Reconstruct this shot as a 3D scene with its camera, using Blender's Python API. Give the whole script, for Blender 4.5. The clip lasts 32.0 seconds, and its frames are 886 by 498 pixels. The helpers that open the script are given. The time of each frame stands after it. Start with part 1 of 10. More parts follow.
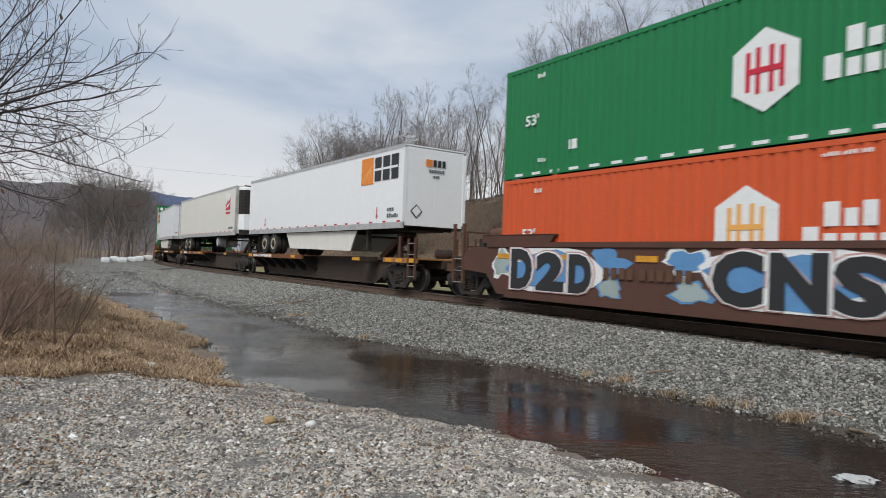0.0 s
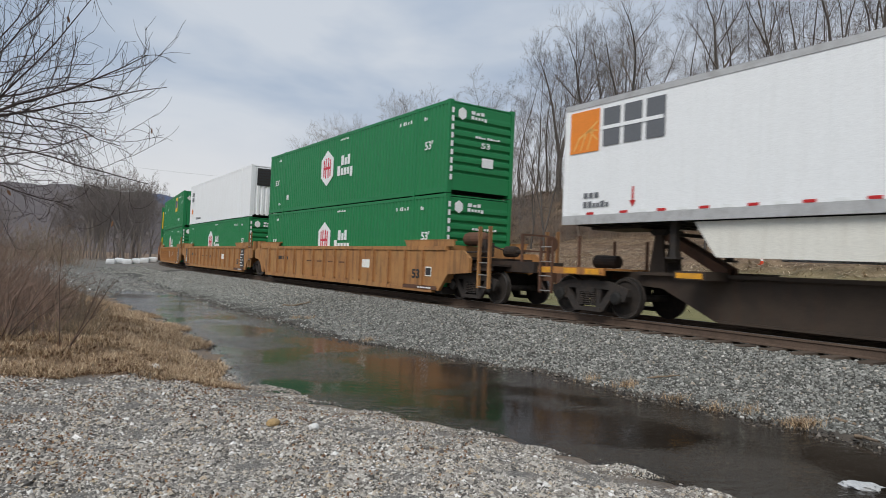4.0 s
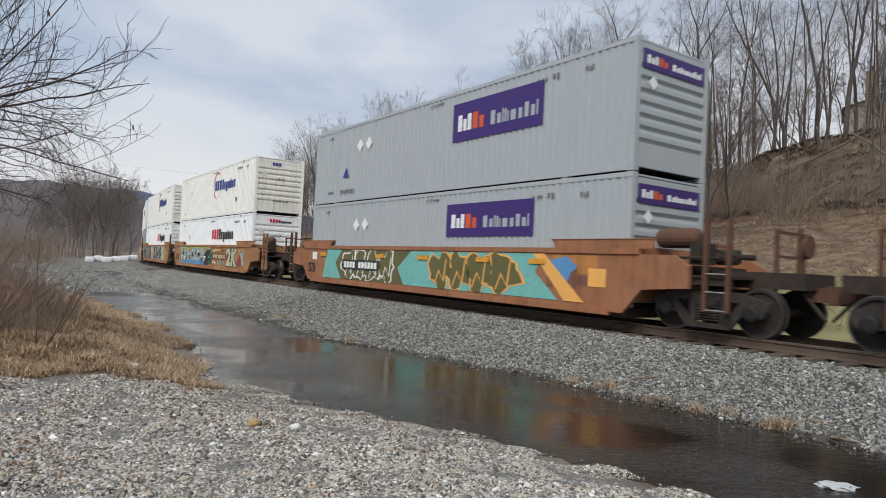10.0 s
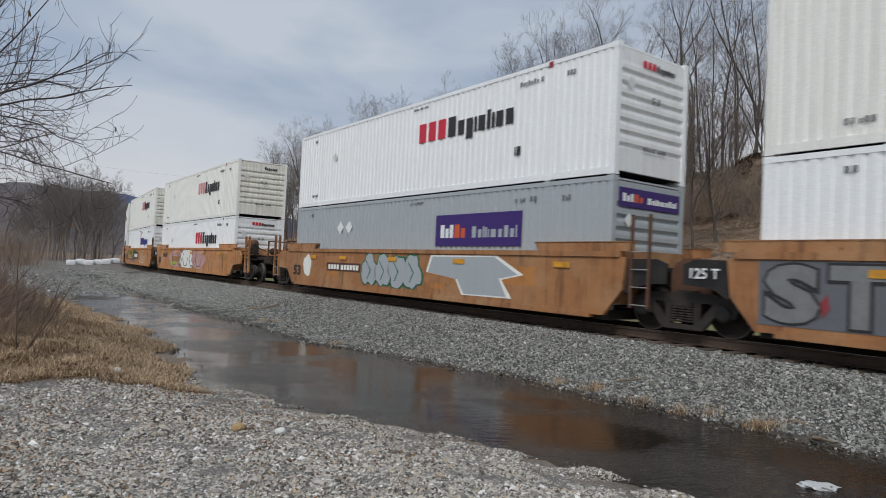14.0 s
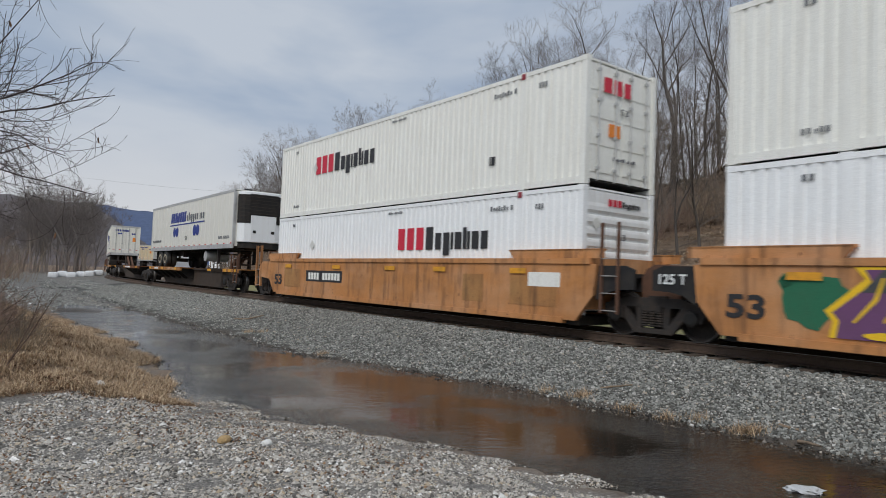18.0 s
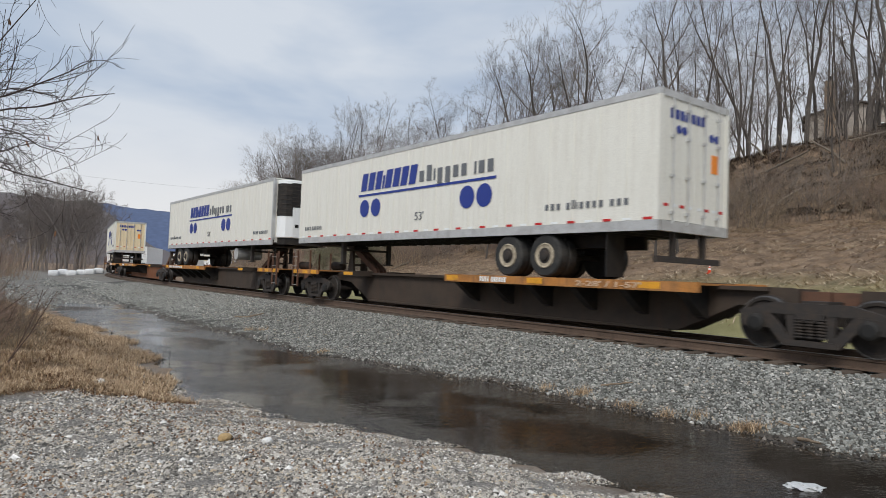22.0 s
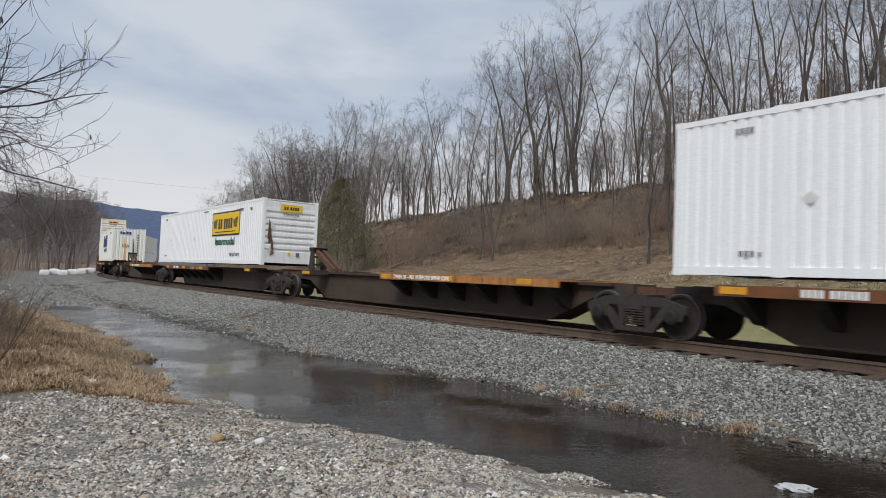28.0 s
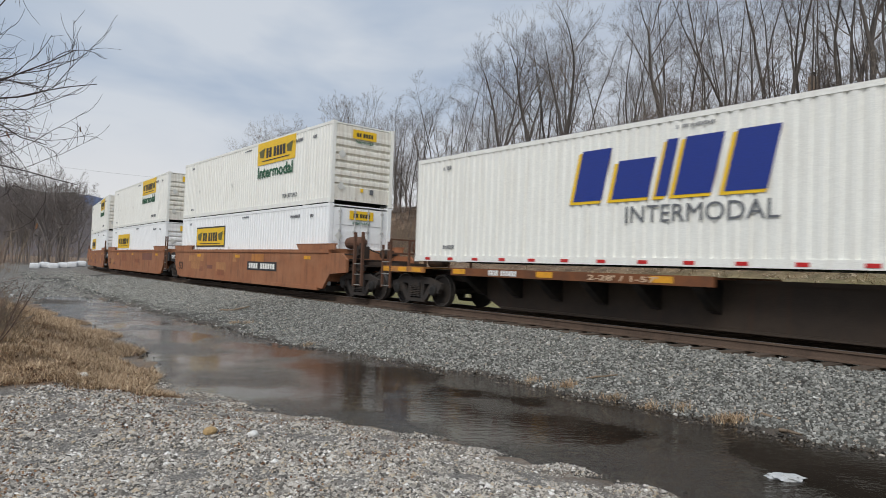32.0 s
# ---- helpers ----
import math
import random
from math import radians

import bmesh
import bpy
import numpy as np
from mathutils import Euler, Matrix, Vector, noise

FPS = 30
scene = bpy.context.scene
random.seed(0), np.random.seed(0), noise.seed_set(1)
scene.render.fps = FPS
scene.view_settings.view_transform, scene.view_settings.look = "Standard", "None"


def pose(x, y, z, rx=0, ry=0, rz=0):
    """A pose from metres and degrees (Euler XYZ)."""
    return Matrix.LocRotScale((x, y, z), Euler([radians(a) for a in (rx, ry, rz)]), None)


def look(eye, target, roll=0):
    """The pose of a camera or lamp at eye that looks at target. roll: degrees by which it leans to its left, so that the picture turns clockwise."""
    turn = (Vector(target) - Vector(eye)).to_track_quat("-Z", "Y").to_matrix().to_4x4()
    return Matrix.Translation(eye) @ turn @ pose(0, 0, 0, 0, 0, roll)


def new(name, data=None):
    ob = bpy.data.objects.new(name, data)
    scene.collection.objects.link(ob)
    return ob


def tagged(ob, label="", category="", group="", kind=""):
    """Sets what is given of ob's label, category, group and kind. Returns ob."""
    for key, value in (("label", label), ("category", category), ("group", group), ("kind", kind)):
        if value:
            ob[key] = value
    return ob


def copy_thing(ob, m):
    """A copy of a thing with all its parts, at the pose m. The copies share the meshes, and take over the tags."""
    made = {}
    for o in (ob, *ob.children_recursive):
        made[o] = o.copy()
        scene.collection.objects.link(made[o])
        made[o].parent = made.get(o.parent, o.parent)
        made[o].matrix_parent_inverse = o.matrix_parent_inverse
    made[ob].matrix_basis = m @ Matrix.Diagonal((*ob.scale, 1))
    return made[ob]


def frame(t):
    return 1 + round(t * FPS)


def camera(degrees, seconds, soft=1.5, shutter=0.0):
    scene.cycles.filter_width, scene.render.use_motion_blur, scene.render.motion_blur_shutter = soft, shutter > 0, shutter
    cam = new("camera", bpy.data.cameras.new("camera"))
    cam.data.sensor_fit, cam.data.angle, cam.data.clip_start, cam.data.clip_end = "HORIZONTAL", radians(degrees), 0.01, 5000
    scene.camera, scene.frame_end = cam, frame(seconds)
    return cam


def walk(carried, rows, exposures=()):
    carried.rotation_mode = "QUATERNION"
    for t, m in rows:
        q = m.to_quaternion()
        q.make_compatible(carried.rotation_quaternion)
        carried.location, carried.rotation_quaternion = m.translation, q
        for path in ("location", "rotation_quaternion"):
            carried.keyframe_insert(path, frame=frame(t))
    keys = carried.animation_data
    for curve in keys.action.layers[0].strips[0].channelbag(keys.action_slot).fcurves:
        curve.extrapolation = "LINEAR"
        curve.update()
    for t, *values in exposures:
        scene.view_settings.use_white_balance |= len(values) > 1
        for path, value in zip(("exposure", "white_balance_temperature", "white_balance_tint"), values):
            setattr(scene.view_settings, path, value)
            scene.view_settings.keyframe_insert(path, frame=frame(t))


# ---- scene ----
# ---- camera ----
EYE = (0.0, 0.0, 1.055)
cam = camera(68.09, 32.0, soft=0.6, shutter=0.15)
CAMERA_ROWS = [
    (0.0, 0.001, 1.05, -2.057), (0.5, -0.078, 0.905, -2.192), (1.0, -0.318, 0.851, -2.192), (1.5, 0.005, 1.053, -2.362),
    (2.0, 0.472, 1.1, -2.585), (2.5, 0.693, 1.132, -2.567), (3.0, 0.664, 1.21, -2.25), (3.5, 0.424, 1.203, -2.274),
    (4.0, 0.347, 1.329, -2.37), (4.5, 0.125, 1.335, -2.364), (6.5, -0.181, 1.589, -2.391), (7.0, -0.239, 1.623, -2.167),
    (7.5, -0.337, 1.647, -2.215), (8.0, -0.328, 1.67, -2.276), (8.5, -0.379, 1.65, -2.299), (9.0, -0.531, 1.723, -2.366),
    (9.5, -0.973, 1.461, -2.703), (10.0, -1.091, 1.432, -2.821), (10.5, -1.308, 1.189, -2.473), (11.0, -1.816, 0.673, -1.852),
    (11.5, -2.197, 0.527, -1.986), (12.0, -2.316, 1.56, -1.969), (12.5, -2.512, 1.808, -1.575), (13.0, -2.3, 1.632, -3.542),
    (13.5, -2.378, 1.662, -2.906), (14.0, -2.33, 1.744, -2.748), (14.5, -2.137, 1.775, -2.815), (16.5, -2.812, 1.944, -2.045),
    (17.0, -3.377, 2.137, -2.187), (17.5, -3.49, 2.574, -2.255), (18.0, -3.504, 2.549, -2.187), (18.5, -3.325, 2.591, -2.133),
    (19.0, -3.25, 2.621, -2.073), (19.5, -3.042, 2.585, -2.087), (20.0, -2.998, 2.454, -2.054), (20.5, -3.23, 2.337, -1.755),
    (21.0, -3.356, 2.124, -1.917), (21.5, -3.406, 2.166, -2.031), (22.0, -3.492, 2.354, -2.13), (22.5, -3.593, 2.614, -1.909),
    (23.0, -3.699, 2.78, -2.026), (23.5, -3.721, 2.904, -1.871), (24.0, -3.788, 2.876, -1.778), (24.5, -3.852, 2.776, -2.033),
    (25.0, -3.97, 2.709, -2.064), (25.5, -4.241, 2.601, -2.041), (26.0, -4.29, 2.599, -2.249), (26.5, -4.144, 2.525, -2.247),
    (28.5, -4.028, 2.405, -2.32), (29.0, -4.091, 2.349, -2.325), (29.5, -4.147, 2.347, -2.34), (30.0, -4.149, 2.3, -2.381),
    (30.5, -4.554, 2.168, -2.336), (31.0, -4.636, 2.075, -2.071), (31.5, -4.647, 1.791, -2.056), (32.0, -4.673, 1.805, -2.187)]
# stops, kelvin, tint: the clip's camera darkens and cools its picture while the white containers pass
EXPOSURES = [
    (0.0, -0.06, 6500, 10), (4.0, -0.11, 6500, 10), (7.0, -0.01, 6500, 10), (9.0, 0.02, 6500, 10), (11.0, -0.01, 6450, 10), (12.0, -0.22, 6320, 10),
    (13.0, -0.32, 6320, 10), (14.5, -0.32, 6320, 10), (17.0, -0.32, 6320, 10), (19.0, -0.30, 6320, 10), (20.0, -0.08, 6450, 10), (22.0, 0.00, 6500, 10),
    (25.0, 0.02, 6550, 10), (26.0, -0.01, 6500, 10), (29.0, -0.13, 6500, 10), (32.0, -0.11, 6500, 10)]
walk(cam, [(t, pose(*EYE, 90 + pitch, roll, yaw)) for t, yaw, pitch, roll in CAMERA_ROWS], exposures=EXPOSURES)

# ---- world, sun ----
SUN_ELEV, SUN_AZ = radians(46), radians(200)
world = bpy.data.worlds.new("overcast_sky")
scene.world = world
world.use_nodes = True
wn, wl = world.node_tree.nodes, world.node_tree.links
wn.clear()


def wnode(kind, **kw):
    n = wn.new(kind)
    for k, v in kw.items():
        n.inputs[k].default_value = v
    return n


w_out, w_bg = wn.new("ShaderNodeOutputWorld"), wn.new("ShaderNodeBackground")
w_sky = wn.new("ShaderNodeTexSky")
w_sky.sky_type, w_sky.sun_disc = "NISHITA", False
w_sky.sun_elevation, w_sky.sun_rotation = SUN_ELEV, SUN_AZ
w_tc, w_map = wn.new("ShaderNodeTexCoord"), wn.new("ShaderNodeMapping")
w_map.inputs["Scale"].default_value = (1.0, 1.0, 3.6)
w_map.inputs["Location"].default_value = (2.3, 0.4, 0.15)
wl.new(w_tc.outputs["Generated"], w_map.inputs["Vector"])
w_n1 = wnode("ShaderNodeTexNoise", Scale=1.7, Detail=5.0, Roughness=0.52, Distortion=0.25)
wl.new(w_map.outputs["Vector"], w_n1.inputs["Vector"])
w_ramp = wn.new("ShaderNodeValToRGB")
w_ramp.color_ramp.elements[0].position, w_ramp.color_ramp.elements[0].color = 0.38, (0.375, 0.475, 0.63, 1)
w_ramp.color_ramp.elements[1].position, w_ramp.color_ramp.elements[1].color = 0.64, (0.68, 0.735, 0.81, 1)
e = w_ramp.color_ramp.elements.new(0.5)
e.color = (0.505, 0.59, 0.715, 1)
wl.new(w_n1.outputs["Fac"], w_ramp.inputs["Fac"])
w_sep = wn.new("ShaderNodeSeparateXYZ")
wl.new(w_tc.outputs["Generated"], w_sep.inputs["Vector"])
w_hor = wn.new("ShaderNodeMapRange")
w_hor.inputs["From Min"].default_value, w_hor.inputs["From Max"].default_value = 0.06, 0.25
w_hor.inputs["To Min"].default_value, w_hor.inputs["To Max"].default_value = 1.0, 0.0
w_hor.interpolation_type = "SMOOTHSTEP"
wl.new(w_sep.outputs["Z"], w_hor.inputs["Value"])
w_bright = wn.new("ShaderNodeMixRGB")
w_bright.inputs["Color2"].default_value = (0.82, 0.825, 0.84, 1)
wl.new(w_hor.outputs["Result"], w_bright.inputs["Fac"])
wl.new(w_ramp.outputs["Color"], w_bright.inputs["Color1"])
w_side, w_high, w_thin = wn.new("ShaderNodeMapRange"), wn.new("ShaderNodeMapRange"), wn.new("ShaderNodeMath")
w_side.inputs["From Min"].default_value, w_side.inputs["From Max"].default_value, w_side.inputs["To Max"].default_value = -0.05, 0.40, 0.8
w_high.inputs["From Min"].default_value, w_high.inputs["From Max"].default_value = 0.12, 0.55
w_high.inputs["To Min"].default_value, w_high.inputs["To Max"].default_value = 1.0, 0.0
w_thin.operation = "MULTIPLY"
w_side.interpolation_type = w_high.interpolation_type = "SMOOTHSTEP"
wl.new(w_sep.outputs["X"], w_side.inputs["Value"])
wl.new(w_sep.outputs["Z"], w_high.inputs["Value"])
wl.new(w_side.outputs["Result"], w_thin.inputs[0])
wl.new(w_high.outputs["Result"], w_thin.inputs[1])
w_pale = wn.new("ShaderNodeMixRGB")
w_pale.inputs["Color2"].default_value = (0.80, 0.81, 0.83, 1)
wl.new(w_thin.outputs[0], w_pale.inputs["Fac"])
wl.new(w_bright.outputs["Color"], w_pale.inputs["Color1"])
w_skys = wn.new("ShaderNodeMixRGB")
w_skys.blend_type, w_skys.inputs["Fac"].default_value = "MULTIPLY", 1.0
w_skys.inputs["Color2"].default_value = (0.06, 0.06, 0.06, 1)
wl.new(w_sky.outputs["Color"], w_skys.inputs["Color1"])
w_mix = wn.new("ShaderNodeMixRGB")
w_mix.inputs["Fac"].default_value = 0.93
wl.new(w_skys.outputs["Color"], w_mix.inputs["Color1"])
wl.new(w_pale.outputs["Color"], w_mix.inputs["Color2"])
wl.new(w_mix.outputs["Color"], w_bg.inputs["Color"])
w_bg.inputs["Strength"].default_value = 1.0
wl.new(w_bg.outputs["Background"], w_out.inputs["Surface"])

sun = new("sun", bpy.data.lights.new("sun", "SUN"))
sun.data.energy, sun.data.angle, sun.data.color = 2.3, radians(30), (1.0, 0.96, 0.9)
sun.matrix_world = look((-13, -27, 31), (0, 0, 0))


# ---- materials ----
def srgb(r, g, b):
    return tuple(((c / 255) / 12.92 if c <= 10 else (((c / 255) + 0.055) / 1.055) ** 2.4) for c in (r, g, b))


MATS = {}


def mat(name, col, rough=0.6, metal=0.0, dirt=0.25, dirt_col=(0.09, 0.065, 0.045), scale=3.0, streak=0.0, bump=0.1, bump_scale=60.0, rnd=0.0, spec=0.4, island=0.0, wear=0.0, fade=(0.5, 0.4, 0.3)):
    """A painted or natural surface: broad stains, fine grain, optional streaks that run down, fine relief."""
    if name in MATS:
        return MATS[name]
    m = bpy.data.materials.new(name)
    m.use_nodes = True
    n, l = m.node_tree.nodes, m.node_tree.links
    b = n["Principled BSDF"]
    b.inputs["Roughness"].default_value, b.inputs["Metallic"].default_value = rough, metal
    b.inputs["Specular IOR Level"].default_value = spec
    tc = n.new("ShaderNodeTexCoord")
    n1, n2 = n.new("ShaderNodeTexNoise"), n.new("ShaderNodeTexNoise")
    n1.inputs["Scale"].default_value, n1.inputs["Detail"].default_value, n1.inputs["Roughness"].default_value = scale, 6, 0.65
    n2.inputs["Scale"].default_value, n2.inputs["Detail"].default_value = bump_scale, 3
    l.new(tc.outputs["Object"], n2.inputs["Vector"])
    if streak:
        mp = n.new("ShaderNodeMapping")
        mp.inputs["Scale"].default_value = (3.0, 3.0, 0.22)
        l.new(tc.outputs["Object"], mp.inputs["Vector"])
        l.new(mp.outputs["Vector"], n1.inputs["Vector"])
    else:
        l.new(tc.outputs["Object"], n1.inputs["Vector"])
    rp = n.new("ShaderNodeMapRange")
    rp.inputs["From Min"].default_value, rp.inputs["From Max"].default_value = 0.45, 0.85
    rp.inputs["To Max"].default_value = dirt * 1.6
    l.new(n1.outputs["Fac"], rp.inputs["Value"])
    mx = n.new("ShaderNodeMixRGB")
    mx.inputs["Color1"].default_value, mx.inputs["Color2"].default_value = (*col, 1), (*dirt_col, 1)
    l.new(rp.outputs["Result"], mx.inputs["Fac"])
    if wear:
        # sun-faded clouds, streaks of rust that run down, and chipped spots
        for kind, (sx, sz, sc, lo, hi, amount, tint) in enumerate(((1.0, 1.6, 0.8, 0.42, 0.68, 0.55, fade), (2.6, 0.25, 2.2, 0.52, 0.70, 0.7, (0.085, 0.045, 0.028)), (1.0, 0.5, 9.0, 0.66, 0.70, 0.85, (0.07, 0.04, 0.028)))):
            mp3, n3, r3, m3 = n.new("ShaderNodeMapping"), n.new("ShaderNodeTexNoise"), n.new("ShaderNodeMapRange"), n.new("ShaderNodeMixRGB")
            mp3.inputs["Scale"].default_value, mp3.inputs["Location"].default_value = (sx, sx, sz), (3.1 * kind, 1.7, 0.4)
            n3.inputs["Scale"].default_value, n3.inputs["Detail"].default_value, n3.inputs["Roughness"].default_value = sc, 5, 0.6
            r3.inputs["From Min"].default_value, r3.inputs["From Max"].default_value, r3.inputs["To Max"].default_value = lo, hi, amount * wear
            l.new(tc.outputs["Object"], mp3.inputs["Vector"])
            l.new(mp3.outputs["Vector"], n3.inputs["Vector"])
            l.new(n3.outputs["Fac"], r3.inputs["Value"])
            l.new(r3.outputs["Result"], m3.inputs["Fac"])
            l.new(mx.outputs["Color"], m3.inputs["Color1"])
            m3.inputs["Color2"].default_value = (*tint, 1)
            mx = m3
    hs = n.new("ShaderNodeHueSaturation")
    vr = n.new("ShaderNodeMapRange")
    vr.inputs["From Min"].default_value, vr.inputs["From Max"].default_value = 0.3, 0.7
    vr.inputs["To Min"].default_value, vr.inputs["To Max"].default_value = 0.88, 1.12
    l.new(n2.outputs["Fac"], vr.inputs["Value"])
    if rnd or island:
        src = n.new("ShaderNodeNewGeometry").outputs["Random Per Island"] if island else n.new("ShaderNodeObjectInfo").outputs["Random"]
        r2 = n.new("ShaderNodeMapRange")
        k = island or rnd
        r2.inputs["To Min"].default_value, r2.inputs["To Max"].default_value = 1 - k, 1 + k
        l.new(src, r2.inputs["Value"])
        mu = n.new("ShaderNodeMath")
        mu.operation = "MULTIPLY"
        l.new(vr.outputs["Result"], mu.inputs[0])
        l.new(r2.outputs["Result"], mu.inputs[1])
        l.new(mu.outputs[0], hs.inputs["Value"])
    else:
        l.new(vr.outputs["Result"], hs.inputs["Value"])
    l.new(mx.outputs["Color"], hs.inputs["Color"])
    l.new(hs.outputs["Color"], b.inputs["Base Color"])
    bp = n.new("ShaderNodeBump")
    bp.inputs["Strength"].default_value, bp.inputs["Distance"].default_value = bump, 0.02
    l.new(n2.outputs["Fac"], bp.inputs["Height"])
    l.new(bp.outputs["Normal"], b.inputs["Normal"])
    MATS[name] = m
    return m


# ---- the railway line ----
TH0, BEND, CURVE, KNEE = radians(-55.557), -0.0020167, 0.0068328, -24.447
S_MIN, S_MAX = -640.0, 560.0


def heading(s):
    s = np.clip(s, -215.0, 40.0)
    return TH0 + BEND * s - CURVE * 12 * np.logaddexp(0, (KNEE - s) / 12)


LINE_S = np.arange(S_MIN, S_MAX + 0.5, 0.5)
_h = heading(LINE_S[:-1] + 0.25)
_x, _y = np.concatenate([[0], np.cumsum(np.cos(_h) * 0.5)]), np.concatenate([[0], np.cumsum(np.sin(_h) * 0.5)])
_i0 = int(round((0 - S_MIN) / 0.5))
LINE_X, LINE_Y = _x - _x[_i0] + 5.372, _y - _y[_i0] + 14.316


def on_line(s, d=0.0):
    x, y, h = np.interp(s, LINE_S, LINE_X), np.interp(s, LINE_S, LINE_Y), heading(s)
    return float(x - d * np.sin(h)), float(y + d * np.cos(h)), float(h)


def line_frame(x, y):
    """Distance along the line and sideways from it (positive beyond the line), for arrays."""
    sel = (LINE_S > -330) & (LINE_S < 330)
    ls, lx, ly = LINE_S[sel][::4], LINE_X[sel][::4], LINE_Y[sel][::4]
    x, y = np.asarray(x, float).ravel(), np.asarray(y, float).ravel()
    s, d = np.empty_like(x), np.empty_like(x)
    for a in range(0, len(x), 4000):
        px, py = x[a:a + 4000, None], y[a:a + 4000, None]
        k = np.argmin((px - lx) ** 2 + (py - ly) ** 2, 1)
        h = heading(ls[k])
        rx, ry = px[:, 0] - lx[k], py[:, 0] - ly[k]
        s[a:a + 4000] = ls[k] + rx * np.cos(h) + ry * np.sin(h)
        d[a:a + 4000] = -rx * np.sin(h) + ry * np.cos(h)
    return s, d


def smooth(a, b, v):
    t = np.clip((v - a) / (b - a), 0, 1)
    return t * t * (3 - 2 * t)


WATER_Z = -0.75
_rng = np.random.default_rng(5)
_waves = [(_rng.uniform(-1, 1, 2) / w * 6.3, _rng.uniform(0, 6.3), w) for w in (0.7, 1.1, 1.7, 2.6, 4, 6, 9, 14, 22)]


def wobble(x, y, lo=0.0, hi=99.0):
    out = np.zeros_like(x)
    for k, ph, w in _waves:
        if lo <= w <= hi:
            out += np.sin(k[0] * x + k[1] * y + ph) * np.sin(k[1] * x * 0.7 - k[0] * y * 1.3 + ph * 2)
    return out


def far_shore(s):
    return np.interp(s, [-20, -14, -9, -5.2, -4, -2.84, -1.7, -0.47, 0.82, 2, 3, 4.7, 5.3, 5.9, 9], [-5.9, -6.1, -5.98, -6.05, -5.85, -5.4, -5.3, -4.9, -4.72, -4.7, -4.55, -4.54, -4.37, -4.27, -4.2]) + 0.06 * np.sin(s * 1.9) + 0.05 * np.sin(s * 4.3)


def bank_line(x):
    """How far the front edge of the grassy bank swings away from the camera."""
    return 0.06 * (x + 3) + 0.30 * np.maximum(x + 4.6, 0)


def near_shore(s):
    return np.interp(s, [-30, -15.5, -9.4, -5.7, -2.6, -0.8, 1.07, 2.65, 4.8, 12], [-9.3, -9.0, -8.7, -8.7, -9.3, -9.5, -9.0, -8.25, -7.5, -7.5]) + 0.06 * np.sin(s * 2.3 + 1) + 0.04 * np.sin(s * 5.7)


# the wooded bank, by bearing from the open lot: its crest's distance and height, the width of its slope, the field's height at its foot
BANK_AZ = (-16, -7.2, -1.7, 2.5, 11.8, 19.8, 24.7, 26.4, 31.7, 37.8, 60)
BANK_EDGE = (112, 92, 82, 75, 69, 63, 60, 60, 58, 56, 54)
BANK_TOP = (3.4, 5.6, 7.6, 8.2, 9.7, 9.9, 10.2, 11.3, 12.4, 12.7, 13.0)
BANK_RUN = (20, 22, 22, 19, 17, 17, 16, 16, 16, 15, 15)
FIELD_TOP = (0.8, 1.4, 1.7, 2.0, 3.4, 3.7, 4.4, 4.6, 4.5, 4.9, 5.0)


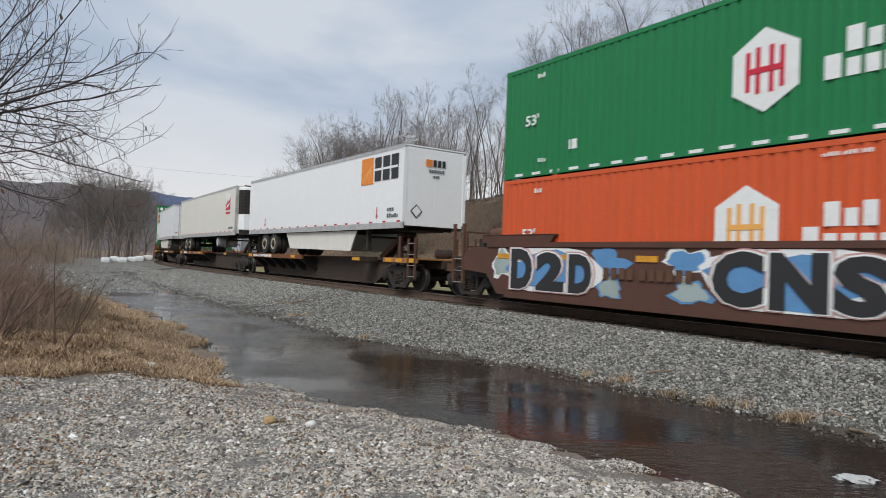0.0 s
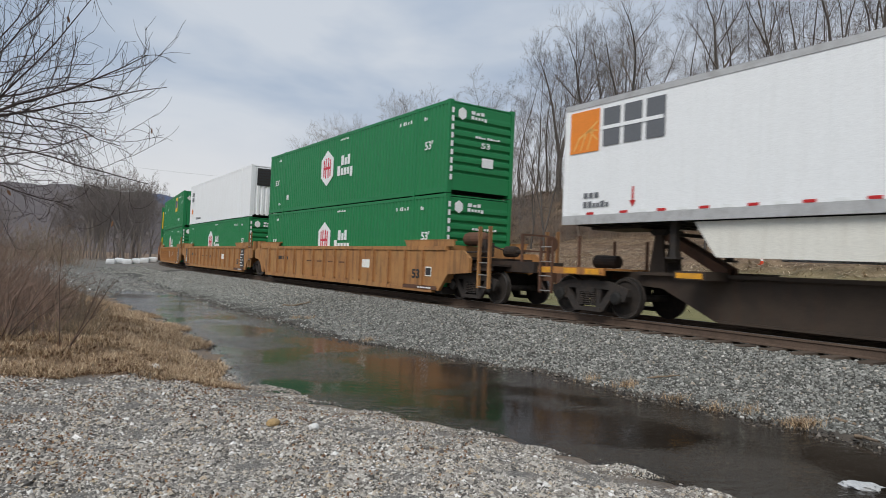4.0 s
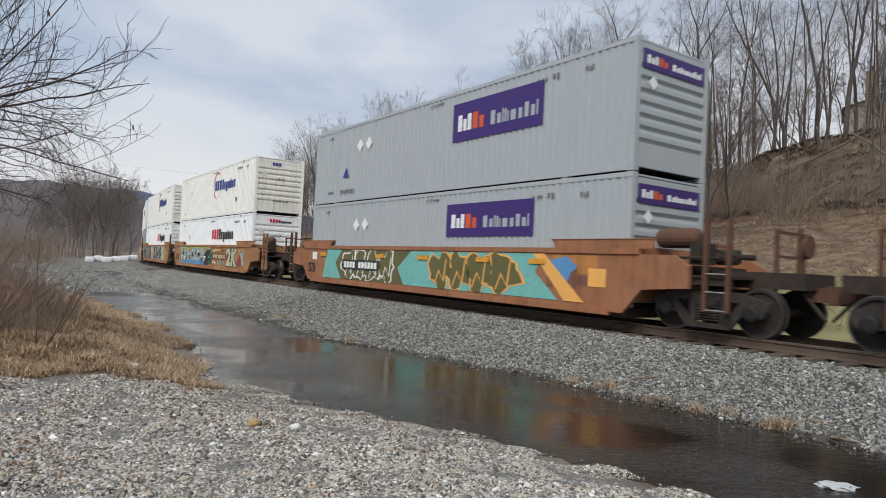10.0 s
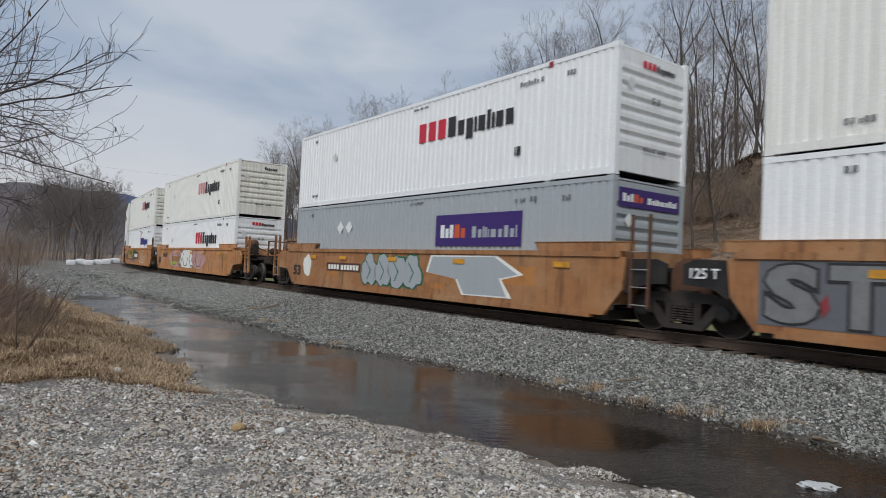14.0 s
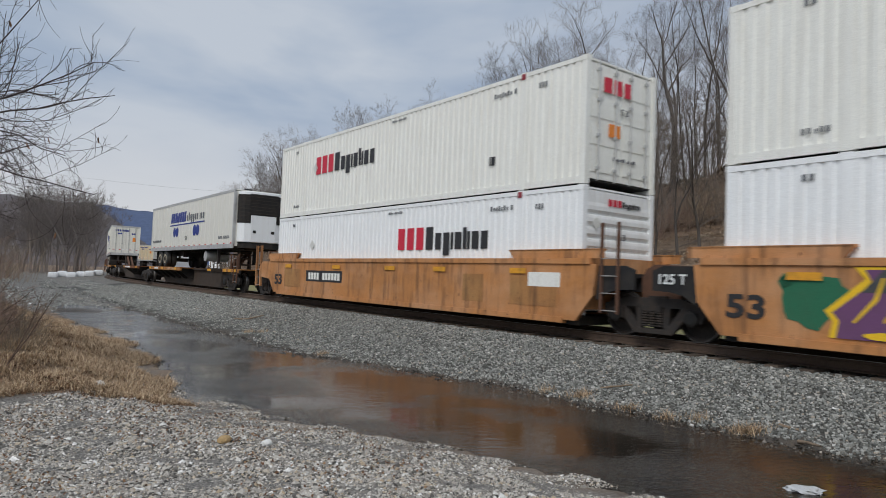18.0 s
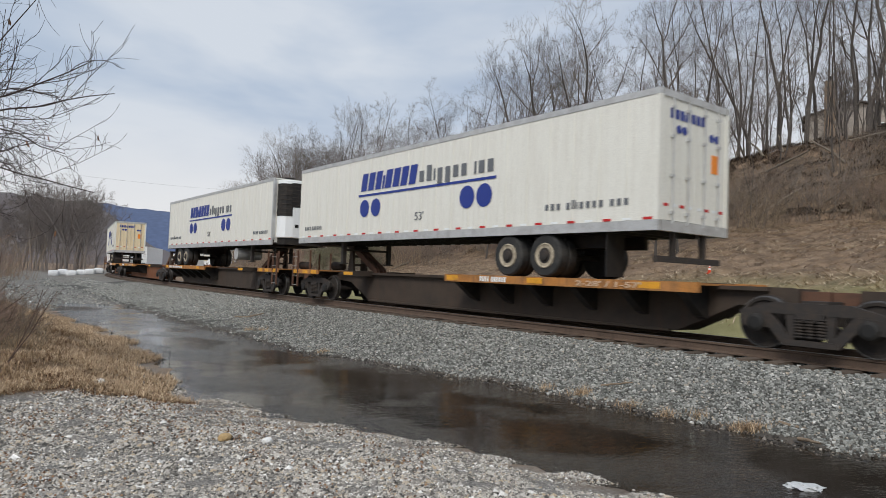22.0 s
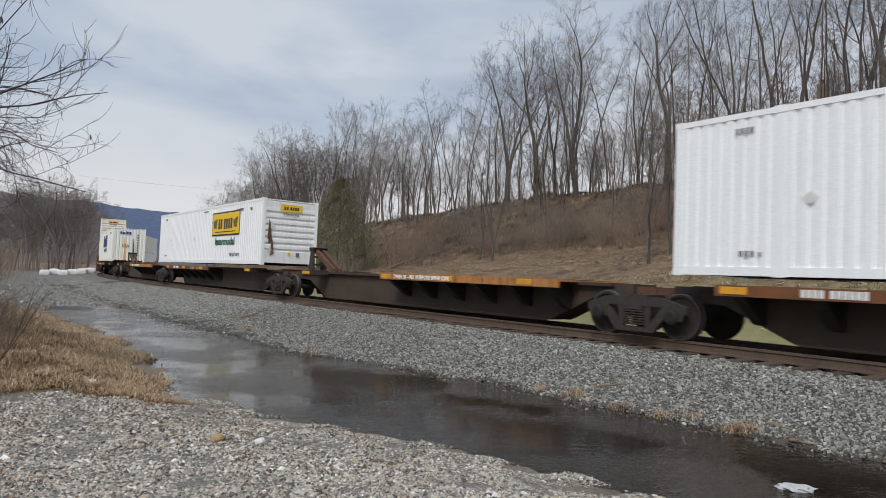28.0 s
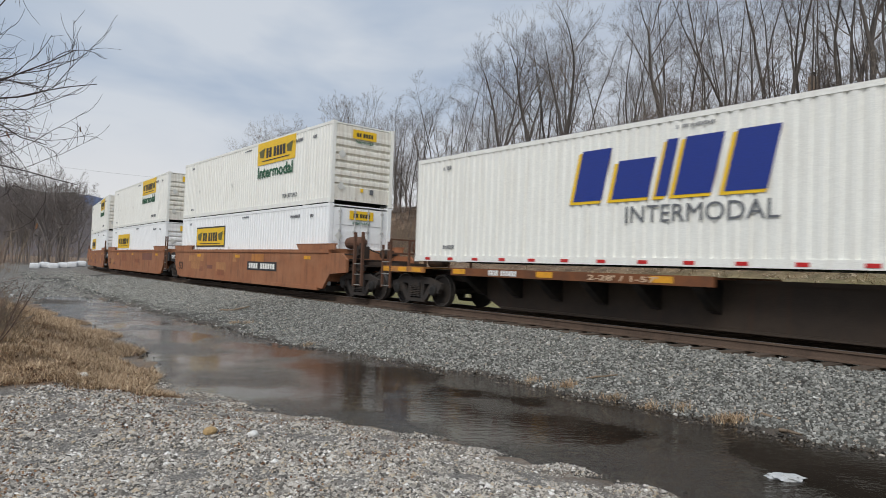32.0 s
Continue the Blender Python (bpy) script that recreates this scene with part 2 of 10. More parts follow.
def ground_z(x, y, s=None, d=None):
    x, y = np.asarray(x, float), np.asarray(y, float)
    if s is None:
        s, d = line_frame(x, y)
    fs, ns = far_shore(s), near_shore(s)
    # the ballast bed and its slope towards the ditch
    z = np.interp(-d, [0, 1.9, 2.3], [-0.24, -0.24, -0.27])
    slope = -0.27 + (-0.485) * np.clip((-d - 2.3) / (-fs - 2.3), 0, 1.0)
    z = np.where(d < -2.3, slope, z)
    # the ditch; it shallows out far along the line
    mid = 0.5 * (fs + ns)
    bed = -0.757 - 0.23 * np.clip(1 - ((d - mid) / (0.5 * (ns - fs))) ** 2, 0, 1)
    shallow = smooth(-19, -27, s) * 0.20 + smooth(-13, -24, s) * 0.08 + 0.02 * wobble(x, y, 1, 5) * smooth(-8, -20, s)
    bed = bed + shallow
    z = np.where(d < fs, np.maximum(bed, -1.1), z)
    # the gravel bank on the camera's side
    bank = -0.757 + 0.207 * smooth(-0.15, 2.2, ns - d) + 0.012 * wobble(x, y, 0, 3)
    z = np.where(d < ns, np.maximum(bank, np.where(s < -19, bed, -9)), z)
    # overgrown bank on the left
    g = smooth(0.0, 1.6, (ns - 0.5) - d) * smooth(8.0, 9.4, y - bank_line(x)) * smooth(-30, -22, s)
    z = z + g * (0.16 + 0.05 * wobble(x, y, 0.5, 4))
    z = z + smooth(16, 40, -d) * 0.5
    # beyond the line: ditch, rising field, then the wooded bank round the field's edge
    az, rad = np.degrees(np.arctan2(x, np.maximum(y, 0.001))), np.hypot(x, y)
    edge, crest = np.interp(az, BANK_AZ, BANK_EDGE), np.interp(az, BANK_AZ, BANK_TOP)
    foot, low = edge - np.interp(az, BANK_AZ, BANK_RUN), np.interp(az, BANK_AZ, FIELD_TOP)
    u = np.clip((d - 6.5) / np.maximum((d - 6.5) + np.maximum(foot - rad, 0.0), 0.1), 0, 1)
    hz = np.where(d < 6.5, np.interp(d, [0, 1.9, 2.4, 4.2, 6.5], [-0.24, -0.22, -0.24, -0.6, -0.42]), -0.42 + (low + 0.42) * u ** 0.85)
    rise = np.clip((rad - foot) / (edge - foot), 0, 1)
    hz = hz + (crest - low) * (0.45 * rise + 0.55 * rise * rise * (3 - 2 * rise)) * (d > 6.5)
    hz = hz + np.clip(rad - edge, 0, 60) * 0.12 * smooth(27, 33, az) * (d > 6.5)
    hz = hz + 0.05 * wobble(x, y, 0.5, 5) * smooth(5, 14, d) + 0.16 * wobble(x, y, 3, 12) * smooth(0, 0.4, rise)
    fade = smooth(-330, -200, s)
    fade = fade * smooth(-0.36, -0.16, x / np.maximum(np.abs(y), 1.0)) * (y > -60)
    hz = np.where(d > 6.5, -0.42 + (hz + 0.42) * fade, hz)
    z = np.where(d > 0, hz, z)
    return z


def mesh_object(name, verts, faces, material, smooth_shade=False):
    me = bpy.data.meshes.new(name)
    me.from_pydata(verts, [], faces)
    me.materials.append(material)
    if smooth_shade:
        me.polygons.foreach_set("use_smooth", [True] * len(me.polygons))
    me.update()
    return new(name, me)


# ---- ground ----
def ground_material():
    m = bpy.data.materials.new("gravel_and_soil")
    m.use_nodes = True
    n, l = m.node_tree.nodes, m.node_tree.links
    b = n["Principled BSDF"]
    b.inputs["Roughness"].default_value = 0.9
    at = n.new("ShaderNodeVertexColor")
    at.layer_name = "soil"
    tc = n.new("ShaderNodeTexCoord")
    v = n.new("ShaderNodeTexVoronoi")
    v.inputs["Scale"].default_value = 55.0
    l.new(tc.outputs["Object"], v.inputs["Vector"])
    no = n.new("ShaderNodeTexNoise")
    no.inputs["Scale"].default_value, no.inputs["Detail"].default_value = 1.3, 8
    l.new(tc.outputs["Object"], no.inputs["Vector"])
    sep = n.new("ShaderNodeSeparateColor")
    l.new(at.outputs["Color"], sep.inputs["Color"])
    stone = n.new("ShaderNodeValToRGB")
    el = stone.color_ramp.elements
    el[0].color, el[1].color = (0.065, 0.061, 0.055, 1), (0.33, 0.307, 0.272, 1)
    l.new(v.outputs["Color"], stone.inputs["Fac"])
    soil = n.new("ShaderNodeValToRGB")
    el = soil.color_ramp.elements
    el[0].position, el[0].color = 0.3, (0.115, 0.077, 0.050, 1)
    el[1].position, el[1].color = 0.72, (0.36, 0.25, 0.158, 1)
    l.new(no.outputs["Fac"], soil.inputs["Fac"])
    green = n.new("ShaderNodeValToRGB")
    el = green.color_ramp.elements
    el[0].color, el[1].color = (0.16, 0.155, 0.06, 1), (0.38, 0.35, 0.16, 1)
    l.new(no.outputs["Fac"], green.inputs["Fac"])
    m1, m2 = n.new("ShaderNodeMixRGB"), n.new("ShaderNodeMixRGB")
    l.new(sep.outputs["Red"], m1.inputs["Fac"])
    l.new(stone.outputs["Color"], m1.inputs["Color1"])
    l.new(soil.outputs["Color"], m1.inputs["Color2"])
    l.new(sep.outputs["Green"], m2.inputs["Fac"])
    l.new(m1.outputs["Color"], m2.inputs["Color1"])
    l.new(green.outputs["Color"], m2.inputs["Color2"])
    # ground under ballast darkened: gap shade put into colour, dark mud by the water
    m3 = n.new("ShaderNodeMixRGB")
    l.new(sep.outputs["Blue"], m3.inputs["Fac"])
    l.new(m2.outputs["Color"], m3.inputs["Color1"])
    m3.inputs["Color2"].default_value = (0.058, 0.056, 0.050, 1)
    l.new(m3.outputs["Color"], b.inputs["Base Color"])
    bp = n.new("ShaderNodeBump")
    bp.inputs["Strength"].default_value, bp.inputs["Distance"].default_value = 0.7, 0.03
    l.new(v.outputs["Distance"], bp.inputs["Height"])
    l.new(bp.outputs["Normal"], b.inputs["Normal"])
    return m


def spread(lo, hi, fine_lo, fine_hi, step, grow=1.12):
    a = list(np.arange(fine_lo, fine_hi + step, step))
    w, p = step, fine_hi
    while p < hi:
        w *= grow
        p += w
        a.append(p)
    w, p = step, fine_lo
    while p > lo:
        w *= grow
        p -= w
        a.insert(0, p)
    return np.array(a)


def build_ground():
    gx, gy = spread(-2500, 2500, -16, 22, 0.3, 1.1), spread(-1500, 4200, -2, 34, 0.3, 1.09)
    X, Y = np.meshgrid(gx, gy)
    x, y = X.ravel(), Y.ravel()
    s, d = line_frame(x, y)
    z = ground_z(x, y, s, d)
    nx, ny = len(gx), len(gy)
    idx = np.arange(nx * ny).reshape(ny, nx)
    faces = np.stack([idx[:-1, :-1], idx[:-1, 1:], idx[1:, 1:], idx[1:, :-1]], -1).reshape(-1, 4)
    ob = mesh_object("ground", np.stack([x, y, z], 1).tolist(), faces.tolist(), ground_material(), True)
    col = ob.data.color_attributes.new("soil", "FLOAT_COLOR", "POINT")
    soil = np.where(d > 0, smooth(2.6, 5.0, d), smooth(0.1, 0.7, (near_shore(s) - 0.6) - d) * smooth(8.0, 8.6, y - bank_line(x)) * smooth(-28, -20, s))
    soil = np.maximum(soil, smooth(14, 19, -d) * smooth(9, 14, y))
    bed = (d < far_shore(s)) & (d > near_shore(s)) & (s > -22)
    soil = np.where(bed, 0.8, soil)
    wet = (1 - smooth(0.15, 0.5, d - far_shore(s))) * (d > far_shore(s)) + (1 - smooth(0.1, 0.5, near_shore(s) - d)) * (d < near_shore(s))
    soil = np.maximum(soil, 0.9 * wet * (s > -20) * (d < 0))
    grass = smooth(3.6, 5.0, d) * (1 - smooth(9, 15, d)) * 0.9 * (s > -60)
    data = np.zeros((len(x), 4), np.float32)
    data[:, 0], data[:, 1], data[:, 2], data[:, 3] = soil, grass, 0.8 * ((d > far_shore(s) - 0.35) & (d < 2.4) & (s > -45)), 1
    col.data.foreach_set("color", data.ravel())
    return tagged(ob, "grey gravel ground with muddy verges and a rising field", "ground", kind="structure")


build_ground()


def water_material():
    m = bpy.data.materials.new("muddy_water")
    m.use_nodes = True
    n, l = m.node_tree.nodes, m.node_tree.links
    b = n["Principled BSDF"]
    b.inputs["Base Color"].default_value = (0.022, 0.017, 0.013, 1)
    b.inputs["Roughness"].default_value = 0.06
    b.inputs["IOR"].default_value = 1.33
    tc, mp = n.new("ShaderNodeTexCoord"), n.new("ShaderNodeMapping")
    mp.inputs["Rotation"].default_value = (0, 0, radians(-40))
    mp.inputs["Scale"].default_value = (1.0, 2.6, 1.0)
    l.new(tc.outputs["Object"], mp.inputs["Vector"])
    a, c = n.new("ShaderNodeTexNoise"), n.new("ShaderNodeTexNoise")
    a.inputs["Scale"].default_value, a.inputs["Detail"].default_value = 5.0, 3
    c.inputs["Scale"].default_value = 0.5
    l.new(mp.outputs["Vector"], a.inputs["Vector"])
    l.new(tc.outputs["Object"], c.inputs["Vector"])
    r = n.new("ShaderNodeMapRange")
    r.inputs["From Min"].default_value, r.inputs["From Max"].default_value = 0.44, 0.60
    r.inputs["To Min"].default_value, r.inputs["To Max"].default_value = 0.10, 0.75
    l.new(c.outputs["Fac"], r.inputs["Value"])
    # the far shallow end and drifting patches are ruffled by the wind
    sx = n.new("ShaderNodeSeparateXYZ")
    l.new(tc.outputs["Object"], sx.inputs["Vector"])
    end = n.new("ShaderNodeMapRange")
    end.inputs["From Min"].default_value, end.inputs["From Max"].default_value = 12.0, 17.0
    end.inputs["To Min"].default_value, end.inputs["To Max"].default_value = 0.0, 0.26
    l.new(sx.outputs["Y"], end.inputs["Value"])
    calm = n.new("ShaderNodeMapRange")
    calm.inputs["From Min"].default_value, calm.inputs["From Max"].default_value = 0.46, 0.62
    calm.inputs["To Min"].default_value, calm.inputs["To Max"].default_value = 0.05, 0.12
    pn = n.new("ShaderNodeTexNoise")
    pn.inputs["Scale"].default_value, pn.inputs["Detail"].default_value = 0.45, 4
    l.new(mp.outputs["Vector"], pn.inputs["Vector"])
    l.new(pn.outputs["Fac"], calm.inputs["Value"])
    l.new(calm.outputs["Result"], b.inputs["Roughness"])
    # dark water, brown mud midway; pale far end is sky reflection put into colour
    farness = n.new("ShaderNodeMapRange")
    farness.inputs["From Min"].default_value, farness.inputs["From Max"].default_value = 8.5, 22.0
    l.new(sx.outputs["Y"], farness.inputs["Value"])
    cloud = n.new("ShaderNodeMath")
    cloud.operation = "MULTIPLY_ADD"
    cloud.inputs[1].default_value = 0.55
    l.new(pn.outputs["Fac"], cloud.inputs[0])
    l.new(farness.outputs["Result"], cloud.inputs[2])
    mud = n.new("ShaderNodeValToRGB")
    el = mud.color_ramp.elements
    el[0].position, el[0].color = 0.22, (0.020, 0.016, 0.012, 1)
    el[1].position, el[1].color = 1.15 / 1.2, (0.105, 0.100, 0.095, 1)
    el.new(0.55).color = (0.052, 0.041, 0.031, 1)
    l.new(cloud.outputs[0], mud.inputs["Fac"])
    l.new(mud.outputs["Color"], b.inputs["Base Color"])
    fine = n.new("ShaderNodeTexNoise")
    fine.inputs["Scale"].default_value, fine.inputs["Detail"].default_value = 17.0, 2
    l.new(mp.outputs["Vector"], fine.inputs["Vector"])
    both = n.new("ShaderNodeMath")
    both.operation = "MULTIPLY_ADD"
    both.inputs[1].default_value = 0.45
    l.new(fine.outputs["Fac"], both.inputs[0])
    l.new(a.outputs["Fac"], both.inputs[2])
    bp = n.new("ShaderNodeBump")
    bp.inputs["Distance"].default_value = 0.035
    far = n.new("ShaderNodeMath")
    far.operation = "MULTIPLY_ADD"
    far.inputs[1].default_value, far.inputs[2].default_value = 0.02, 0.026
    l.new(end.outputs["Result"], far.inputs[0])
    l.new(far.outputs[0], bp.inputs["Distance"])
    l.new(r.outputs["Result"], bp.inputs["Strength"])
    l.new(both.outputs[0], bp.inputs["Height"])
    l.new(bp.outputs["Normal"], b.inputs["Normal"])
    return m


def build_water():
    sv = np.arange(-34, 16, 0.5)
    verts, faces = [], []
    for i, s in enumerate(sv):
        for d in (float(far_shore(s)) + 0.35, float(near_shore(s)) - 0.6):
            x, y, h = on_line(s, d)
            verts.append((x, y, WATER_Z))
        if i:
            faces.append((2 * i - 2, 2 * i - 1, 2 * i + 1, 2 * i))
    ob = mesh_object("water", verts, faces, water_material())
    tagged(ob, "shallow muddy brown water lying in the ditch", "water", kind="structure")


build_water()


# ---- building helpers ----
def box(bm, x0, x1, y0, y1, z0, z1):
    v = [bm.verts.new(p) for p in ((x0, y0, z0), (x1, y0, z0), (x1, y1, z0), (x0, y1, z0), (x0, y0, z1), (x1, y0, z1), (x1, y1, z1), (x0, y1, z1))]
    for f in ((3, 2, 1, 0), (4, 5, 6, 7), (0, 1, 5, 4), (1, 2, 6, 5), (2, 3, 7, 6), (3, 0, 4, 7)):
        bm.faces.new([v[i] for i in f])
    return v


def prism(bm, outline, y0, y1):
    """A plate with the given (x, z) outline, from y0 to y1."""
    a = [bm.verts.new((x, y0, z)) for x, z in outline]
    c = [bm.verts.new((x, y1, z)) for x, z in outline]
    k = len(outline)
    bm.faces.new(a)
    bm.faces.new(c[::-1])
    for i in range(k):
        bm.faces.new((a[i], c[i], c[(i + 1) % k], a[(i + 1) % k]))


def tube(bm, p, q, r0, r1=None, sides=8, cap=True):
    r1 = r0 if r1 is None else r1
    p, q = Vector(p), Vector(q)
    w = (q - p).normalized()
    u = w.orthogonal().normalized()
    v = w.cross(u)
    a = [bm.verts.new(p + (u * math.cos(k * 2 * math.pi / sides) + v * math.sin(k * 2 * math.pi / sides)) * r0) for k in range(sides)]
    c = [bm.verts.new(q + (u * math.cos(k * 2 * math.pi / sides) + v * math.sin(k * 2 * math.pi / sides)) * r1) for k in range(sides)]
    for k in range(sides):
        bm.faces.new((a[k], a[(k + 1) % sides], c[(k + 1) % sides], c[k]))
    if cap:
        bm.faces.new(a[::-1])
        bm.faces.new(c)


def lathe(bm, profile, axis_y=True, sides=24, centre=(0, 0, 0)):
    """Turn (radius, along) pairs about the y axis."""
    rings = []
    for r, t in profile:
        rings.append([bm.verts.new((centre[0] + r * math.cos(k * 2 * math.pi / sides), centre[1] + t, centre[2] + r * math.sin(k * 2 * math.pi / sides))) for k in range(sides)])
    for a, c in zip(rings, rings[1:]):
        for k in range(sides):
            bm.faces.new((a[k], a[(k + 1) % sides], c[(k + 1) % sides], c[k]))
    bm.faces.new(rings[0][::-1])
    bm.faces.new(rings[-1])


def to_mesh(name, bm, material, bevel=0.0):
    if bevel:
        bmesh.ops.bevel(bm, geom=[e for e in bm.edges if e.calc_face_angle(0) > 0.5], offset=bevel, segments=1, affect="EDGES")
    bmesh.ops.recalc_face_normals(bm, faces=bm.faces)
    me = bpy.data.meshes.new(name)
    bm.to_mesh(me)
    bm.free()
    me.materials.append(material)
    return me


def part(name, bm, material, parent, label="", bevel=0.0):
    me = to_mesh(name, bm, material, bevel) if not isinstance(bm, bpy.types.Mesh) else bm
    ob = new(name, me)
    ob.parent = parent
    if label:
        ob["label"] = label
    return ob


CACHE = {}


def cached(key, make, material, bevel=0.0):
    """A mesh made once for each key, shared by all parts that look alike."""
    if key not in CACHE:
        bm = bmesh.new()
        make(bm)
        CACHE[key] = to_mesh(key[0], bm, material, bevel)
    return CACHE[key]


# ---- train materials ----
GREEN = mat("green_container_paint", srgb(28, 124, 72), 0.5, dirt=0.14, dirt_col=(0.05, 0.08, 0.05), streak=1, bump=0.05)
ORANGE = mat("orange_container_paint", srgb(214, 92, 48), 0.5, dirt=0.15, streak=1, bump=0.05)
WHITE = mat("white_container_paint", srgb(244, 246, 246), 0.45, dirt=0.10, dirt_col=(0.40, 0.33, 0.22), streak=1, bump=0.05)
CREAM = mat("aged_white_container_paint", srgb(241, 241, 234), 0.5, dirt=0.16, dirt_col=(0.40, 0.31, 0.19), streak=1, bump=0.06)
GREY = mat("grey_container_paint", srgb(172, 178, 181), 0.45, dirt=0.12, dirt_col=(0.25, 0.25, 0.24), streak=1, bump=0.05)
VAN = mat("white_trailer_skin", srgb(242, 244, 244), 0.35, dirt=0.07, dirt_col=(0.45, 0.42, 0.36), streak=1, bump=0.03)
DOOR_CREAM = mat("yellowed_cream_door_paint", srgb(232, 214, 178), 0.5, dirt=0.3, dirt_col=(0.42, 0.30, 0.18), streak=1)
VAN_OLD = mat("yellowed_white_trailer_skin", srgb(230, 228, 218), 0.4, dirt=0.2, dirt_col=(0.44, 0.38, 0.29), streak=1, bump=0.04)
ALU = mat("dull_aluminium_rail", (0.56, 0.56, 0.55), 0.5, 0.35, dirt=0.3, bump=0.1)
BLACK = mat("black_steel", (0.016, 0.015, 0.014), 0.7, dirt=0.4, dirt_col=(0.07, 0.05, 0.035))
RUBBER = mat("tyre_rubber", (0.028, 0.028, 0.028), 0.85, dirt=0.4, dirt_col=(0.11, 0.10, 0.085))
TRUCK_STEEL = mat("grimy_cast_steel", (0.036, 0.031, 0.028), 0.8, dirt=0.5, dirt_col=(0.085, 0.058, 0.040), scale=5, bump=0.3)
WHEEL_STEEL = mat("worn_wheel_steel", (0.028, 0.023, 0.020), 0.85, 0.0, dirt=0.4, scale=6)
TREAD = mat("worn_wheel_tread", (0.20, 0.19, 0.18), 0.45, 1.0, dirt=0.4)
BROWN = mat("brown_car_paint", srgb(158, 104, 72), 0.75, dirt=0.4, dirt_col=(0.13, 0.07, 0.04), scale=1.6, streak=0, bump=0.15, wear=0.6, fade=srgb(176, 132, 100))
OCHRE = mat("faded_ochre_brown_car_paint", srgb(166, 114, 72), 0.78, dirt=0.4, dirt_col=(0.13, 0.07, 0.04), scale=1.6, bump=0.15, wear=0.9, fade=srgb(184, 150, 112))
DARK_BROWN = mat("dark_brown_car_paint", srgb(92, 62, 52), 0.8, dirt=0.5, dirt_col=(0.06, 0.04, 0.03), scale=1.6, bump=0.15)
YELLOW = mat("faded_yellow_car_paint", srgb(192, 132, 78), 0.72, dirt=0.5, dirt_col=(0.22, 0.105, 0.050), scale=1.1, bump=0.12, wear=0.95, fade=srgb(206, 160, 122))
TAN = mat("weathered_tan_car_paint", srgb(172, 122, 74), 0.75, dirt=0.5, dirt_col=(0.16, 0.085, 0.045), scale=1.5, bump=0.15, wear=0.9, fade=srgb(176, 138, 88))
RUST = mat("rusted_steel", (0.13, 0.065, 0.04), 0.85, dirt=0.6, dirt_col=(0.05, 0.035, 0.028), scale=4, bump=0.25)
SPINE = mat("dark_spine_car_paint", (0.056, 0.041, 0.031), 0.8, dirt=0.5, dirt_col=(0.030, 0.025, 0.02), scale=2, bump=0.2, wear=0.6, fade=(0.11, 0.075, 0.050))
SPINE_TAN = mat("brown_orange_spine_paint", srgb(122, 76, 47), 0.8, dirt=0.6, dirt_col=(0.055, 0.036, 0.027), scale=2, bump=0.2)
DECK_EDGE = mat("worn_orange_deck_edge_paint", srgb(180, 121, 60), 0.78, dirt=0.7, dirt_col=(0.10, 0.060, 0.036), scale=3, bump=0.2, wear=1.0, fade=srgb(176, 128, 84))
SAFETY = mat("orange_yellow_reflector", srgb(222, 158, 44), 0.6, dirt=0.5, dirt_col=(0.22, 0.12, 0.05), scale=5)
END_DARK = mat("dark_grey_end_paint", (0.017, 0.017, 0.018), 0.8, dirt=0.4, dirt_col=(0.07, 0.055, 0.042), scale=2)
RIM = mat("grimy_cream_wheel_rim", srgb(182, 170, 148), 0.65, dirt=0.7, dirt_col=(0.11, 0.085, 0.06), scale=9)
WORN = mat("worn_bare_steel", (0.42, 0.40, 0.37), 0.5, 0.5, dirt=0.4)
RED = mat("red_reflector", srgb(196, 40, 40), 0.4, dirt=0.1)
WHITE_INK = mat("white_lettering", srgb(236, 238, 236), 0.5, dirt=0.06)
BLACK_INK = mat("black_lettering", (0.03, 0.03, 0.032), 0.5, dirt=0.05)
GREY_INK = mat("grey_lettering", srgb(105, 108, 112), 0.5, dirt=0.05)
BLUE_INK = mat("dark_blue_lettering", srgb(38, 58, 138), 0.45, dirt=0.05)
PURPLE = mat("purple_panel", srgb(62, 40, 112), 0.45, dirt=0.05)
RED_INK = mat("red_lettering", srgb(206, 44, 66), 0.5, dirt=0.08)
PINK_INK = mat("faded_red_lettering", srgb(222, 150, 152), 0.5, dirt=0.1)
YELLOW_INK = mat("yellow_panel", srgb(240, 196, 40), 0.45, dirt=0.08)
GREEN_INK = mat("dark_green_lettering", srgb(36, 92, 62), 0.5, dirt=0.05)
ORANGE_INK = mat("orange_panel", srgb(238, 140, 50), 0.45, dirt=0.05)
PALE_ORANGE = mat("pale_orange_panel", srgb(240, 178, 96), 0.45, dirt=0.05)
TEAL = mat("teal_spray_paint", srgb(120, 186, 178), 0.6, dirt=0.2)
SKY_SPRAY = mat("light_blue_spray_paint", srgb(96, 148, 196), 0.6, dirt=0.15)
LIME = mat("lime_spray_paint", srgb(176, 200, 60), 0.6, dirt=0.15)
VIOLET = mat("violet_spray_paint", srgb(112, 74, 112), 0.6, dirt=0.15)
PINK = mat("pink_spray_paint", srgb(198, 154, 148), 0.6, dirt=0.2)
DKGREEN = mat("green_spray_paint", srgb(44, 108, 78), 0.6, dirt=0.15)
PALE_SPRAY = mat("pale_grey_blue_spray_paint", srgb(166, 180, 178), 0.6, dirt=0.3, scale=1.2)
CREAM_SPRAY = mat("cream_green_spray_paint", srgb(190, 196, 168), 0.6, dirt=0.25)
MINT_SPRAY = mat("mint_spray_paint", srgb(152, 172, 161), 0.6, dirt=0.25)
LIME_PALE = mat("pale_lime_spray_paint", srgb(186, 194, 142), 0.6, dirt=0.25)
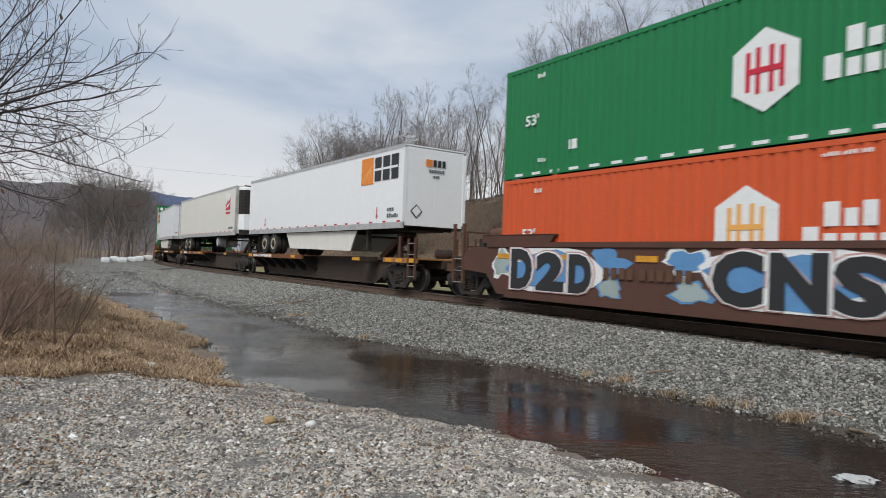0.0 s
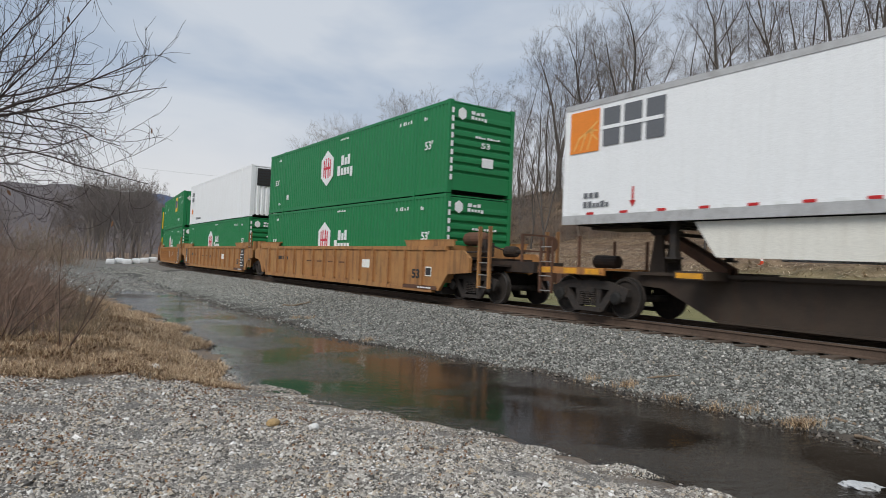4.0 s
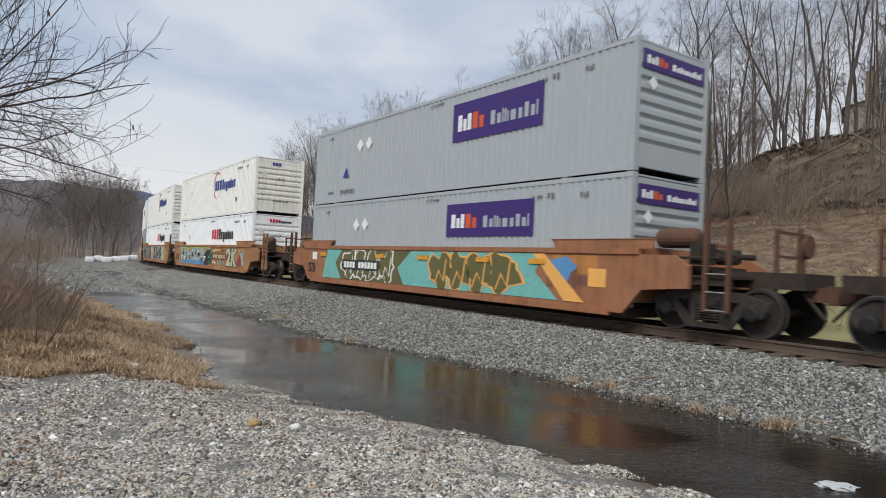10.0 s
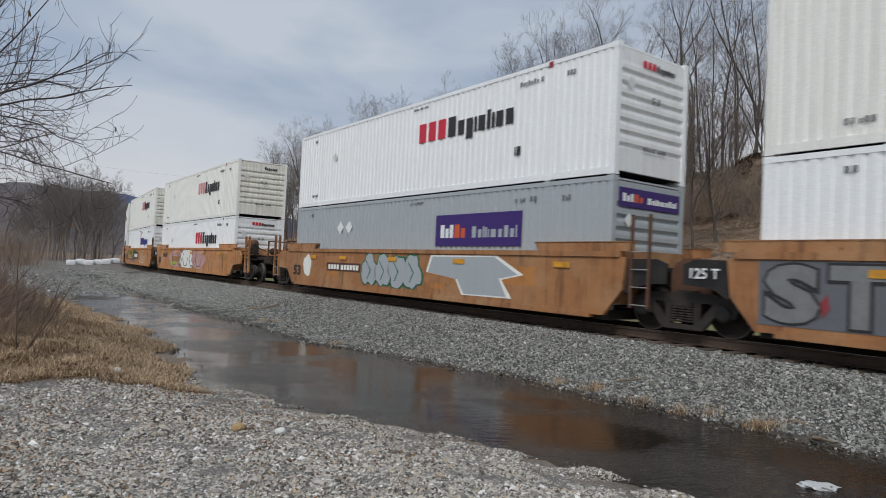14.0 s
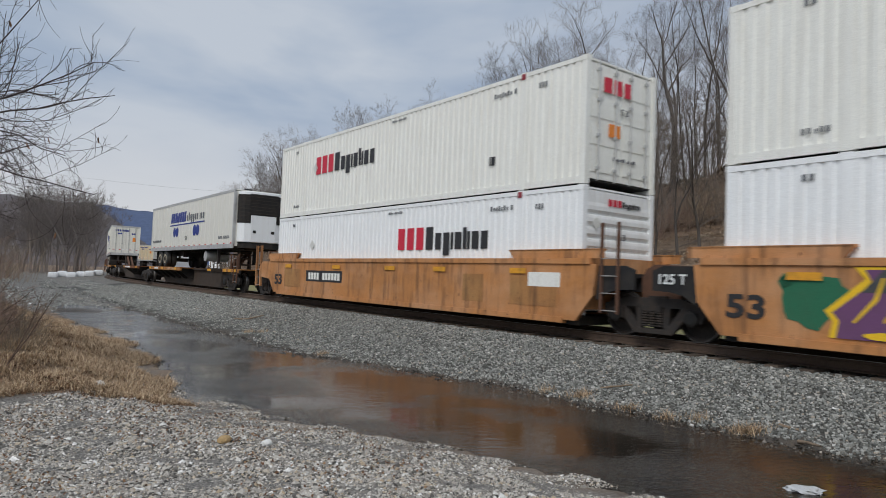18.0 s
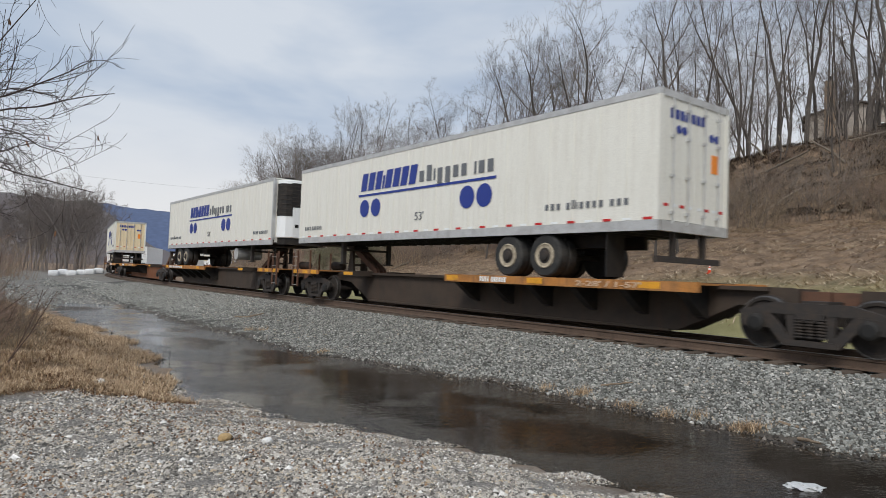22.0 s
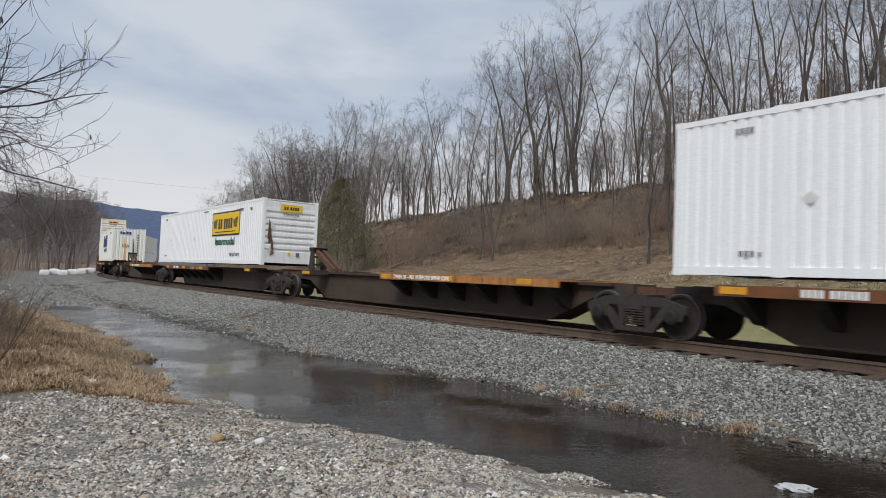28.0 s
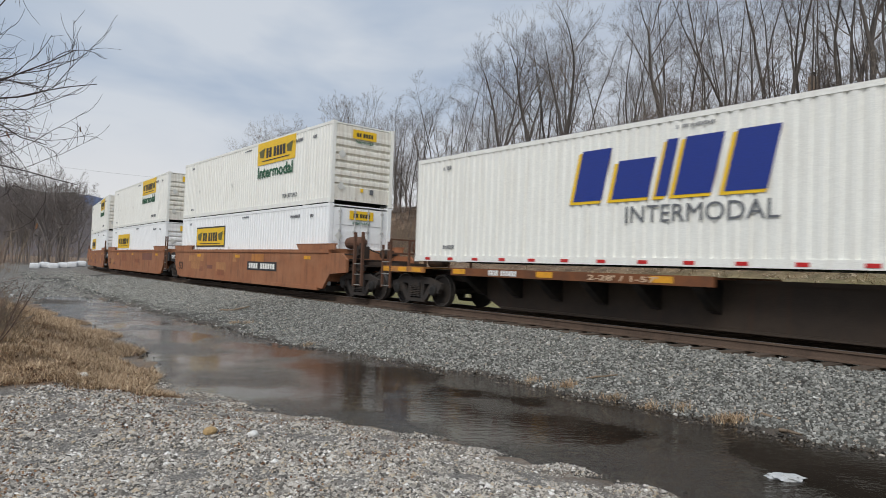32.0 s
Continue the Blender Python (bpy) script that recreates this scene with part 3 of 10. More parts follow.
SILVER_SPRAY = mat("dull_silver_spray_paint", srgb(128, 130, 130), 0.5, dirt=0.3)
SOOT_SPRAY = mat("soot_black_spray_paint", srgb(62, 64, 66), 0.6, dirt=0.4, dirt_col=(0.14, 0.14, 0.13), scale=1.2)
RED_SPRAY = mat("dark_red_spray_paint", srgb(150, 60, 68), 0.6, dirt=0.2)
PALE_TAN = mat("pale_tan_lettering", srgb(206, 178, 148), 0.6, dirt=0.2)
PLACARD = mat("pale_grey_placard", srgb(218, 218, 212), 0.6, dirt=0.15)
OLIVE = mat("olive_spray_paint", srgb(104, 100, 60), 0.6, dirt=0.2)

STAINED = {CREAM.name: mat("rust_stained_white_end_paint", srgb(236, 234, 224), 0.55, dirt=0.35, dirt_col=(0.34, 0.22, 0.12), streak=1, bump=0.08, wear=0.35, fade=srgb(226, 214, 190)),
           WHITE.name: mat("dusty_white_end_paint", srgb(240, 241, 240), 0.5, dirt=0.22, dirt_col=(0.36, 0.29, 0.20), streak=1, bump=0.06)}

CL, CW, CH = 16.154, 2.59, 2.896   # 53 ft container
HALF = CL / 2


# ---- lettering and plain marks on a side or an end ----
def mark_box(bm, face, u0, u1, z0, z1, off, depth=0.006):
    """A thin slab on the near side ('side': u runs forward) or on the front end ('end': u runs from the far to the near side)."""
    if face == "side":
        box(bm, u0, u1, -off - depth, -off, z0, z1)
    else:
        box(bm, off, off + depth, u0, u1, z0, z1)


SHAPES = {"C": (0.70, 0.0, 1.0), "x": (0.56, 0.0, 0.72), "l": (0.22, 0.0, 1.0), "i": (0.22, 0.0, 0.72), "p": (0.56, -0.26, 0.72), "t": (0.30, 0.0, 0.9), "m": (0.8, 0.0, 0.72), "n": (0.60, 0.0, 1.0)}


def row_of_bars(parent, face, x0, x1, z0, z1, pattern, material, off, name="lettering", slant=0.0, ink=0.74, label=""):
    """A brand mark or unreadable writing as plain upright bars, one for each letter, filling the given rectangle."""
    widths = [SHAPES[c][0] if c in SHAPES else 0.35 for c in pattern]
    unit = abs(x1 - x0) / sum(widths)
    sgn = 1 if x1 > x0 else -1
    bm = bmesh.new()
    x, h = x0, z1 - z0
    for c, w in zip(pattern, widths):
        if c in SHAPES:
            _, lo, hi = SHAPES[c]
            m = w * unit * (1 - ink) / 2
            u0, u1 = sorted((x + sgn * m, x + sgn * (w * unit - m)))
            vs = box(bm, u0, u1, -off - 0.006, -off, z0 + lo * h, z0 + hi * h) if face == "side" else box(bm, off, off + 0.006, u0, u1, z0 + lo * h, z0 + hi * h)
            if slant:
                for q in vs:
                    q.co.x += slant * (q.co.z - z0)
        x += sgn * w * unit
    return part(name, bm, material, parent, label)


def bars(parent, face, u, z, widths, height, material, off, name="lettering", gap=0.12, label="", slant=0.0):
    """The same from a list of letter widths."""
    if not widths:
        return None
    sgn = 1 if face == "side" else -1
    bm = bmesh.new()
    x = u
    for w in widths:
        w = (w or 0.4) * height if w else -0.4 * height
        if w > 0:
            u0, u1 = sorted((x, x + sgn * w * 0.8))
            vs = box(bm, u0, u1, -off - 0.006, -off, z, z + height) if face == "side" else box(bm, off, off + 0.006, u0, u1, z, z + height)
            for q in vs:
                q.co.x += slant * (q.co.z - z)
        x += sgn * (abs(w) + gap * height)
    return part(name, bm, material, parent, label)


def fit_words(parent, face, body, x0, x1, z0, z1, material, off, name="lettering", bold=0.0, label=""):
    """Readable words, stretched into the given rectangle."""
    ob = words(parent, face, body, 0, 0, 1.0, material, off, name, bold=bold, label=label)
    co = np.array([v.co[:] for v in ob.data.vertices])
    k = 0 if face == "side" else 1
    lo, hi = co.min(0), co.max(0)
    co[:, k] = x0 + (co[:, k] - lo[k]) / (hi[k] - lo[k]) * (x1 - x0)
    co[:, 2] = z0 + (co[:, 2] - lo[2]) / (hi[2] - lo[2]) * (z1 - z0)
    ob.data.vertices.foreach_set("co", co.ravel())
    ob.data.update()
    return ob


def splash(parent, cx, cz, rx, rz, material, off, seed, n=22, rough=0.3):
    """An uneven patch of spray paint."""
    r = random.Random(seed)
    ph = [r.uniform(0, 6.3) for _ in range(4)]
    pts = []
    for k in range(n):
        a = k * 2 * math.pi / n
        q = 1 + rough * (math.sin(3 * a + ph[0]) * 0.5 + math.sin(5 * a + ph[1]) * 0.35 + math.sin(8 * a + ph[2]) * 0.25)
        pts.append((cx + rx * q * math.cos(a), min(max(cz + rz * q * math.sin(a), 0.38), 1.46)))
    return polygon_mark(parent, "side", pts, material, off, "spray_patch")


def stroke(parent, pts, width, material, off):
    """A broad painted line through the points."""
    left, right = [], []
    for i, (x, z) in enumerate(pts):
        a, c = pts[max(i - 1, 0)], pts[min(i + 1, len(pts) - 1)]
        dx, dz = c[0] - a[0], c[1] - a[1]
        k = math.hypot(dx, dz) or 1
        w = width * (0.6 if i in (0, len(pts) - 1) else 1.0) / 2
        left.append((x - dz / k * w, z + dx / k * w))
        right.append((x + dz / k * w, z - dx / k * w))
    bm = bmesh.new()
    for i in range(len(pts) - 1):
        q = [left[i], left[i + 1], right[i + 1], right[i]]
        prism(bm, q, -off - 0.006, -off)
    bmesh.ops.remove_doubles(bm, verts=bm.verts, dist=0.0005)
    return part("spray_line", bm, material, parent)


def panel(parent, face, u0, u1, z0, z1, material, off, name="logo_panel", label=""):
    bm = bmesh.new()
    mark_box(bm, face, u0, u1, z0, z1, off)
    return part(name, bm, material, parent, label)


def polygon_mark(parent, face, pts, material, off, name="logo_shape", label=""):
    bm = bmesh.new()
    if face == "side":
        prism(bm, pts, -off - 0.006, -off)
    else:
        a = [bm.verts.new((off, u, z)) for u, z in pts]
        c = [bm.verts.new((off + 0.006, u, z)) for u, z in pts]
        bm.faces.new(a)
        bm.faces.new(c[::-1])
        for i in range(len(pts)):
            bm.faces.new((a[i], c[i], c[(i + 1) % len(pts)], a[(i + 1) % len(pts)]))
    return part(name, bm, material, parent, label)


def words(parent, face, body, u, z, size, material, off, name="lettering", bold=0.0, slant=0.0, stretch=1.0, label="", rise=0.005):
    cu = bpy.data.curves.new(name, "FONT")
    cu.body, cu.size, cu.extrude, cu.offset, cu.shear = body, size, rise, bold, slant
    cu.resolution_u = 3
    tmp = bpy.data.objects.new(name, cu)
    me = bpy.data.meshes.new_from_object(tmp)
    bpy.data.objects.remove(tmp)
    bpy.data.curves.remove(cu)
    if face == "side":
        m = Matrix(((stretch, 0, 0, u), (0, 0, -1, -off - rise), (0, 1, 0, z), (0, 0, 0, 1)))
    else:
        m = Matrix(((0, 0, 1, off + rise), (stretch, 0, 0, u), (0, 1, 0, z), (0, 0, 0, 1)))
    me.transform(m)
    me.name = name
    me.materials.clear()
    me.materials.append(material)
    return part(name, me, material, parent, label)


def ring(cx, cz, r, n=20, sx=1.0):
    return [(cx + sx * r * math.cos(k * 2 * math.pi / n), cz + r * math.sin(k * 2 * math.pi / n)) for k in range(n)]


def diamond(parent, u, z, r, material, off, face="side"):
    return polygon_mark(parent, face, [(u - r, z), (u, z - r), (u + r, z), (u, z + r)], material, off, "placard")


# ---- containers ----
def closed_sheet(bm, prof, y_in, place):
    """A folded sheet with a flat back: prof is (along, outer) pairs; place turns (along, outer, level) into a point."""
    n = len(prof)
    rows = [[bm.verts.new(place(u, o, q)) for u, o in prof] for q in (0, 1)]
    back = [[bm.verts.new(place(prof[i][0], y_in, q)) for i in (0, -1)] for q in (0, 1)]
    for i in range(n - 1):
        bm.faces.new((rows[0][i], rows[0][i + 1], rows[1][i + 1], rows[1][i]))
    bm.faces.new((back[0][0], back[1][0], back[1][1], back[0][1]))
    for q in (0, 1):
        bm.faces.new([*rows[q], back[q][1], back[q][0]])
    bm.faces.new((rows[0][0], rows[1][0], back[1][0], back[0][0]))
    bm.faces.new((rows[0][-1], rows[1][-1], back[1][1], back[0][1]))


def corrugated(bm, x0, x1, y, z0, z1, depth, pitch, sgn):
    """A side sheet with upright trapezoid folds; depth goes inwards."""
    n = max(1, int(round((x1 - x0) / pitch)))
    p = (x1 - x0) / n
    prof = []
    for k in range(n):
        a = x0 + k * p
        prof += [(a, 0), (a + p * 0.50, 0), (a + p * 0.60, depth), (a + p * 0.90, depth)]
    prof.append((x1, 0))
    closed_sheet(bm, prof, depth + 0.03, lambda u, o, q: (u, y - sgn * o, (z0, z1)[q]))


def end_ribs(bm, x, z0, z1, y0, y1, count, depth, sgn):
    """An end wall with lying folds between plain bands at its foot and head."""
    lo, hi = z0 + 0.48, z1 - 0.32
    p = (hi - lo) / count
    prof = [(z0, 0.01)]
    for k in range(count):
        a = lo + k * p
        prof += [(a + p * 0.10, 0.012), (a + p * 0.2, 0.06), (a + p * 0.32, 0.06), (a + p * 0.55, 0.0), (a + p * 0.88, 0.0)]
    prof += [(hi + 0.05, 0.012), (z1, 0.012)]
    closed_sheet(bm, prof, 0.10, lambda u, o, q: (x - sgn * o, (y0, y1)[q], u))


LIFT_X = 6.096   # lifting posts stand 40 ft apart


def container(label, paint, front="ribs", back="doors", smooth_side=False, inset_rail=True):
    e = new("container")
    tagged(e, label, "container", group="containers on the train")
    k = paint.name
    w = CW / 2

    st = "smooth" if smooth_side else "ribbed"
    for sgn in (-1, 1):
        for j, (a, c) in enumerate(((-HALF + 0.12, -LIFT_X - 0.085), (-LIFT_X + 0.085, LIFT_X - 0.085), (LIFT_X + 0.085, HALF - 0.12))):
            if smooth_side:
                nn = int((c - a) / 1.2) + 1
                for i in range(nn):
                    q0, q1 = a + (c - a) * i / nn, a + (c - a) * (i + 1) / nn
                    part("side_panel", cached(("side_panel", k, st, sgn, j, i), lambda bm: box(bm, q0 + 0.004, q1 - 0.004, min(sgn * (w - 0.05), sgn * (w - 0.012)), max(sgn * (w - 0.05), sgn * (w - 0.012)), 0.16, CH - 0.10), paint), paint, e)
            else:
                part("side_panel", cached(("side_panel", k, st, sgn, j), lambda bm: corrugated(bm, a, c, sgn * (w - 0.008), 0.16, CH - 0.10, 0.030, 0.235, sgn), paint), paint, e)
    part("roof", cached(("roof", k), lambda bm: [box(bm, -HALF + 0.05, HALF - 0.05, -w + 0.03, w - 0.03, CH - 0.07, CH - 0.03)] + [box(bm, -HALF + 0.3 + i * 0.55, -HALF + 0.55 + i * 0.55, -w + 0.1, w - 0.1, CH - 0.03, CH - 0.012) for i in range(28)], paint), paint, e)
    part("floor_frame", cached(("floor_frame", k), lambda bm: [box(bm, -HALF + 0.05, HALF - 0.05, -w + 0.05, w - 0.05, 0.10, 0.155)] + [box(bm, -HALF + 0.4 + i * 0.6, -HALF + 0.47 + i * 0.6, -w + 0.06, w - 0.06, 0.02, 0.10) for i in range(26)], BLACK), BLACK, e)
    for sgn in (-1, 1):
        part("top_rail", cached(("top_rail", k, sgn), lambda bm: box(bm, -HALF + 0.1, HALF - 0.1, min(sgn * (w - 0.07), sgn * w), max(sgn * (w - 0.07), sgn * w), CH - 0.11, CH - 0.01), paint), paint, e)
        part("bottom_rail", cached(("bottom_rail", k, sgn), lambda bm: box(bm, -HALF + 0.1, HALF - 0.1, min(sgn * (w - 0.06), sgn * w), max(sgn * (w - 0.06), sgn * w), 0.015, 0.17), paint), paint, e)
        for sx in (-1, 1):
            def post(bm, sx=sx, sgn=sgn):
                box(bm, min(sx * (HALF - 0.14), sx * HALF), max(sx * (HALF - 0.14), sx * HALF), min(sgn * (w - 0.14), sgn * w), max(sgn * (w - 0.14), sgn * w), 0.12, CH - 0.12)
            part("corner_post", cached(("corner_post", k, sx, sgn), post, paint), paint, e)

            def lift(bm, sx=sx, sgn=sgn):
                x = sx * LIFT_X
                box(bm, x - 0.085, x + 0.085, min(sgn * (w - 0.06), sgn * (w + 0.004)), max(sgn * (w - 0.06), sgn * (w + 0.004)), 0.0, CH - 0.005)
                box(bm, x - 0.10, x + 0.10, min(sgn * (w - 0.16), sgn * (w + 0.012)), max(sgn * (w - 0.16), sgn * (w + 0.012)), CH - 0.12, CH + 0.004)
                box(bm, x - 0.10, x + 0.10, min(sgn * (w - 0.16), sgn * (w + 0.012)), max(sgn * (w - 0.16), sgn * (w + 0.012)), 0.0, 0.12)
            part("lifting_post", cached(("lifting_post", k, sx, sgn), lift, paint), paint, e)
            for zz in (0.0, CH - 0.12):
                def cast(bm, sx=sx, sgn=sgn, zz=zz):
                    box(bm, min(sx * (HALF - 0.18), sx * (HALF + 0.006)), max(sx * (HALF - 0.18), sx * (HALF + 0.006)), min(sgn * (w - 0.16), sgn * (w + 0.006)), max(sgn * (w - 0.16), sgn * (w + 0.006)), zz, zz + 0.12)
                part("corner_casting", cached(("corner_casting", k, sx, sgn, zz), cast, paint), paint, e)
    skin = STAINED.get(k, paint)
    for sx, kind in ((1, front), (-1, back)):
        if kind == "ribs":
            part("end_wall", cached(("end_wall", k, sx), lambda bm: end_ribs(bm, sx * (HALF - 0.012), 0.10, CH - 0.1, -w + 0.13, w - 0.13, 7, 0.05, sx), skin), skin, e)
        elif kind == "upright":
            def upr(bm):
                n, y0 = 9, -w + 0.13
                p = (2 * w - 0.26) / n
                prof = []
                for i in range(n):
                    a = y0 + i * p
                    prof += [(a, 0), (a + p * 0.5, 0), (a + p * 0.6, 0.035), (a + p * 0.9, 0.035)]
                prof.append((y0 + n * p, 0))
                closed_sheet(bm, prof, 0.09, lambda u, o, q: (sx * (HALF - 0.02 - o), u, (0.10, CH - 0.1)[q]))
            part("end_wall", cached(("end_wall_upright", k, sx), upr, paint), paint, e)
        else:
            for sgn in (-1, 1):
                def leaf(bm, sgn=sgn):
                    a, c = sorted((sgn * 0.012, sgn * (w - 0.14)))
                    box(bm, min(sx * (HALF - 0.08), sx * (HALF - 0.03)), max(sx * (HALF - 0.08), sx * (HALF - 0.03)), a, c, 0.14, CH - 0.13)
                dr = part("door", cached(("door", k, sx, sgn), leaf, paint), paint, e)
                a, c = sorted((sgn * 0.012, sgn * (w - 0.14)))
                for i in range(4):
                    o = part("door_panel", cached(("door_panel", k, sx, sgn), lambda bm: box(bm, min(sx * (HALF - 0.03), sx * (HALF - 0.015)), max(sx * (HALF - 0.03), sx * (HALF - 0.015)), a + 0.06, c - 0.06, 0.3, 0.72), paint), paint, dr)
                    o.location.z = i * 0.62
                for q in (0.28, 0.88):
                    def rod(bm, sgn=sgn, q=q):
                        tube(bm, (sx * (HALF + 0.02), sgn * q, 0.1), (sx * (HALF + 0.02), sgn * q, CH - 0.1), 0.02, sides=6)
                        for zz in (0.35, 1.1, 1.9, 2.6):
                            box(bm, min(sx * (HALF - 0.02), sx * (HALF + 0.04)), max(sx * (HALF - 0.02), sx * (HALF + 0.04)), sgn * q - 0.05, sgn * q + 0.05, zz, zz + 0.07)
                    part("lock_rod", cached(("lock_rod", sx, sgn, q), rod, ALU), ALU, dr)
    return e


OFF = CW / 2 + 0.003


def small_marks(e, ink, n=4, seed=1):
    """Rows of small unreadable markings along the side, as plain bars."""
    r = random.Random(seed)
    for u, z, cnt, h in ((5.0, 2.45, 9, 0.12), (-6.9, 2.5, 4, 0.11), (-6.8, 0.35, 6, 0.10), (0.2, 2.62, 14, 0.07), (6.6, 2.42, 3, 0.12))[:n]:
        row_of_bars(e, "side", u, u + cnt * h * 0.8, z, z + h, "".join(r.choice("CCnx ") for _ in range(cnt)), ink, OFF, "marking", ink=0.6)


def end_bars(e, y0, y1, z0, z1, pattern, ink, off=HALF + 0.012, name="lettering"):
    return row_of_bars(e, "end", y0, y1, z0, z1, pattern, ink, off, name)


def hexagon(cx, cz, r, sx=0.76):
    return [(cx + sx * r * math.sin(k * math.pi / 3), cz + r * math.cos(k * math.pi / 3)) for k in range(6)]


def deco_hub(e, u=-0.97, z=1.62, lines=RED_INK, end=True, dash=False, text=WHITE_INK):
    polygon_mark(e, "side", hexagon(u, z, 0.76, 0.93), WHITE_INK, OFF)
    for a, c, z0, z1 in ((-0.36, -0.27, -0.36, 0.36), (-0.17, -0.08, -0.42, 0.42), (0.08, 0.17, -0.42, 0.42), (0.27, 0.36, -0.36, 0.36)):
        panel(e, "side", u + a, u + c, z + z0, z + z1, lines, OFF + 0.006, "logo_bar")
    panel(e, "side", u - 0.36, u + 0.36, z - 0.05, z + 0.05, lines, OFF + 0.012, "logo_bar")
    row_of_bars(e, "side", u + 1.32, u + 2.20, z - 0.02, z + 0.38, "Cxn", text, OFF, label="white brand mark drawn as bars")
    row_of_bars(e, "side", u + 0.98, u + 2.45, z - 0.42, z - 0.02, "Cxxxp", text, OFF)
    fit_words(e, "side", "53'", 6.72, 7.18, 1.44, 1.72, WHITE_INK, OFF, bold=0.02)
    fit_words(e, "side", "53'", -7.25, -6.75, 1.32, 1.60, WHITE_INK, OFF, bold=0.02)
    row_of_bars(e, "side", -5.66, -5.36, 0.55, 0.78, "lC", WHITE_INK, OFF, "marking")
    small_marks(e, WHITE_INK, 5, 3)
    if end:
        polygon_mark(e, "end", hexagon(-0.82, 2.5, 0.2, 0.86), WHITE_INK, HALF + 0.003)
        end_bars(e, -0.50, 0.05, 2.53, 2.64, "Cxn", WHITE_INK, HALF + 0.003)
        end_bars(e, -0.50, 0.15, 2.38, 2.49, "Cxxxp", WHITE_INK, HALF + 0.003)
        fit_words(e, "end", "53", -0.05, 0.3, 1.5, 1.68, WHITE_INK, HALF + 0.012, bold=0.02)
        end_bars(e, -0.3, 0.7, 1.80, 1.87, "CCxx CCxxC", WHITE_INK)
        panel(e, "end", 0.0, 0.45, 0.9, 1.2, WHITE_INK, HALF + 0.012, "decal")
        for i in range(9):
            panel(e, "end", -1.22, -1.13, 0.4 + i * 0.26, 0.4 + i * 0.26 + 0.17, WHITE_INK, HALF + 0.008, "reflective_dash")
    if dash:
        for i in range(24):
            panel(e, "side", -7.6 + i * 0.66, -7.6 + i * 0.66 + 0.3, 0.05, 0.12, WHITE_INK, OFF, "reflective_dash")


def deco_emp(e, u, z, doors_panel=True):
    panel(e, "side", u - 0.78, u + 0.78, z - 0.60, z + 0.60, YELLOW_INK, OFF)
    panel(e, "side", u - 0.64, u - 0.30, z - 0.36, z + 0.40, BLACK_INK, OFF + 0.006, "logo_bar")
    for q, w in ((-0.18, 0.42), (0.32, 0.30)):
        panel(e, "side", u + q, u + q + w, z - 0.26, z + 0.30, BLUE_INK, OFF + 0.006, "logo_bar")
    fit_words(e, "side", "53'", 6.86, 7.32, 1.86, 2.12, WHITE_INK, OFF, bold=0.02)
    fit_words(e, "side", "53", -7.29, -6.85, 1.66, 1.94, WHITE_INK, OFF, bold=0.02)
    small_marks(e, WHITE_INK, 5, 7)
    fit_words(e, "side", "TOP LIFT ONLY", 4.6, 5.8, 0.54, 0.74, WHITE_INK, OFF, bold=0.01)
    panel(e, "end", -0.42, 0.28, 2.36, 2.70, YELLOW_INK, HALF + 0.003)
    end_bars(e, -0.34, -0.14, 2.43, 2.63, "C", BLACK_INK, HALF + 0.009)
    end_bars(e, -0.12, 0.22, 2.45, 2.61, "mC", BLUE_INK, HALF + 0.009)
    diamond(e, -0.85, 2.3, 0.2, PLACARD, HALF + 0.010, "end")
    fit_words(e, "end", "53", -0.2, 0.15, 1.78, 1.95, WHITE_INK, HALF + 0.012, bold=0.02)
    panel(e, "end", -0.45, 0.05, 0.92, 1.18, WHITE_INK, HALF + 0.012, "decal")
    for i in range(7):
        panel(e, "end", 0.75, 0.85, 1.2 + i * 0.2, 1.33 + i * 0.2, WHITE_INK, HALF + 0.012, "marking")


def deco_purple(e, x0, x1, z0, z1):
    h = z1 - z0
    w = x1 - x0
    panel(e, "side", x0, x1, z0, z1, PURPLE, OFF)
    row_of_bars(e, "side", x0 + 0.06 * w, x0 + 0.24 * w, z0 + 0.26 * h, z0 + 0.68 * h, "Cxn", WHITE_INK, OFF + 0.006)
    row_of_bars(e, "side", x0 + 0.24 * w, x0 + 0.39 * w, z0 + 0.26 * h, z0 + 0.68 * h, "Cx", ORANGE, OFF + 0.006)
    row_of_bars(e, "side", x0 + 0.45 * w, x0 + 0.96 * w, z0 + 0.26 * h, z0 + 0.60 * h, "Cxltimxnxl", GREY, OFF + 0.006, ink=0.6)
    for k in (-4.3, -3.64):
        diamond(e, k, 2.02, 0.24, WHITE_INK, OFF)
    small_marks(e, GREY_INK, 5, 11)
    polygon_mark(e, "side", [(-5.6, 0.92), (-5.1, 0.92), (-5.3, 1.3)], BLUE_INK, OFF)
    fit_words(e, "side", "TOP LIFT ONLY", -5.78, -4.6, 0.30, 0.46, GREY_INK, OFF)
    panel(e, "end", -1.1, 1.1, 2.24, 2.66, PURPLE, HALF + 0.003)
    end_bars(e, -1.0, -0.60, 2.36, 2.54, "Cxn", WHITE_INK, HALF + 0.009)
    end_bars(e, -0.60, -0.26, 2.36, 2.54, "Cx", ORANGE, HALF + 0.009)
    end_bars(e, -0.12, 0.98, 2.36, 2.50, "Cxltimxnxl", WHITE_INK, HALF + 0.009)
    diamond(e, -0.75, 1.95, 0.16, WHITE_INK, HALF + 0.012, "end")


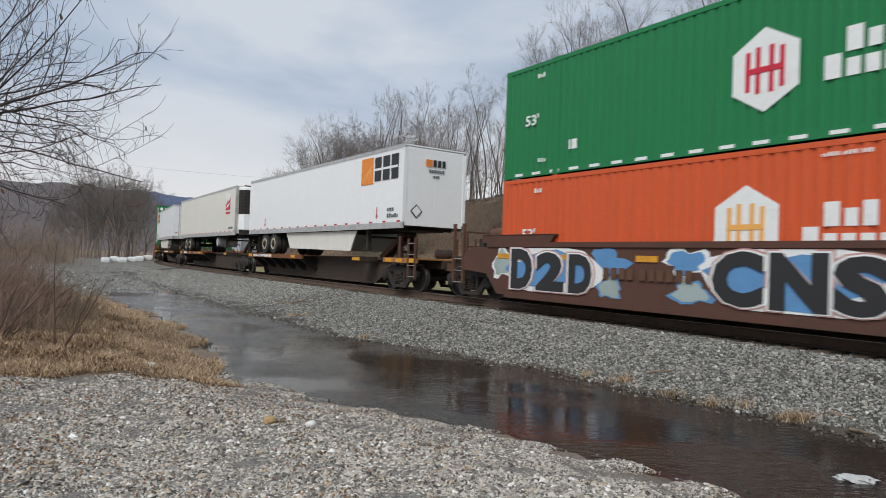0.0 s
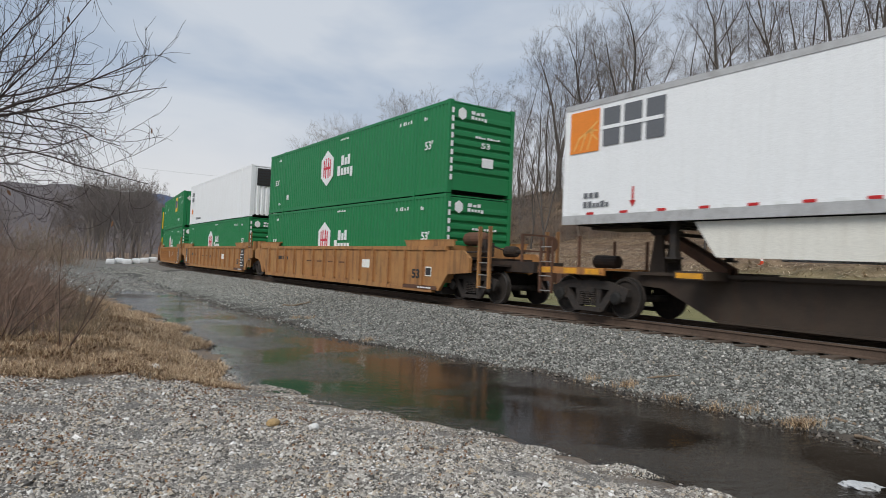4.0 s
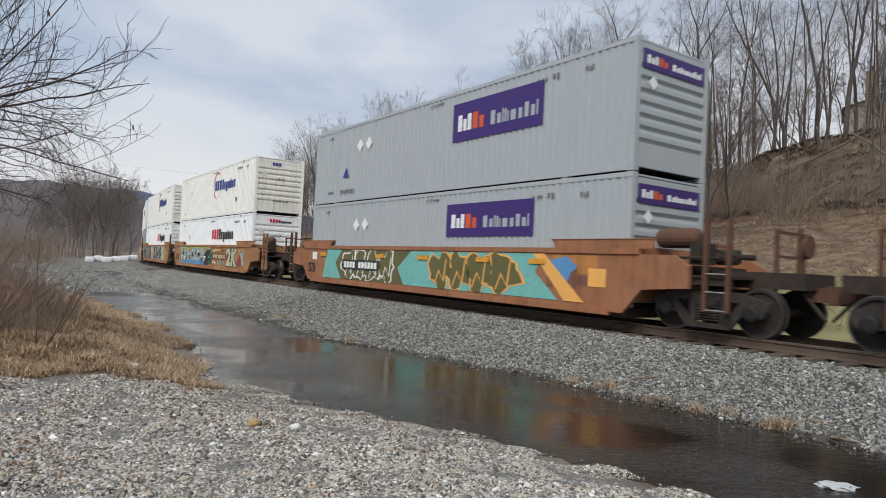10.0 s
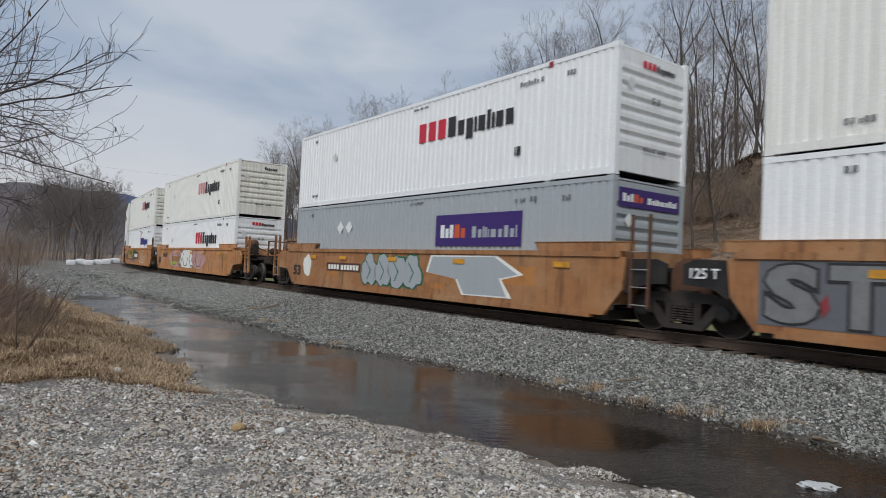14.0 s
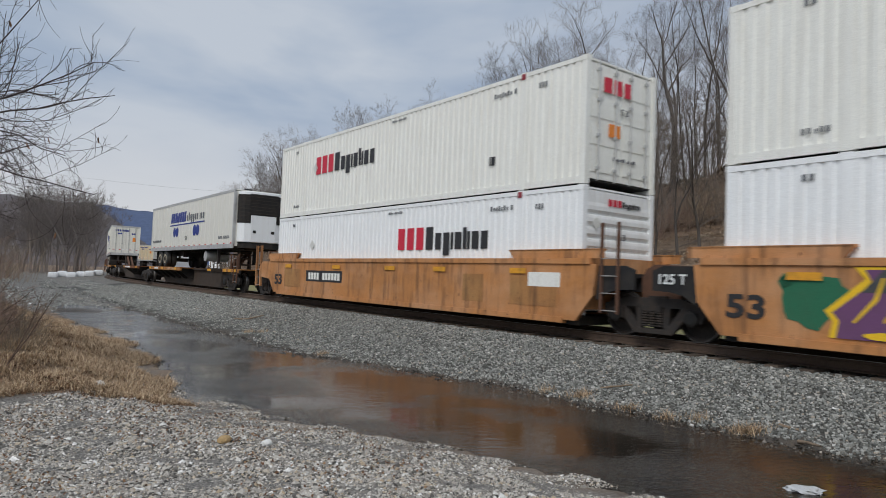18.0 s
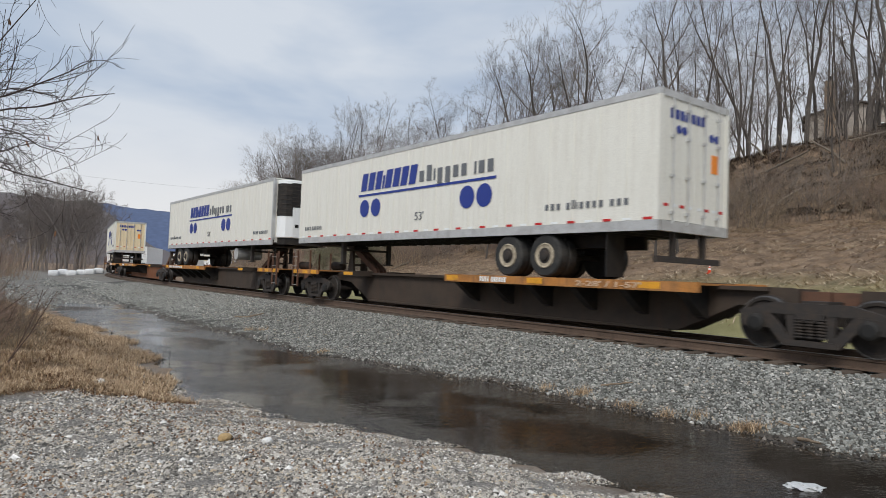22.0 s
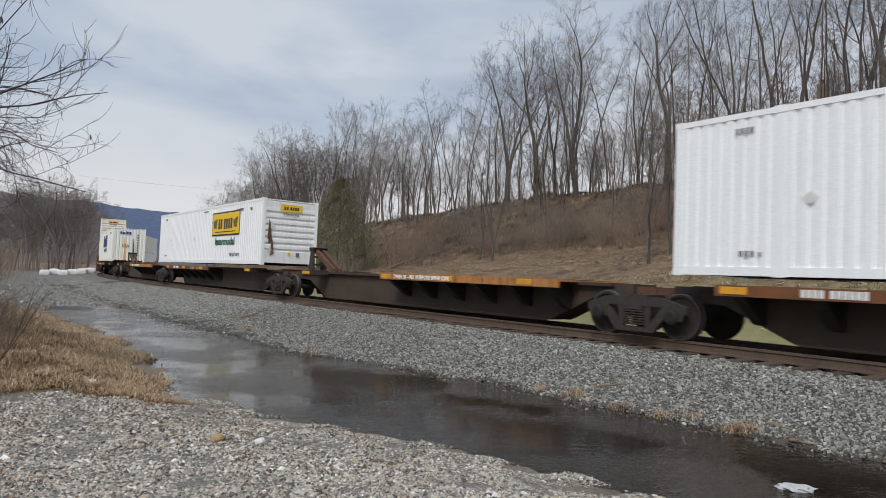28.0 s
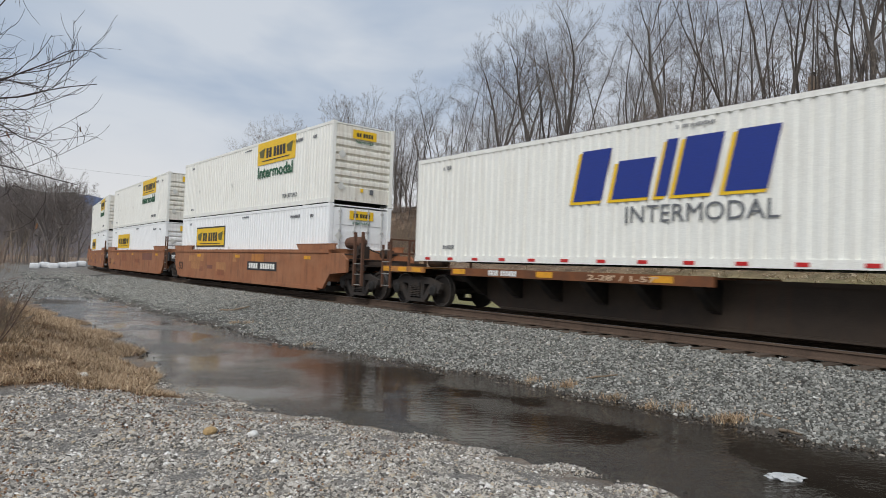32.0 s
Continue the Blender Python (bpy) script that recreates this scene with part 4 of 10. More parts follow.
def deco_mark(e, pattern1, pattern2, ink1, ink2, x0, x1, z0, z1, share=0.36, circle=False, end=None, end2=None):
    xm = x0 + (x1 - x0) * share
    row_of_bars(e, "side", x0, xm, z0, z1, pattern1, ink1, OFF, label="brand mark drawn as plain bars")
    row_of_bars(e, "side", xm, x1, z0, z1, pattern2, ink2, OFF)
    if circle:
        cx, cz, r = x0 + 0.55, (z0 + z1) / 2, 0.72
        for k in range(20):
            a0, a1 = radians(60 + k * 13), radians(60 + k * 13 + (13.2 if k < 14 else 5))
            t = 0.08 if k < 14 else 0.05
            polygon_mark(e, "side", [(cx + (r + q) * math.cos(a), cz + (r + q) * math.sin(a)) for a, q in ((a0, 0), (a1, 0), (a1, t), (a0, t))], RED_INK, OFF, "logo_ring")
    small_marks(e, GREY_INK, 5, 21)
    diamond(e, -6.0 + 1.0, 1.75, 0.2, PLACARD, OFF)
    row_of_bars(e, "side", 4.9, 5.15, 0.72, 0.95, "lC", BLACK_INK, OFF, "marking")
    panel(e, "side", LIFT_X - 0.07, LIFT_X + 0.07, CH - 0.17, CH - 0.03, RED_SPRAY, OFF + 0.014, "red_mark")
    fit_words(e, "end", "53", -0.1, 0.2, 1.72, 1.86, GREY_INK, HALF + 0.012)
    if end:
        end_bars(e, -0.45, 0.05, 2.48, 2.64, end[0], end[1], HALF + 0.003)
    if end2:
        end_bars(e, 0.05, 0.75, 2.48, 2.62, end2[0], end2[1], HALF + 0.003)
    end_bars(e, -0.35, 0.5, 0.62, 0.70, "CxxC xxC", GREY_INK)
    diamond(e, -0.85, 2.05, 0.15, PLACARD, HALF + 0.012, "end")


def deco_yellow_panel(e, x0, x1, z0, z1, word=None, framed=False):
    panel(e, "side", x0, x1, z0, z1, BLACK_INK if framed else YELLOW_INK, OFF)
    w, h = x1 - x0, z1 - z0
    if framed:
        panel(e, "side", x0 + 0.07, x1 - 0.07, z0 + 0.07, z1 - 0.07, YELLOW_INK, OFF + 0.006)
    for a in (0.05, 0.78):
        polygon_mark(e, "side", [(x0 + a * w, z0 + 0.62 * h), (x0 + (a + 0.16) * w, z0 + 0.74 * h), (x0 + (a + 0.13) * w, z0 + 0.30 * h), (x0 + (a + 0.03) * w, z0 + 0.34 * h)], OLIVE, OFF + 0.012, "scroll_ornament")
    panel(e, "side", x0 + 0.14 * w, x0 + 0.86 * w, z0 + 0.14 * h, z0 + 0.18 * h, BLACK_INK, OFF + 0.012, "logo_bar")
    row_of_bars(e, "side", x0 + 0.24 * w, x0 + 0.76 * w, z0 + 0.28 * h, z0 + 0.70 * h, "CC CCCC", BLACK_INK, OFF + 0.012)
    if word:
        fit_words(e, "side", "Intermodal", *word, GREEN_INK, OFF, bold=0.02)
    small_marks(e, GREY_INK, 5, 31)
    fit_words(e, "side", "TOP LIFT ONLY", 4.2, 5.5, 0.36, 0.52, GREY_INK, OFF)
    for q in (-5.6, -1.2):
        diamond(e, q, 1.3, 0.12, PLACARD, OFF)
    panel(e, "end", -0.5, 0.5, 2.36, 2.68, YELLOW_INK, HALF + 0.012)
    end_bars(e, -0.36, 0.36, 2.44, 2.58, "CC CCCC", BLACK_INK, HALF + 0.018)
    fit_words(e, "end", "Intermodal", -0.36, 0.36, 2.20, 2.32, GREEN_INK, HALF + 0.012)
    for zz in (1.75, 0.6):
        diamond(e, -0.9, zz, 0.16, PLACARD, HALF + 0.012, "end")
    panel(e, "end", -0.1, 0.02, 0.45, 0.58, YELLOW_INK, HALF + 0.012, "decal")
    panel(e, "end", 0.3, 0.45, 0.40, 0.58, GREY_INK, HALF + 0.012, "decal")


# ---- bogies and cars ----
WR = 0.457


def wheelset(bm):
    for sgn in (-1, 1):
        y = sgn * 0.75
        lathe(bm, [(0.10, y - 0.10 * sgn), (WR + 0.026, y - 0.068 * sgn), (WR + 0.026, y - 0.04 * sgn), (WR, y - 0.03 * sgn), (WR - 0.006, y + 0.068 * sgn), (WR - 0.07, y + 0.066 * sgn), (WR - 0.09, y + 0.03 * sgn), (0.17, y + 0.055 * sgn), (0.13, y + 0.12 * sgn)], sides=28)
    tube(bm, (0, -1.08, 0), (0, 1.08, 0), 0.085, sides=10)


def side_frame(bm):
    """A cast frame: arched top chord, pedestals over the axles, diagonals and columns round two open windows, spring seat."""
    prism(bm, [(-1.2, 0.50), (-0.70, 0.63), (0.70, 0.63), (1.2, 0.50), (1.2, 0.66), (0.62, 0.82), (-0.62, 0.82), (-1.2, 0.66)], 0, 0.10)
    prism(bm, [(-0.44, 0.11), (0.44, 0.11), (0.40, 0.21), (-0.40, 0.21)], -0.03, 0.13)
    for q in (-1, 1):
        for pts, lo, hi in (([(0.66, 0.64), (0.86, 0.60), (0.46, 0.12), (0.30, 0.14), (0.34, 0.24)], 0.004, 0.096), ([(0.25, 0.20), (0.36, 0.20), (0.40, 0.65), (0.25, 0.65)], 0.008, 0.092), ([(0.70, 0.38), (1.10, 0.38), (1.19, 0.56), (1.02, 0.62), (0.72, 0.64)], -0.02, 0.11)):
            pts = [(q * x, z) for x, z in pts]
            prism(bm, pts if q > 0 else pts[::-1], lo, hi)


def axle_box(bm):
    lathe(bm, [(0.10, -0.085), (0.15, -0.06), (0.16, 0.02)], sides=14, centre=(0, 0, WR))


def spring(bm):
    prof = []
    for i in range(7):
        prof += [(0.045, i * 0.05), (0.075, i * 0.05 + 0.018), (0.075, i * 0.05 + 0.034)]
    lathe(bm, [(r, t) for r, t in prof], sides=8)


def bogie(parent, x):
    t = new("bogie")
    t.parent = parent
    t.location = (x, 0, 0)
    for sgn in (-1, 1):
        me = cached(("side_frame",), side_frame, TRUCK_STEEL, 0.012)
        f = part("side_frame", me, TRUCK_STEEL, t)
        f.location = (0, sgn * 1.02 - (0.05), 0)
        if sgn < 0:
            for q in (-0.89, 0.89):
                o = part("axle_box", cached(("axle_box",), axle_box, BLACK), BLACK, t)
                o.location = (q, -1.075, 0)
            for q in (-0.17, 0.0, 0.17):
                o = part("spring", cached(("spring",), spring, TRUCK_STEEL), TRUCK_STEEL, t)
                o.location, o.rotation_euler = (q, -1.065, 0.24), (radians(90), 0, 0)
    for k in (-0.89, 0.89):
        w = part("wheelset", cached(("wheelset",), wheelset, WHEEL_STEEL), WHEEL_STEEL, t)
        w.location = (k, 0, WR)
        WHEELS.append((w, parent, x + k))
        for sgn in (-1, 1):
            o = part("wheel_tread", cached(("wheel_tread", sgn), lambda bm: lathe(bm, [(WR + 0.003, sgn * 0.72), (WR + 0.001, sgn * 0.80), (WR - 0.006, sgn * 0.819), (WR - 0.022, sgn * 0.819), (WR - 0.022, sgn * 0.70)], sides=28), TREAD), TREAD, t)
            o.location = (k, 0, WR)
    part("bolster", cached(("bolster",), lambda bm: (box(bm, -0.2, 0.2, -0.94, 0.94, 0.45, 0.86), box(bm, -0.22, 0.22, -1.10, -0.95, 0.53, 0.66)), TRUCK_STEEL), TRUCK_STEEL, t)
    return t


WHEELS = []
BR, BF = 1.18, 1.60     # half width of a well car's side, height of its top edge


def ladder(parent, x, z0, z1, material, y=-1.42, w=0.42, rungs=4):
    """Two posts; the rungs are worn bright."""
    for q in (0, w):
        o = part("ladder_post", cached(("ladder_post", material.name, round(z1 - z0, 2)), lambda bm: box(bm, -0.026, 0.026, -0.03, 0.03, 0, z1 - z0), material), material, parent)
        o.location = (x + q, y, z0)
    for i in range(rungs):
        o = part("ladder_rung", cached(("ladder_rung", w), lambda bm: tube(bm, (0, 0, 0), (w, 0, 0), 0.013, sides=6), WORN), WORN, parent)
        o.location = (x, y - 0.02, z0 + 0.06 + i * 0.36)


def wheel_arch(bm, sx, sgn, y=1.40, full=True):
    """End plate of a shared end, cut out in an arch over the wheels."""
    pts = [(8.02, 0.30), (8.30, 0.30), (8.42, 0.52), (8.60, 0.74), (8.84, 0.89), (9.12, 0.95), (9.52, 0.97), (9.52, 1.40), (9.2, 1.48), (8.02, 1.48)] if full else [(8.56, 0.72), (8.70, 0.80), (8.84, 0.89), (9.12, 0.95), (9.52, 0.97), (9.52, 1.36), (9.3, 1.45), (8.62, 1.45)]
    pts = [(sx * a, c) for a, c in pts]
    prism(bm, pts if sx > 0 else pts[::-1], sgn * y - 0.03, sgn * y + 0.04)


GRIMY_END = mat("grimy_dark_brown_end_gear", (0.036, 0.027, 0.022), 0.85, dirt=0.6, dirt_col=(0.085, 0.050, 0.031), scale=4, bump=0.3)
STANCHION = {YELLOW.name: YELLOW, TAN.name: TAN, OCHRE.name: OCHRE}
REPAINT = [mat("repaint_patch_" + n, srgb(*c), 0.8, dirt=0.4, dirt_col=(0.12, 0.065, 0.04), scale=2.5, bump=0.1, wear=0.5, fade=srgb(*f)) for n, c, f in (("red_brown", (146, 92, 66), (168, 124, 96)), ("light_brown", (176, 124, 82), (190, 150, 108)), ("plum_brown", (128, 84, 70), (150, 112, 94)), ("orange_brown", (186, 124, 66), (196, 148, 94)))]


def repaint_patches(e, seed):
    """Square-cut patches where old marks were painted over, in slightly other browns."""
    r = random.Random(seed)
    for i in range(11):
        x, w = r.uniform(-7.6, 6.6), r.uniform(0.35, 1.5)
        z, h = r.uniform(0.40, 1.1), r.uniform(0.18, 0.5)
        panel(e, "side", x, min(x + w, 7.9), z, min(z + h, 1.44), REPAINT[r.randrange(4)], 1.4462 + i * 0.0003, "repaint_patch")


def well_car(label, paint, ribbed=False, front_joint=False, rear_joint=False, black_ends=False, own_front_bogie=True, reach_f=3.62, reach_r=3.62):
    """A deep well car. A joint means an end shared with the next unit, on one bogie."""
    e = new("well_car")
    tagged(e, label, "well car", group="well cars of the train")
    k = paint.name
    yo = 1.40

    def side(bm, sgn):
        lo, hi = 0.24, BF
        # a shared end stops at the slope; an outer end runs on as a shallow side sill over the bogie
        def end(joint):
            return [(8.05, lo), (8.52, 0.80), (8.60, hi - 0.12)] if joint and not ribbed else [(7.75, lo), (8.30, 0.85), (8.30, hi - 0.12)] if joint else [(8.05, lo), (8.52, 0.76), (9.60, 0.84), (9.60, hi - 0.34), (9.25, hi - 0.12)]
        prism(bm, [(-x, z) for x, z in end(rear_joint)][::-1] + end(front_joint), sgn * yo - 0.05, sgn * yo + 0.05)

    for sgn in (-1, 1):
        sd = part("side_panel", cached(("well_side", k, sgn, front_joint, rear_joint, ribbed), lambda bm: side(bm, sgn), paint), paint, e)
        part("top_chord", cached(("top_chord", k, sgn), lambda bm: box(bm, -8.45, 8.45, sgn * yo - 0.09, sgn * yo + 0.09, BF - 0.12, BF), paint, 0.015), paint, e)
        part("bottom_chord", cached(("bottom_chord", k, sgn), lambda bm: box(bm, -7.7, 7.7, sgn * yo - 0.08, sgn * yo + 0.075, 0.17, 0.30), paint, 0.012), paint, e)
        if ribbed and sgn < 0:
            def rib(bm):
                box(bm, -0.05, 0.05, -yo - 0.13, -yo - 0.045, 0.36, BF - 0.12)
                box(bm, -0.11, 0.11, -yo - 0.065, -yo - 0.048, 0.36, BF - 0.12)
            for i in range(14):
                r = part("side_post", cached(("side_post", k), rib, paint), paint, e)
                r.location.x = -7.15 + i * 1.1
        for sx in (-1, 1):
            def guide(bm, sx=sx, sgn=sgn):
                x0, x1 = sorted((sx * 5.9, sx * 8.75))
                prism(bm, [(x0 + (0.15 if sx > 0 else 0), BF), (x1 - (0.15 if sx < 0 else 0), BF), (x1, BF + 0.20), (x0, BF + 0.20)], sgn * yo - 0.03, sgn * yo + 0.04)
                box(bm, x0, x1, sgn * yo - 0.03, sgn * yo + 0.10, BF + 0.17, BF + 0.21)
            part("end_guide", cached(("end_guide", k, sx, sgn), guide, paint), paint, e)
    for i in range(5):
        o = part("cross_beam", cached(("cross_beam",), lambda bm: box(bm, -0.25, 0.25, -yo + 0.1, yo - 0.1, 0.14, 0.34), BLACK), BLACK, e)
        o.location.x = -7.8 + i * 3.9
    for sx, joint, reach in ((1, front_joint, reach_f), (-1, rear_joint, reach_r)):
        end_mat = (paint if ribbed else END_DARK) if joint else GRIMY_END
        if joint:
            for sgn in (-1, 1):
                part("arch_plate", cached(("arch_plate", end_mat.name, sx, sgn), lambda bm: wheel_arch(bm, sx, sgn, 1.43 if ribbed else 1.36, ribbed), end_mat), end_mat, e)
                if ribbed:
                    o = part("end_post", cached(("end_post", end_mat.name), lambda bm: box(bm, -0.14, 0.14, -0.16, 0.16, 1.38, 1.86), paint, 0.02), paint, e)
                    o.location = (sx * 9.28, sgn * 1.18, 0)
            if sx < 0:
                def cover(bm):
                    prism(bm, [(-0.46, 0.80), (0.46, 0.80), (0.46, 1.22), (0.36, 1.40), (0.16, 1.50), (-0.16, 1.50), (-0.36, 1.40), (-0.46, 1.22)], -0.8, 0.8)
                o = part("joint_cover", cached(("joint_cover",), cover, RUST, 0.02), RUST, e, "rust-brown rounded cover over the shared bogie")
                o.location.x = -(HALF + 1.66)
                if not ribbed:
                    fit_words(e, "side", "125 T", -9.36, -8.76, 1.10, 1.30, WHITE_INK, 1.405, bold=0.02)

        def platform(bm, sx=sx, reach=reach):
            x0, x1 = sorted((sx * 8.2, sx * (HALF + reach - 0.35)))
            box(bm, x0, x1, -0.55, 0.55, 0.92, 1.22)
            xa, xb = sorted((sx * 8.15, sx * 9.15))
            for sgn in (-1, 1) if not joint else ():
                box(bm, *sorted((sx * 9.3, sx * 9.55)), *sorted((sgn * 0.5, sgn * 1.33)), 0.90, 1.02)
            box(bm, xa, xb, -1.36, 1.36, 1.22, 1.30)
        part("end_platform", cached(("end_platform", end_mat.name, sx, joint, round(reach, 2)), platform, end_mat), end_mat, e)
        bulk = cached(("bulkhead", k, sx), lambda bm: (box(bm, *sorted((sx * 8.2, sx * 8.3)), -1.36, 1.36, 0.5, BF + 0.05)), paint)
        part("bulkhead", bulk, paint, e)
        if not joint:
            cp = bmesh.new()
            x1 = HALF + reach
            box(cp, *sorted((sx * (x1 - 0.55), sx * (x1 - 0.12))), -0.11, 0.11, 0.72, 0.98)
            box(cp, *sorted((sx * (x1 - 0.16), sx * (x1 + 0.02))), -0.17, 0.17, 0.68, 1.02)
            part("coupler", cp, RUST, e)
            tb = bmesh.new()
            for q in (-0.5, 0.5):
                box(tb, *sorted((sx * (x1 - 0.95), sx * (x1 - 0.88))), q - 0.03, q + 0.03, 1.2, 2.0)
            for zz in (1.5, 1.95):
                box(tb, *sorted((sx * (x1 - 0.95), sx * (x1 - 0.90))), -0.5, 0.5, zz, zz + 0.05)
            part("grab_rail", tb, RUST, e)
            hb = bmesh.new()
            lathe(hb, [(0.22, -0.03), (0.24, 0.0), (0.22, 0.03)], sides=14, centre=(0, 0, 0))
            w = part("brake_wheel", hb, RUST, e)
            w.location, w.rotation_euler = (sx * (x1 - 0.85), 0.55, 1.75), (0, 0, radians(90))
            # brake gear and walkway between the well and the coupler
            for name, make, m, lb in (
                    ("air_reservoir", lambda bm: lathe(bm, [(0.10, -0.50), (0.19, -0.44), (0.21, -0.36), (0.21, 0.36), (0.19, 0.44), (0.10, 0.50)], sides=16), RUST, "rust-brown air reservoir drum"),
                    ("brake_cylinder", lambda bm: lathe(bm, [(0.06, -0.45), (0.06, -0.12), (0.15, -0.10), (0.17, 0.0), (0.17, 0.36), (0.12, 0.40)], sides=14), GRIMY_END, ""),
                    ("control_valve", lambda bm: (box(bm, -0.19, 0.19, -0.16, 0.16, 0, 0.42), box(bm, -0.11, 0.11, -0.24, -0.16, 0.08, 0.32), box(bm, -0.08, 0.08, -0.08, 0.08, 0.42, 0.52)), GRIMY_END, "")):
                o = part(name, cached((name,), make, m), m, e, lb)
                at = {"air_reservoir": (sx * 8.80, -0.62, 1.86), "brake_cylinder": (sx * 9.45, 0.35, 1.52), "control_valve": (sx * 9.42, -0.72, 1.32)}[name]
                o.location = at
                if name != "control_valve":
                    o.rotation_euler = (0, 0, radians(90))
            for y in (-1.28, 1.28):
                for q in (9.85, 10.32):
                    o = part("end_stanchion", cached(("end_stanchion", k), lambda bm: box(bm, -0.035, 0.035, -0.045, 0.045, 0.0, 1.75), STANCHION.get(k, RUST)), STANCHION.get(k, RUST), e)
                    o.location = (sx * q, y, 0.42)
                for i, zz in enumerate((0.46, 0.80, 1.14)):
                    o = part("step_rung", cached(("step_rung",), lambda bm: tube(bm, (-0.235, 0, 0), (0.235, 0, 0), 0.014, sides=6), WORN), WORN, e)
                    o.location = (sx * 10.085, y * 1.02, zz)
            part("walkway", cached(("walkway", sx), lambda bm: (box(bm, *sorted((sx * 9.5, sx * 10.4)), -1.26, 1.26, 1.06, 1.11), box(bm, *sorted((sx * 9.55, sx * 10.35)), -1.22, -1.16, 0.92, 1.06)), GRIMY_END), GRIMY_END, e)
            for q, (a, c, rr) in enumerate((((8.4, -0.95, 1.45), (9.9, -0.95, 1.45), 0.03), ((9.3, -0.62, 1.72), (9.9, -0.3, 1.50), 0.025), ((x1 - 0.5, -0.28, 0.85), (x1 - 0.1, -0.30, 0.40), 0.035))):
                part("brake_pipe" if q < 2 else "air_hose", cached(("brake_pipe", sx, q, round(x1, 2)), lambda bm: tube(bm, (sx * a[0], a[1], a[2]), (sx * c[0], c[1], c[2]), rr, sides=6), GRIMY_END), GRIMY_END, e)
        if sx > 0 and joint:
            ladder(e, 8.72, 0.45, 2.35, TAN if ribbed else RUST)
    return e


def reflectors(e, xs, z=1.25, w=0.6, off=1.452):
    for x in xs:
        panel(e, "side", x, x + w, z, z + 0.13, SAFETY, off, "reflector")


# ---- spine cars ----
UNIT = 17.6
STENCILS = []


def gusset(bm, half, outline):
    """A plate with the given (y, z) outline, 2 * half thick along x."""
    a = [bm.verts.new((-half, y, z)) for y, z in outline]
    c = [bm.verts.new((half, y, z)) for y, z in outline]
    k = len(outline)
    bm.faces.new(a)
    bm.faces.new(c[::-1])
    for i in range(k):
        bm.faces.new((a[i], c[i], c[(i + 1) % k], a[(i + 1) % k]))


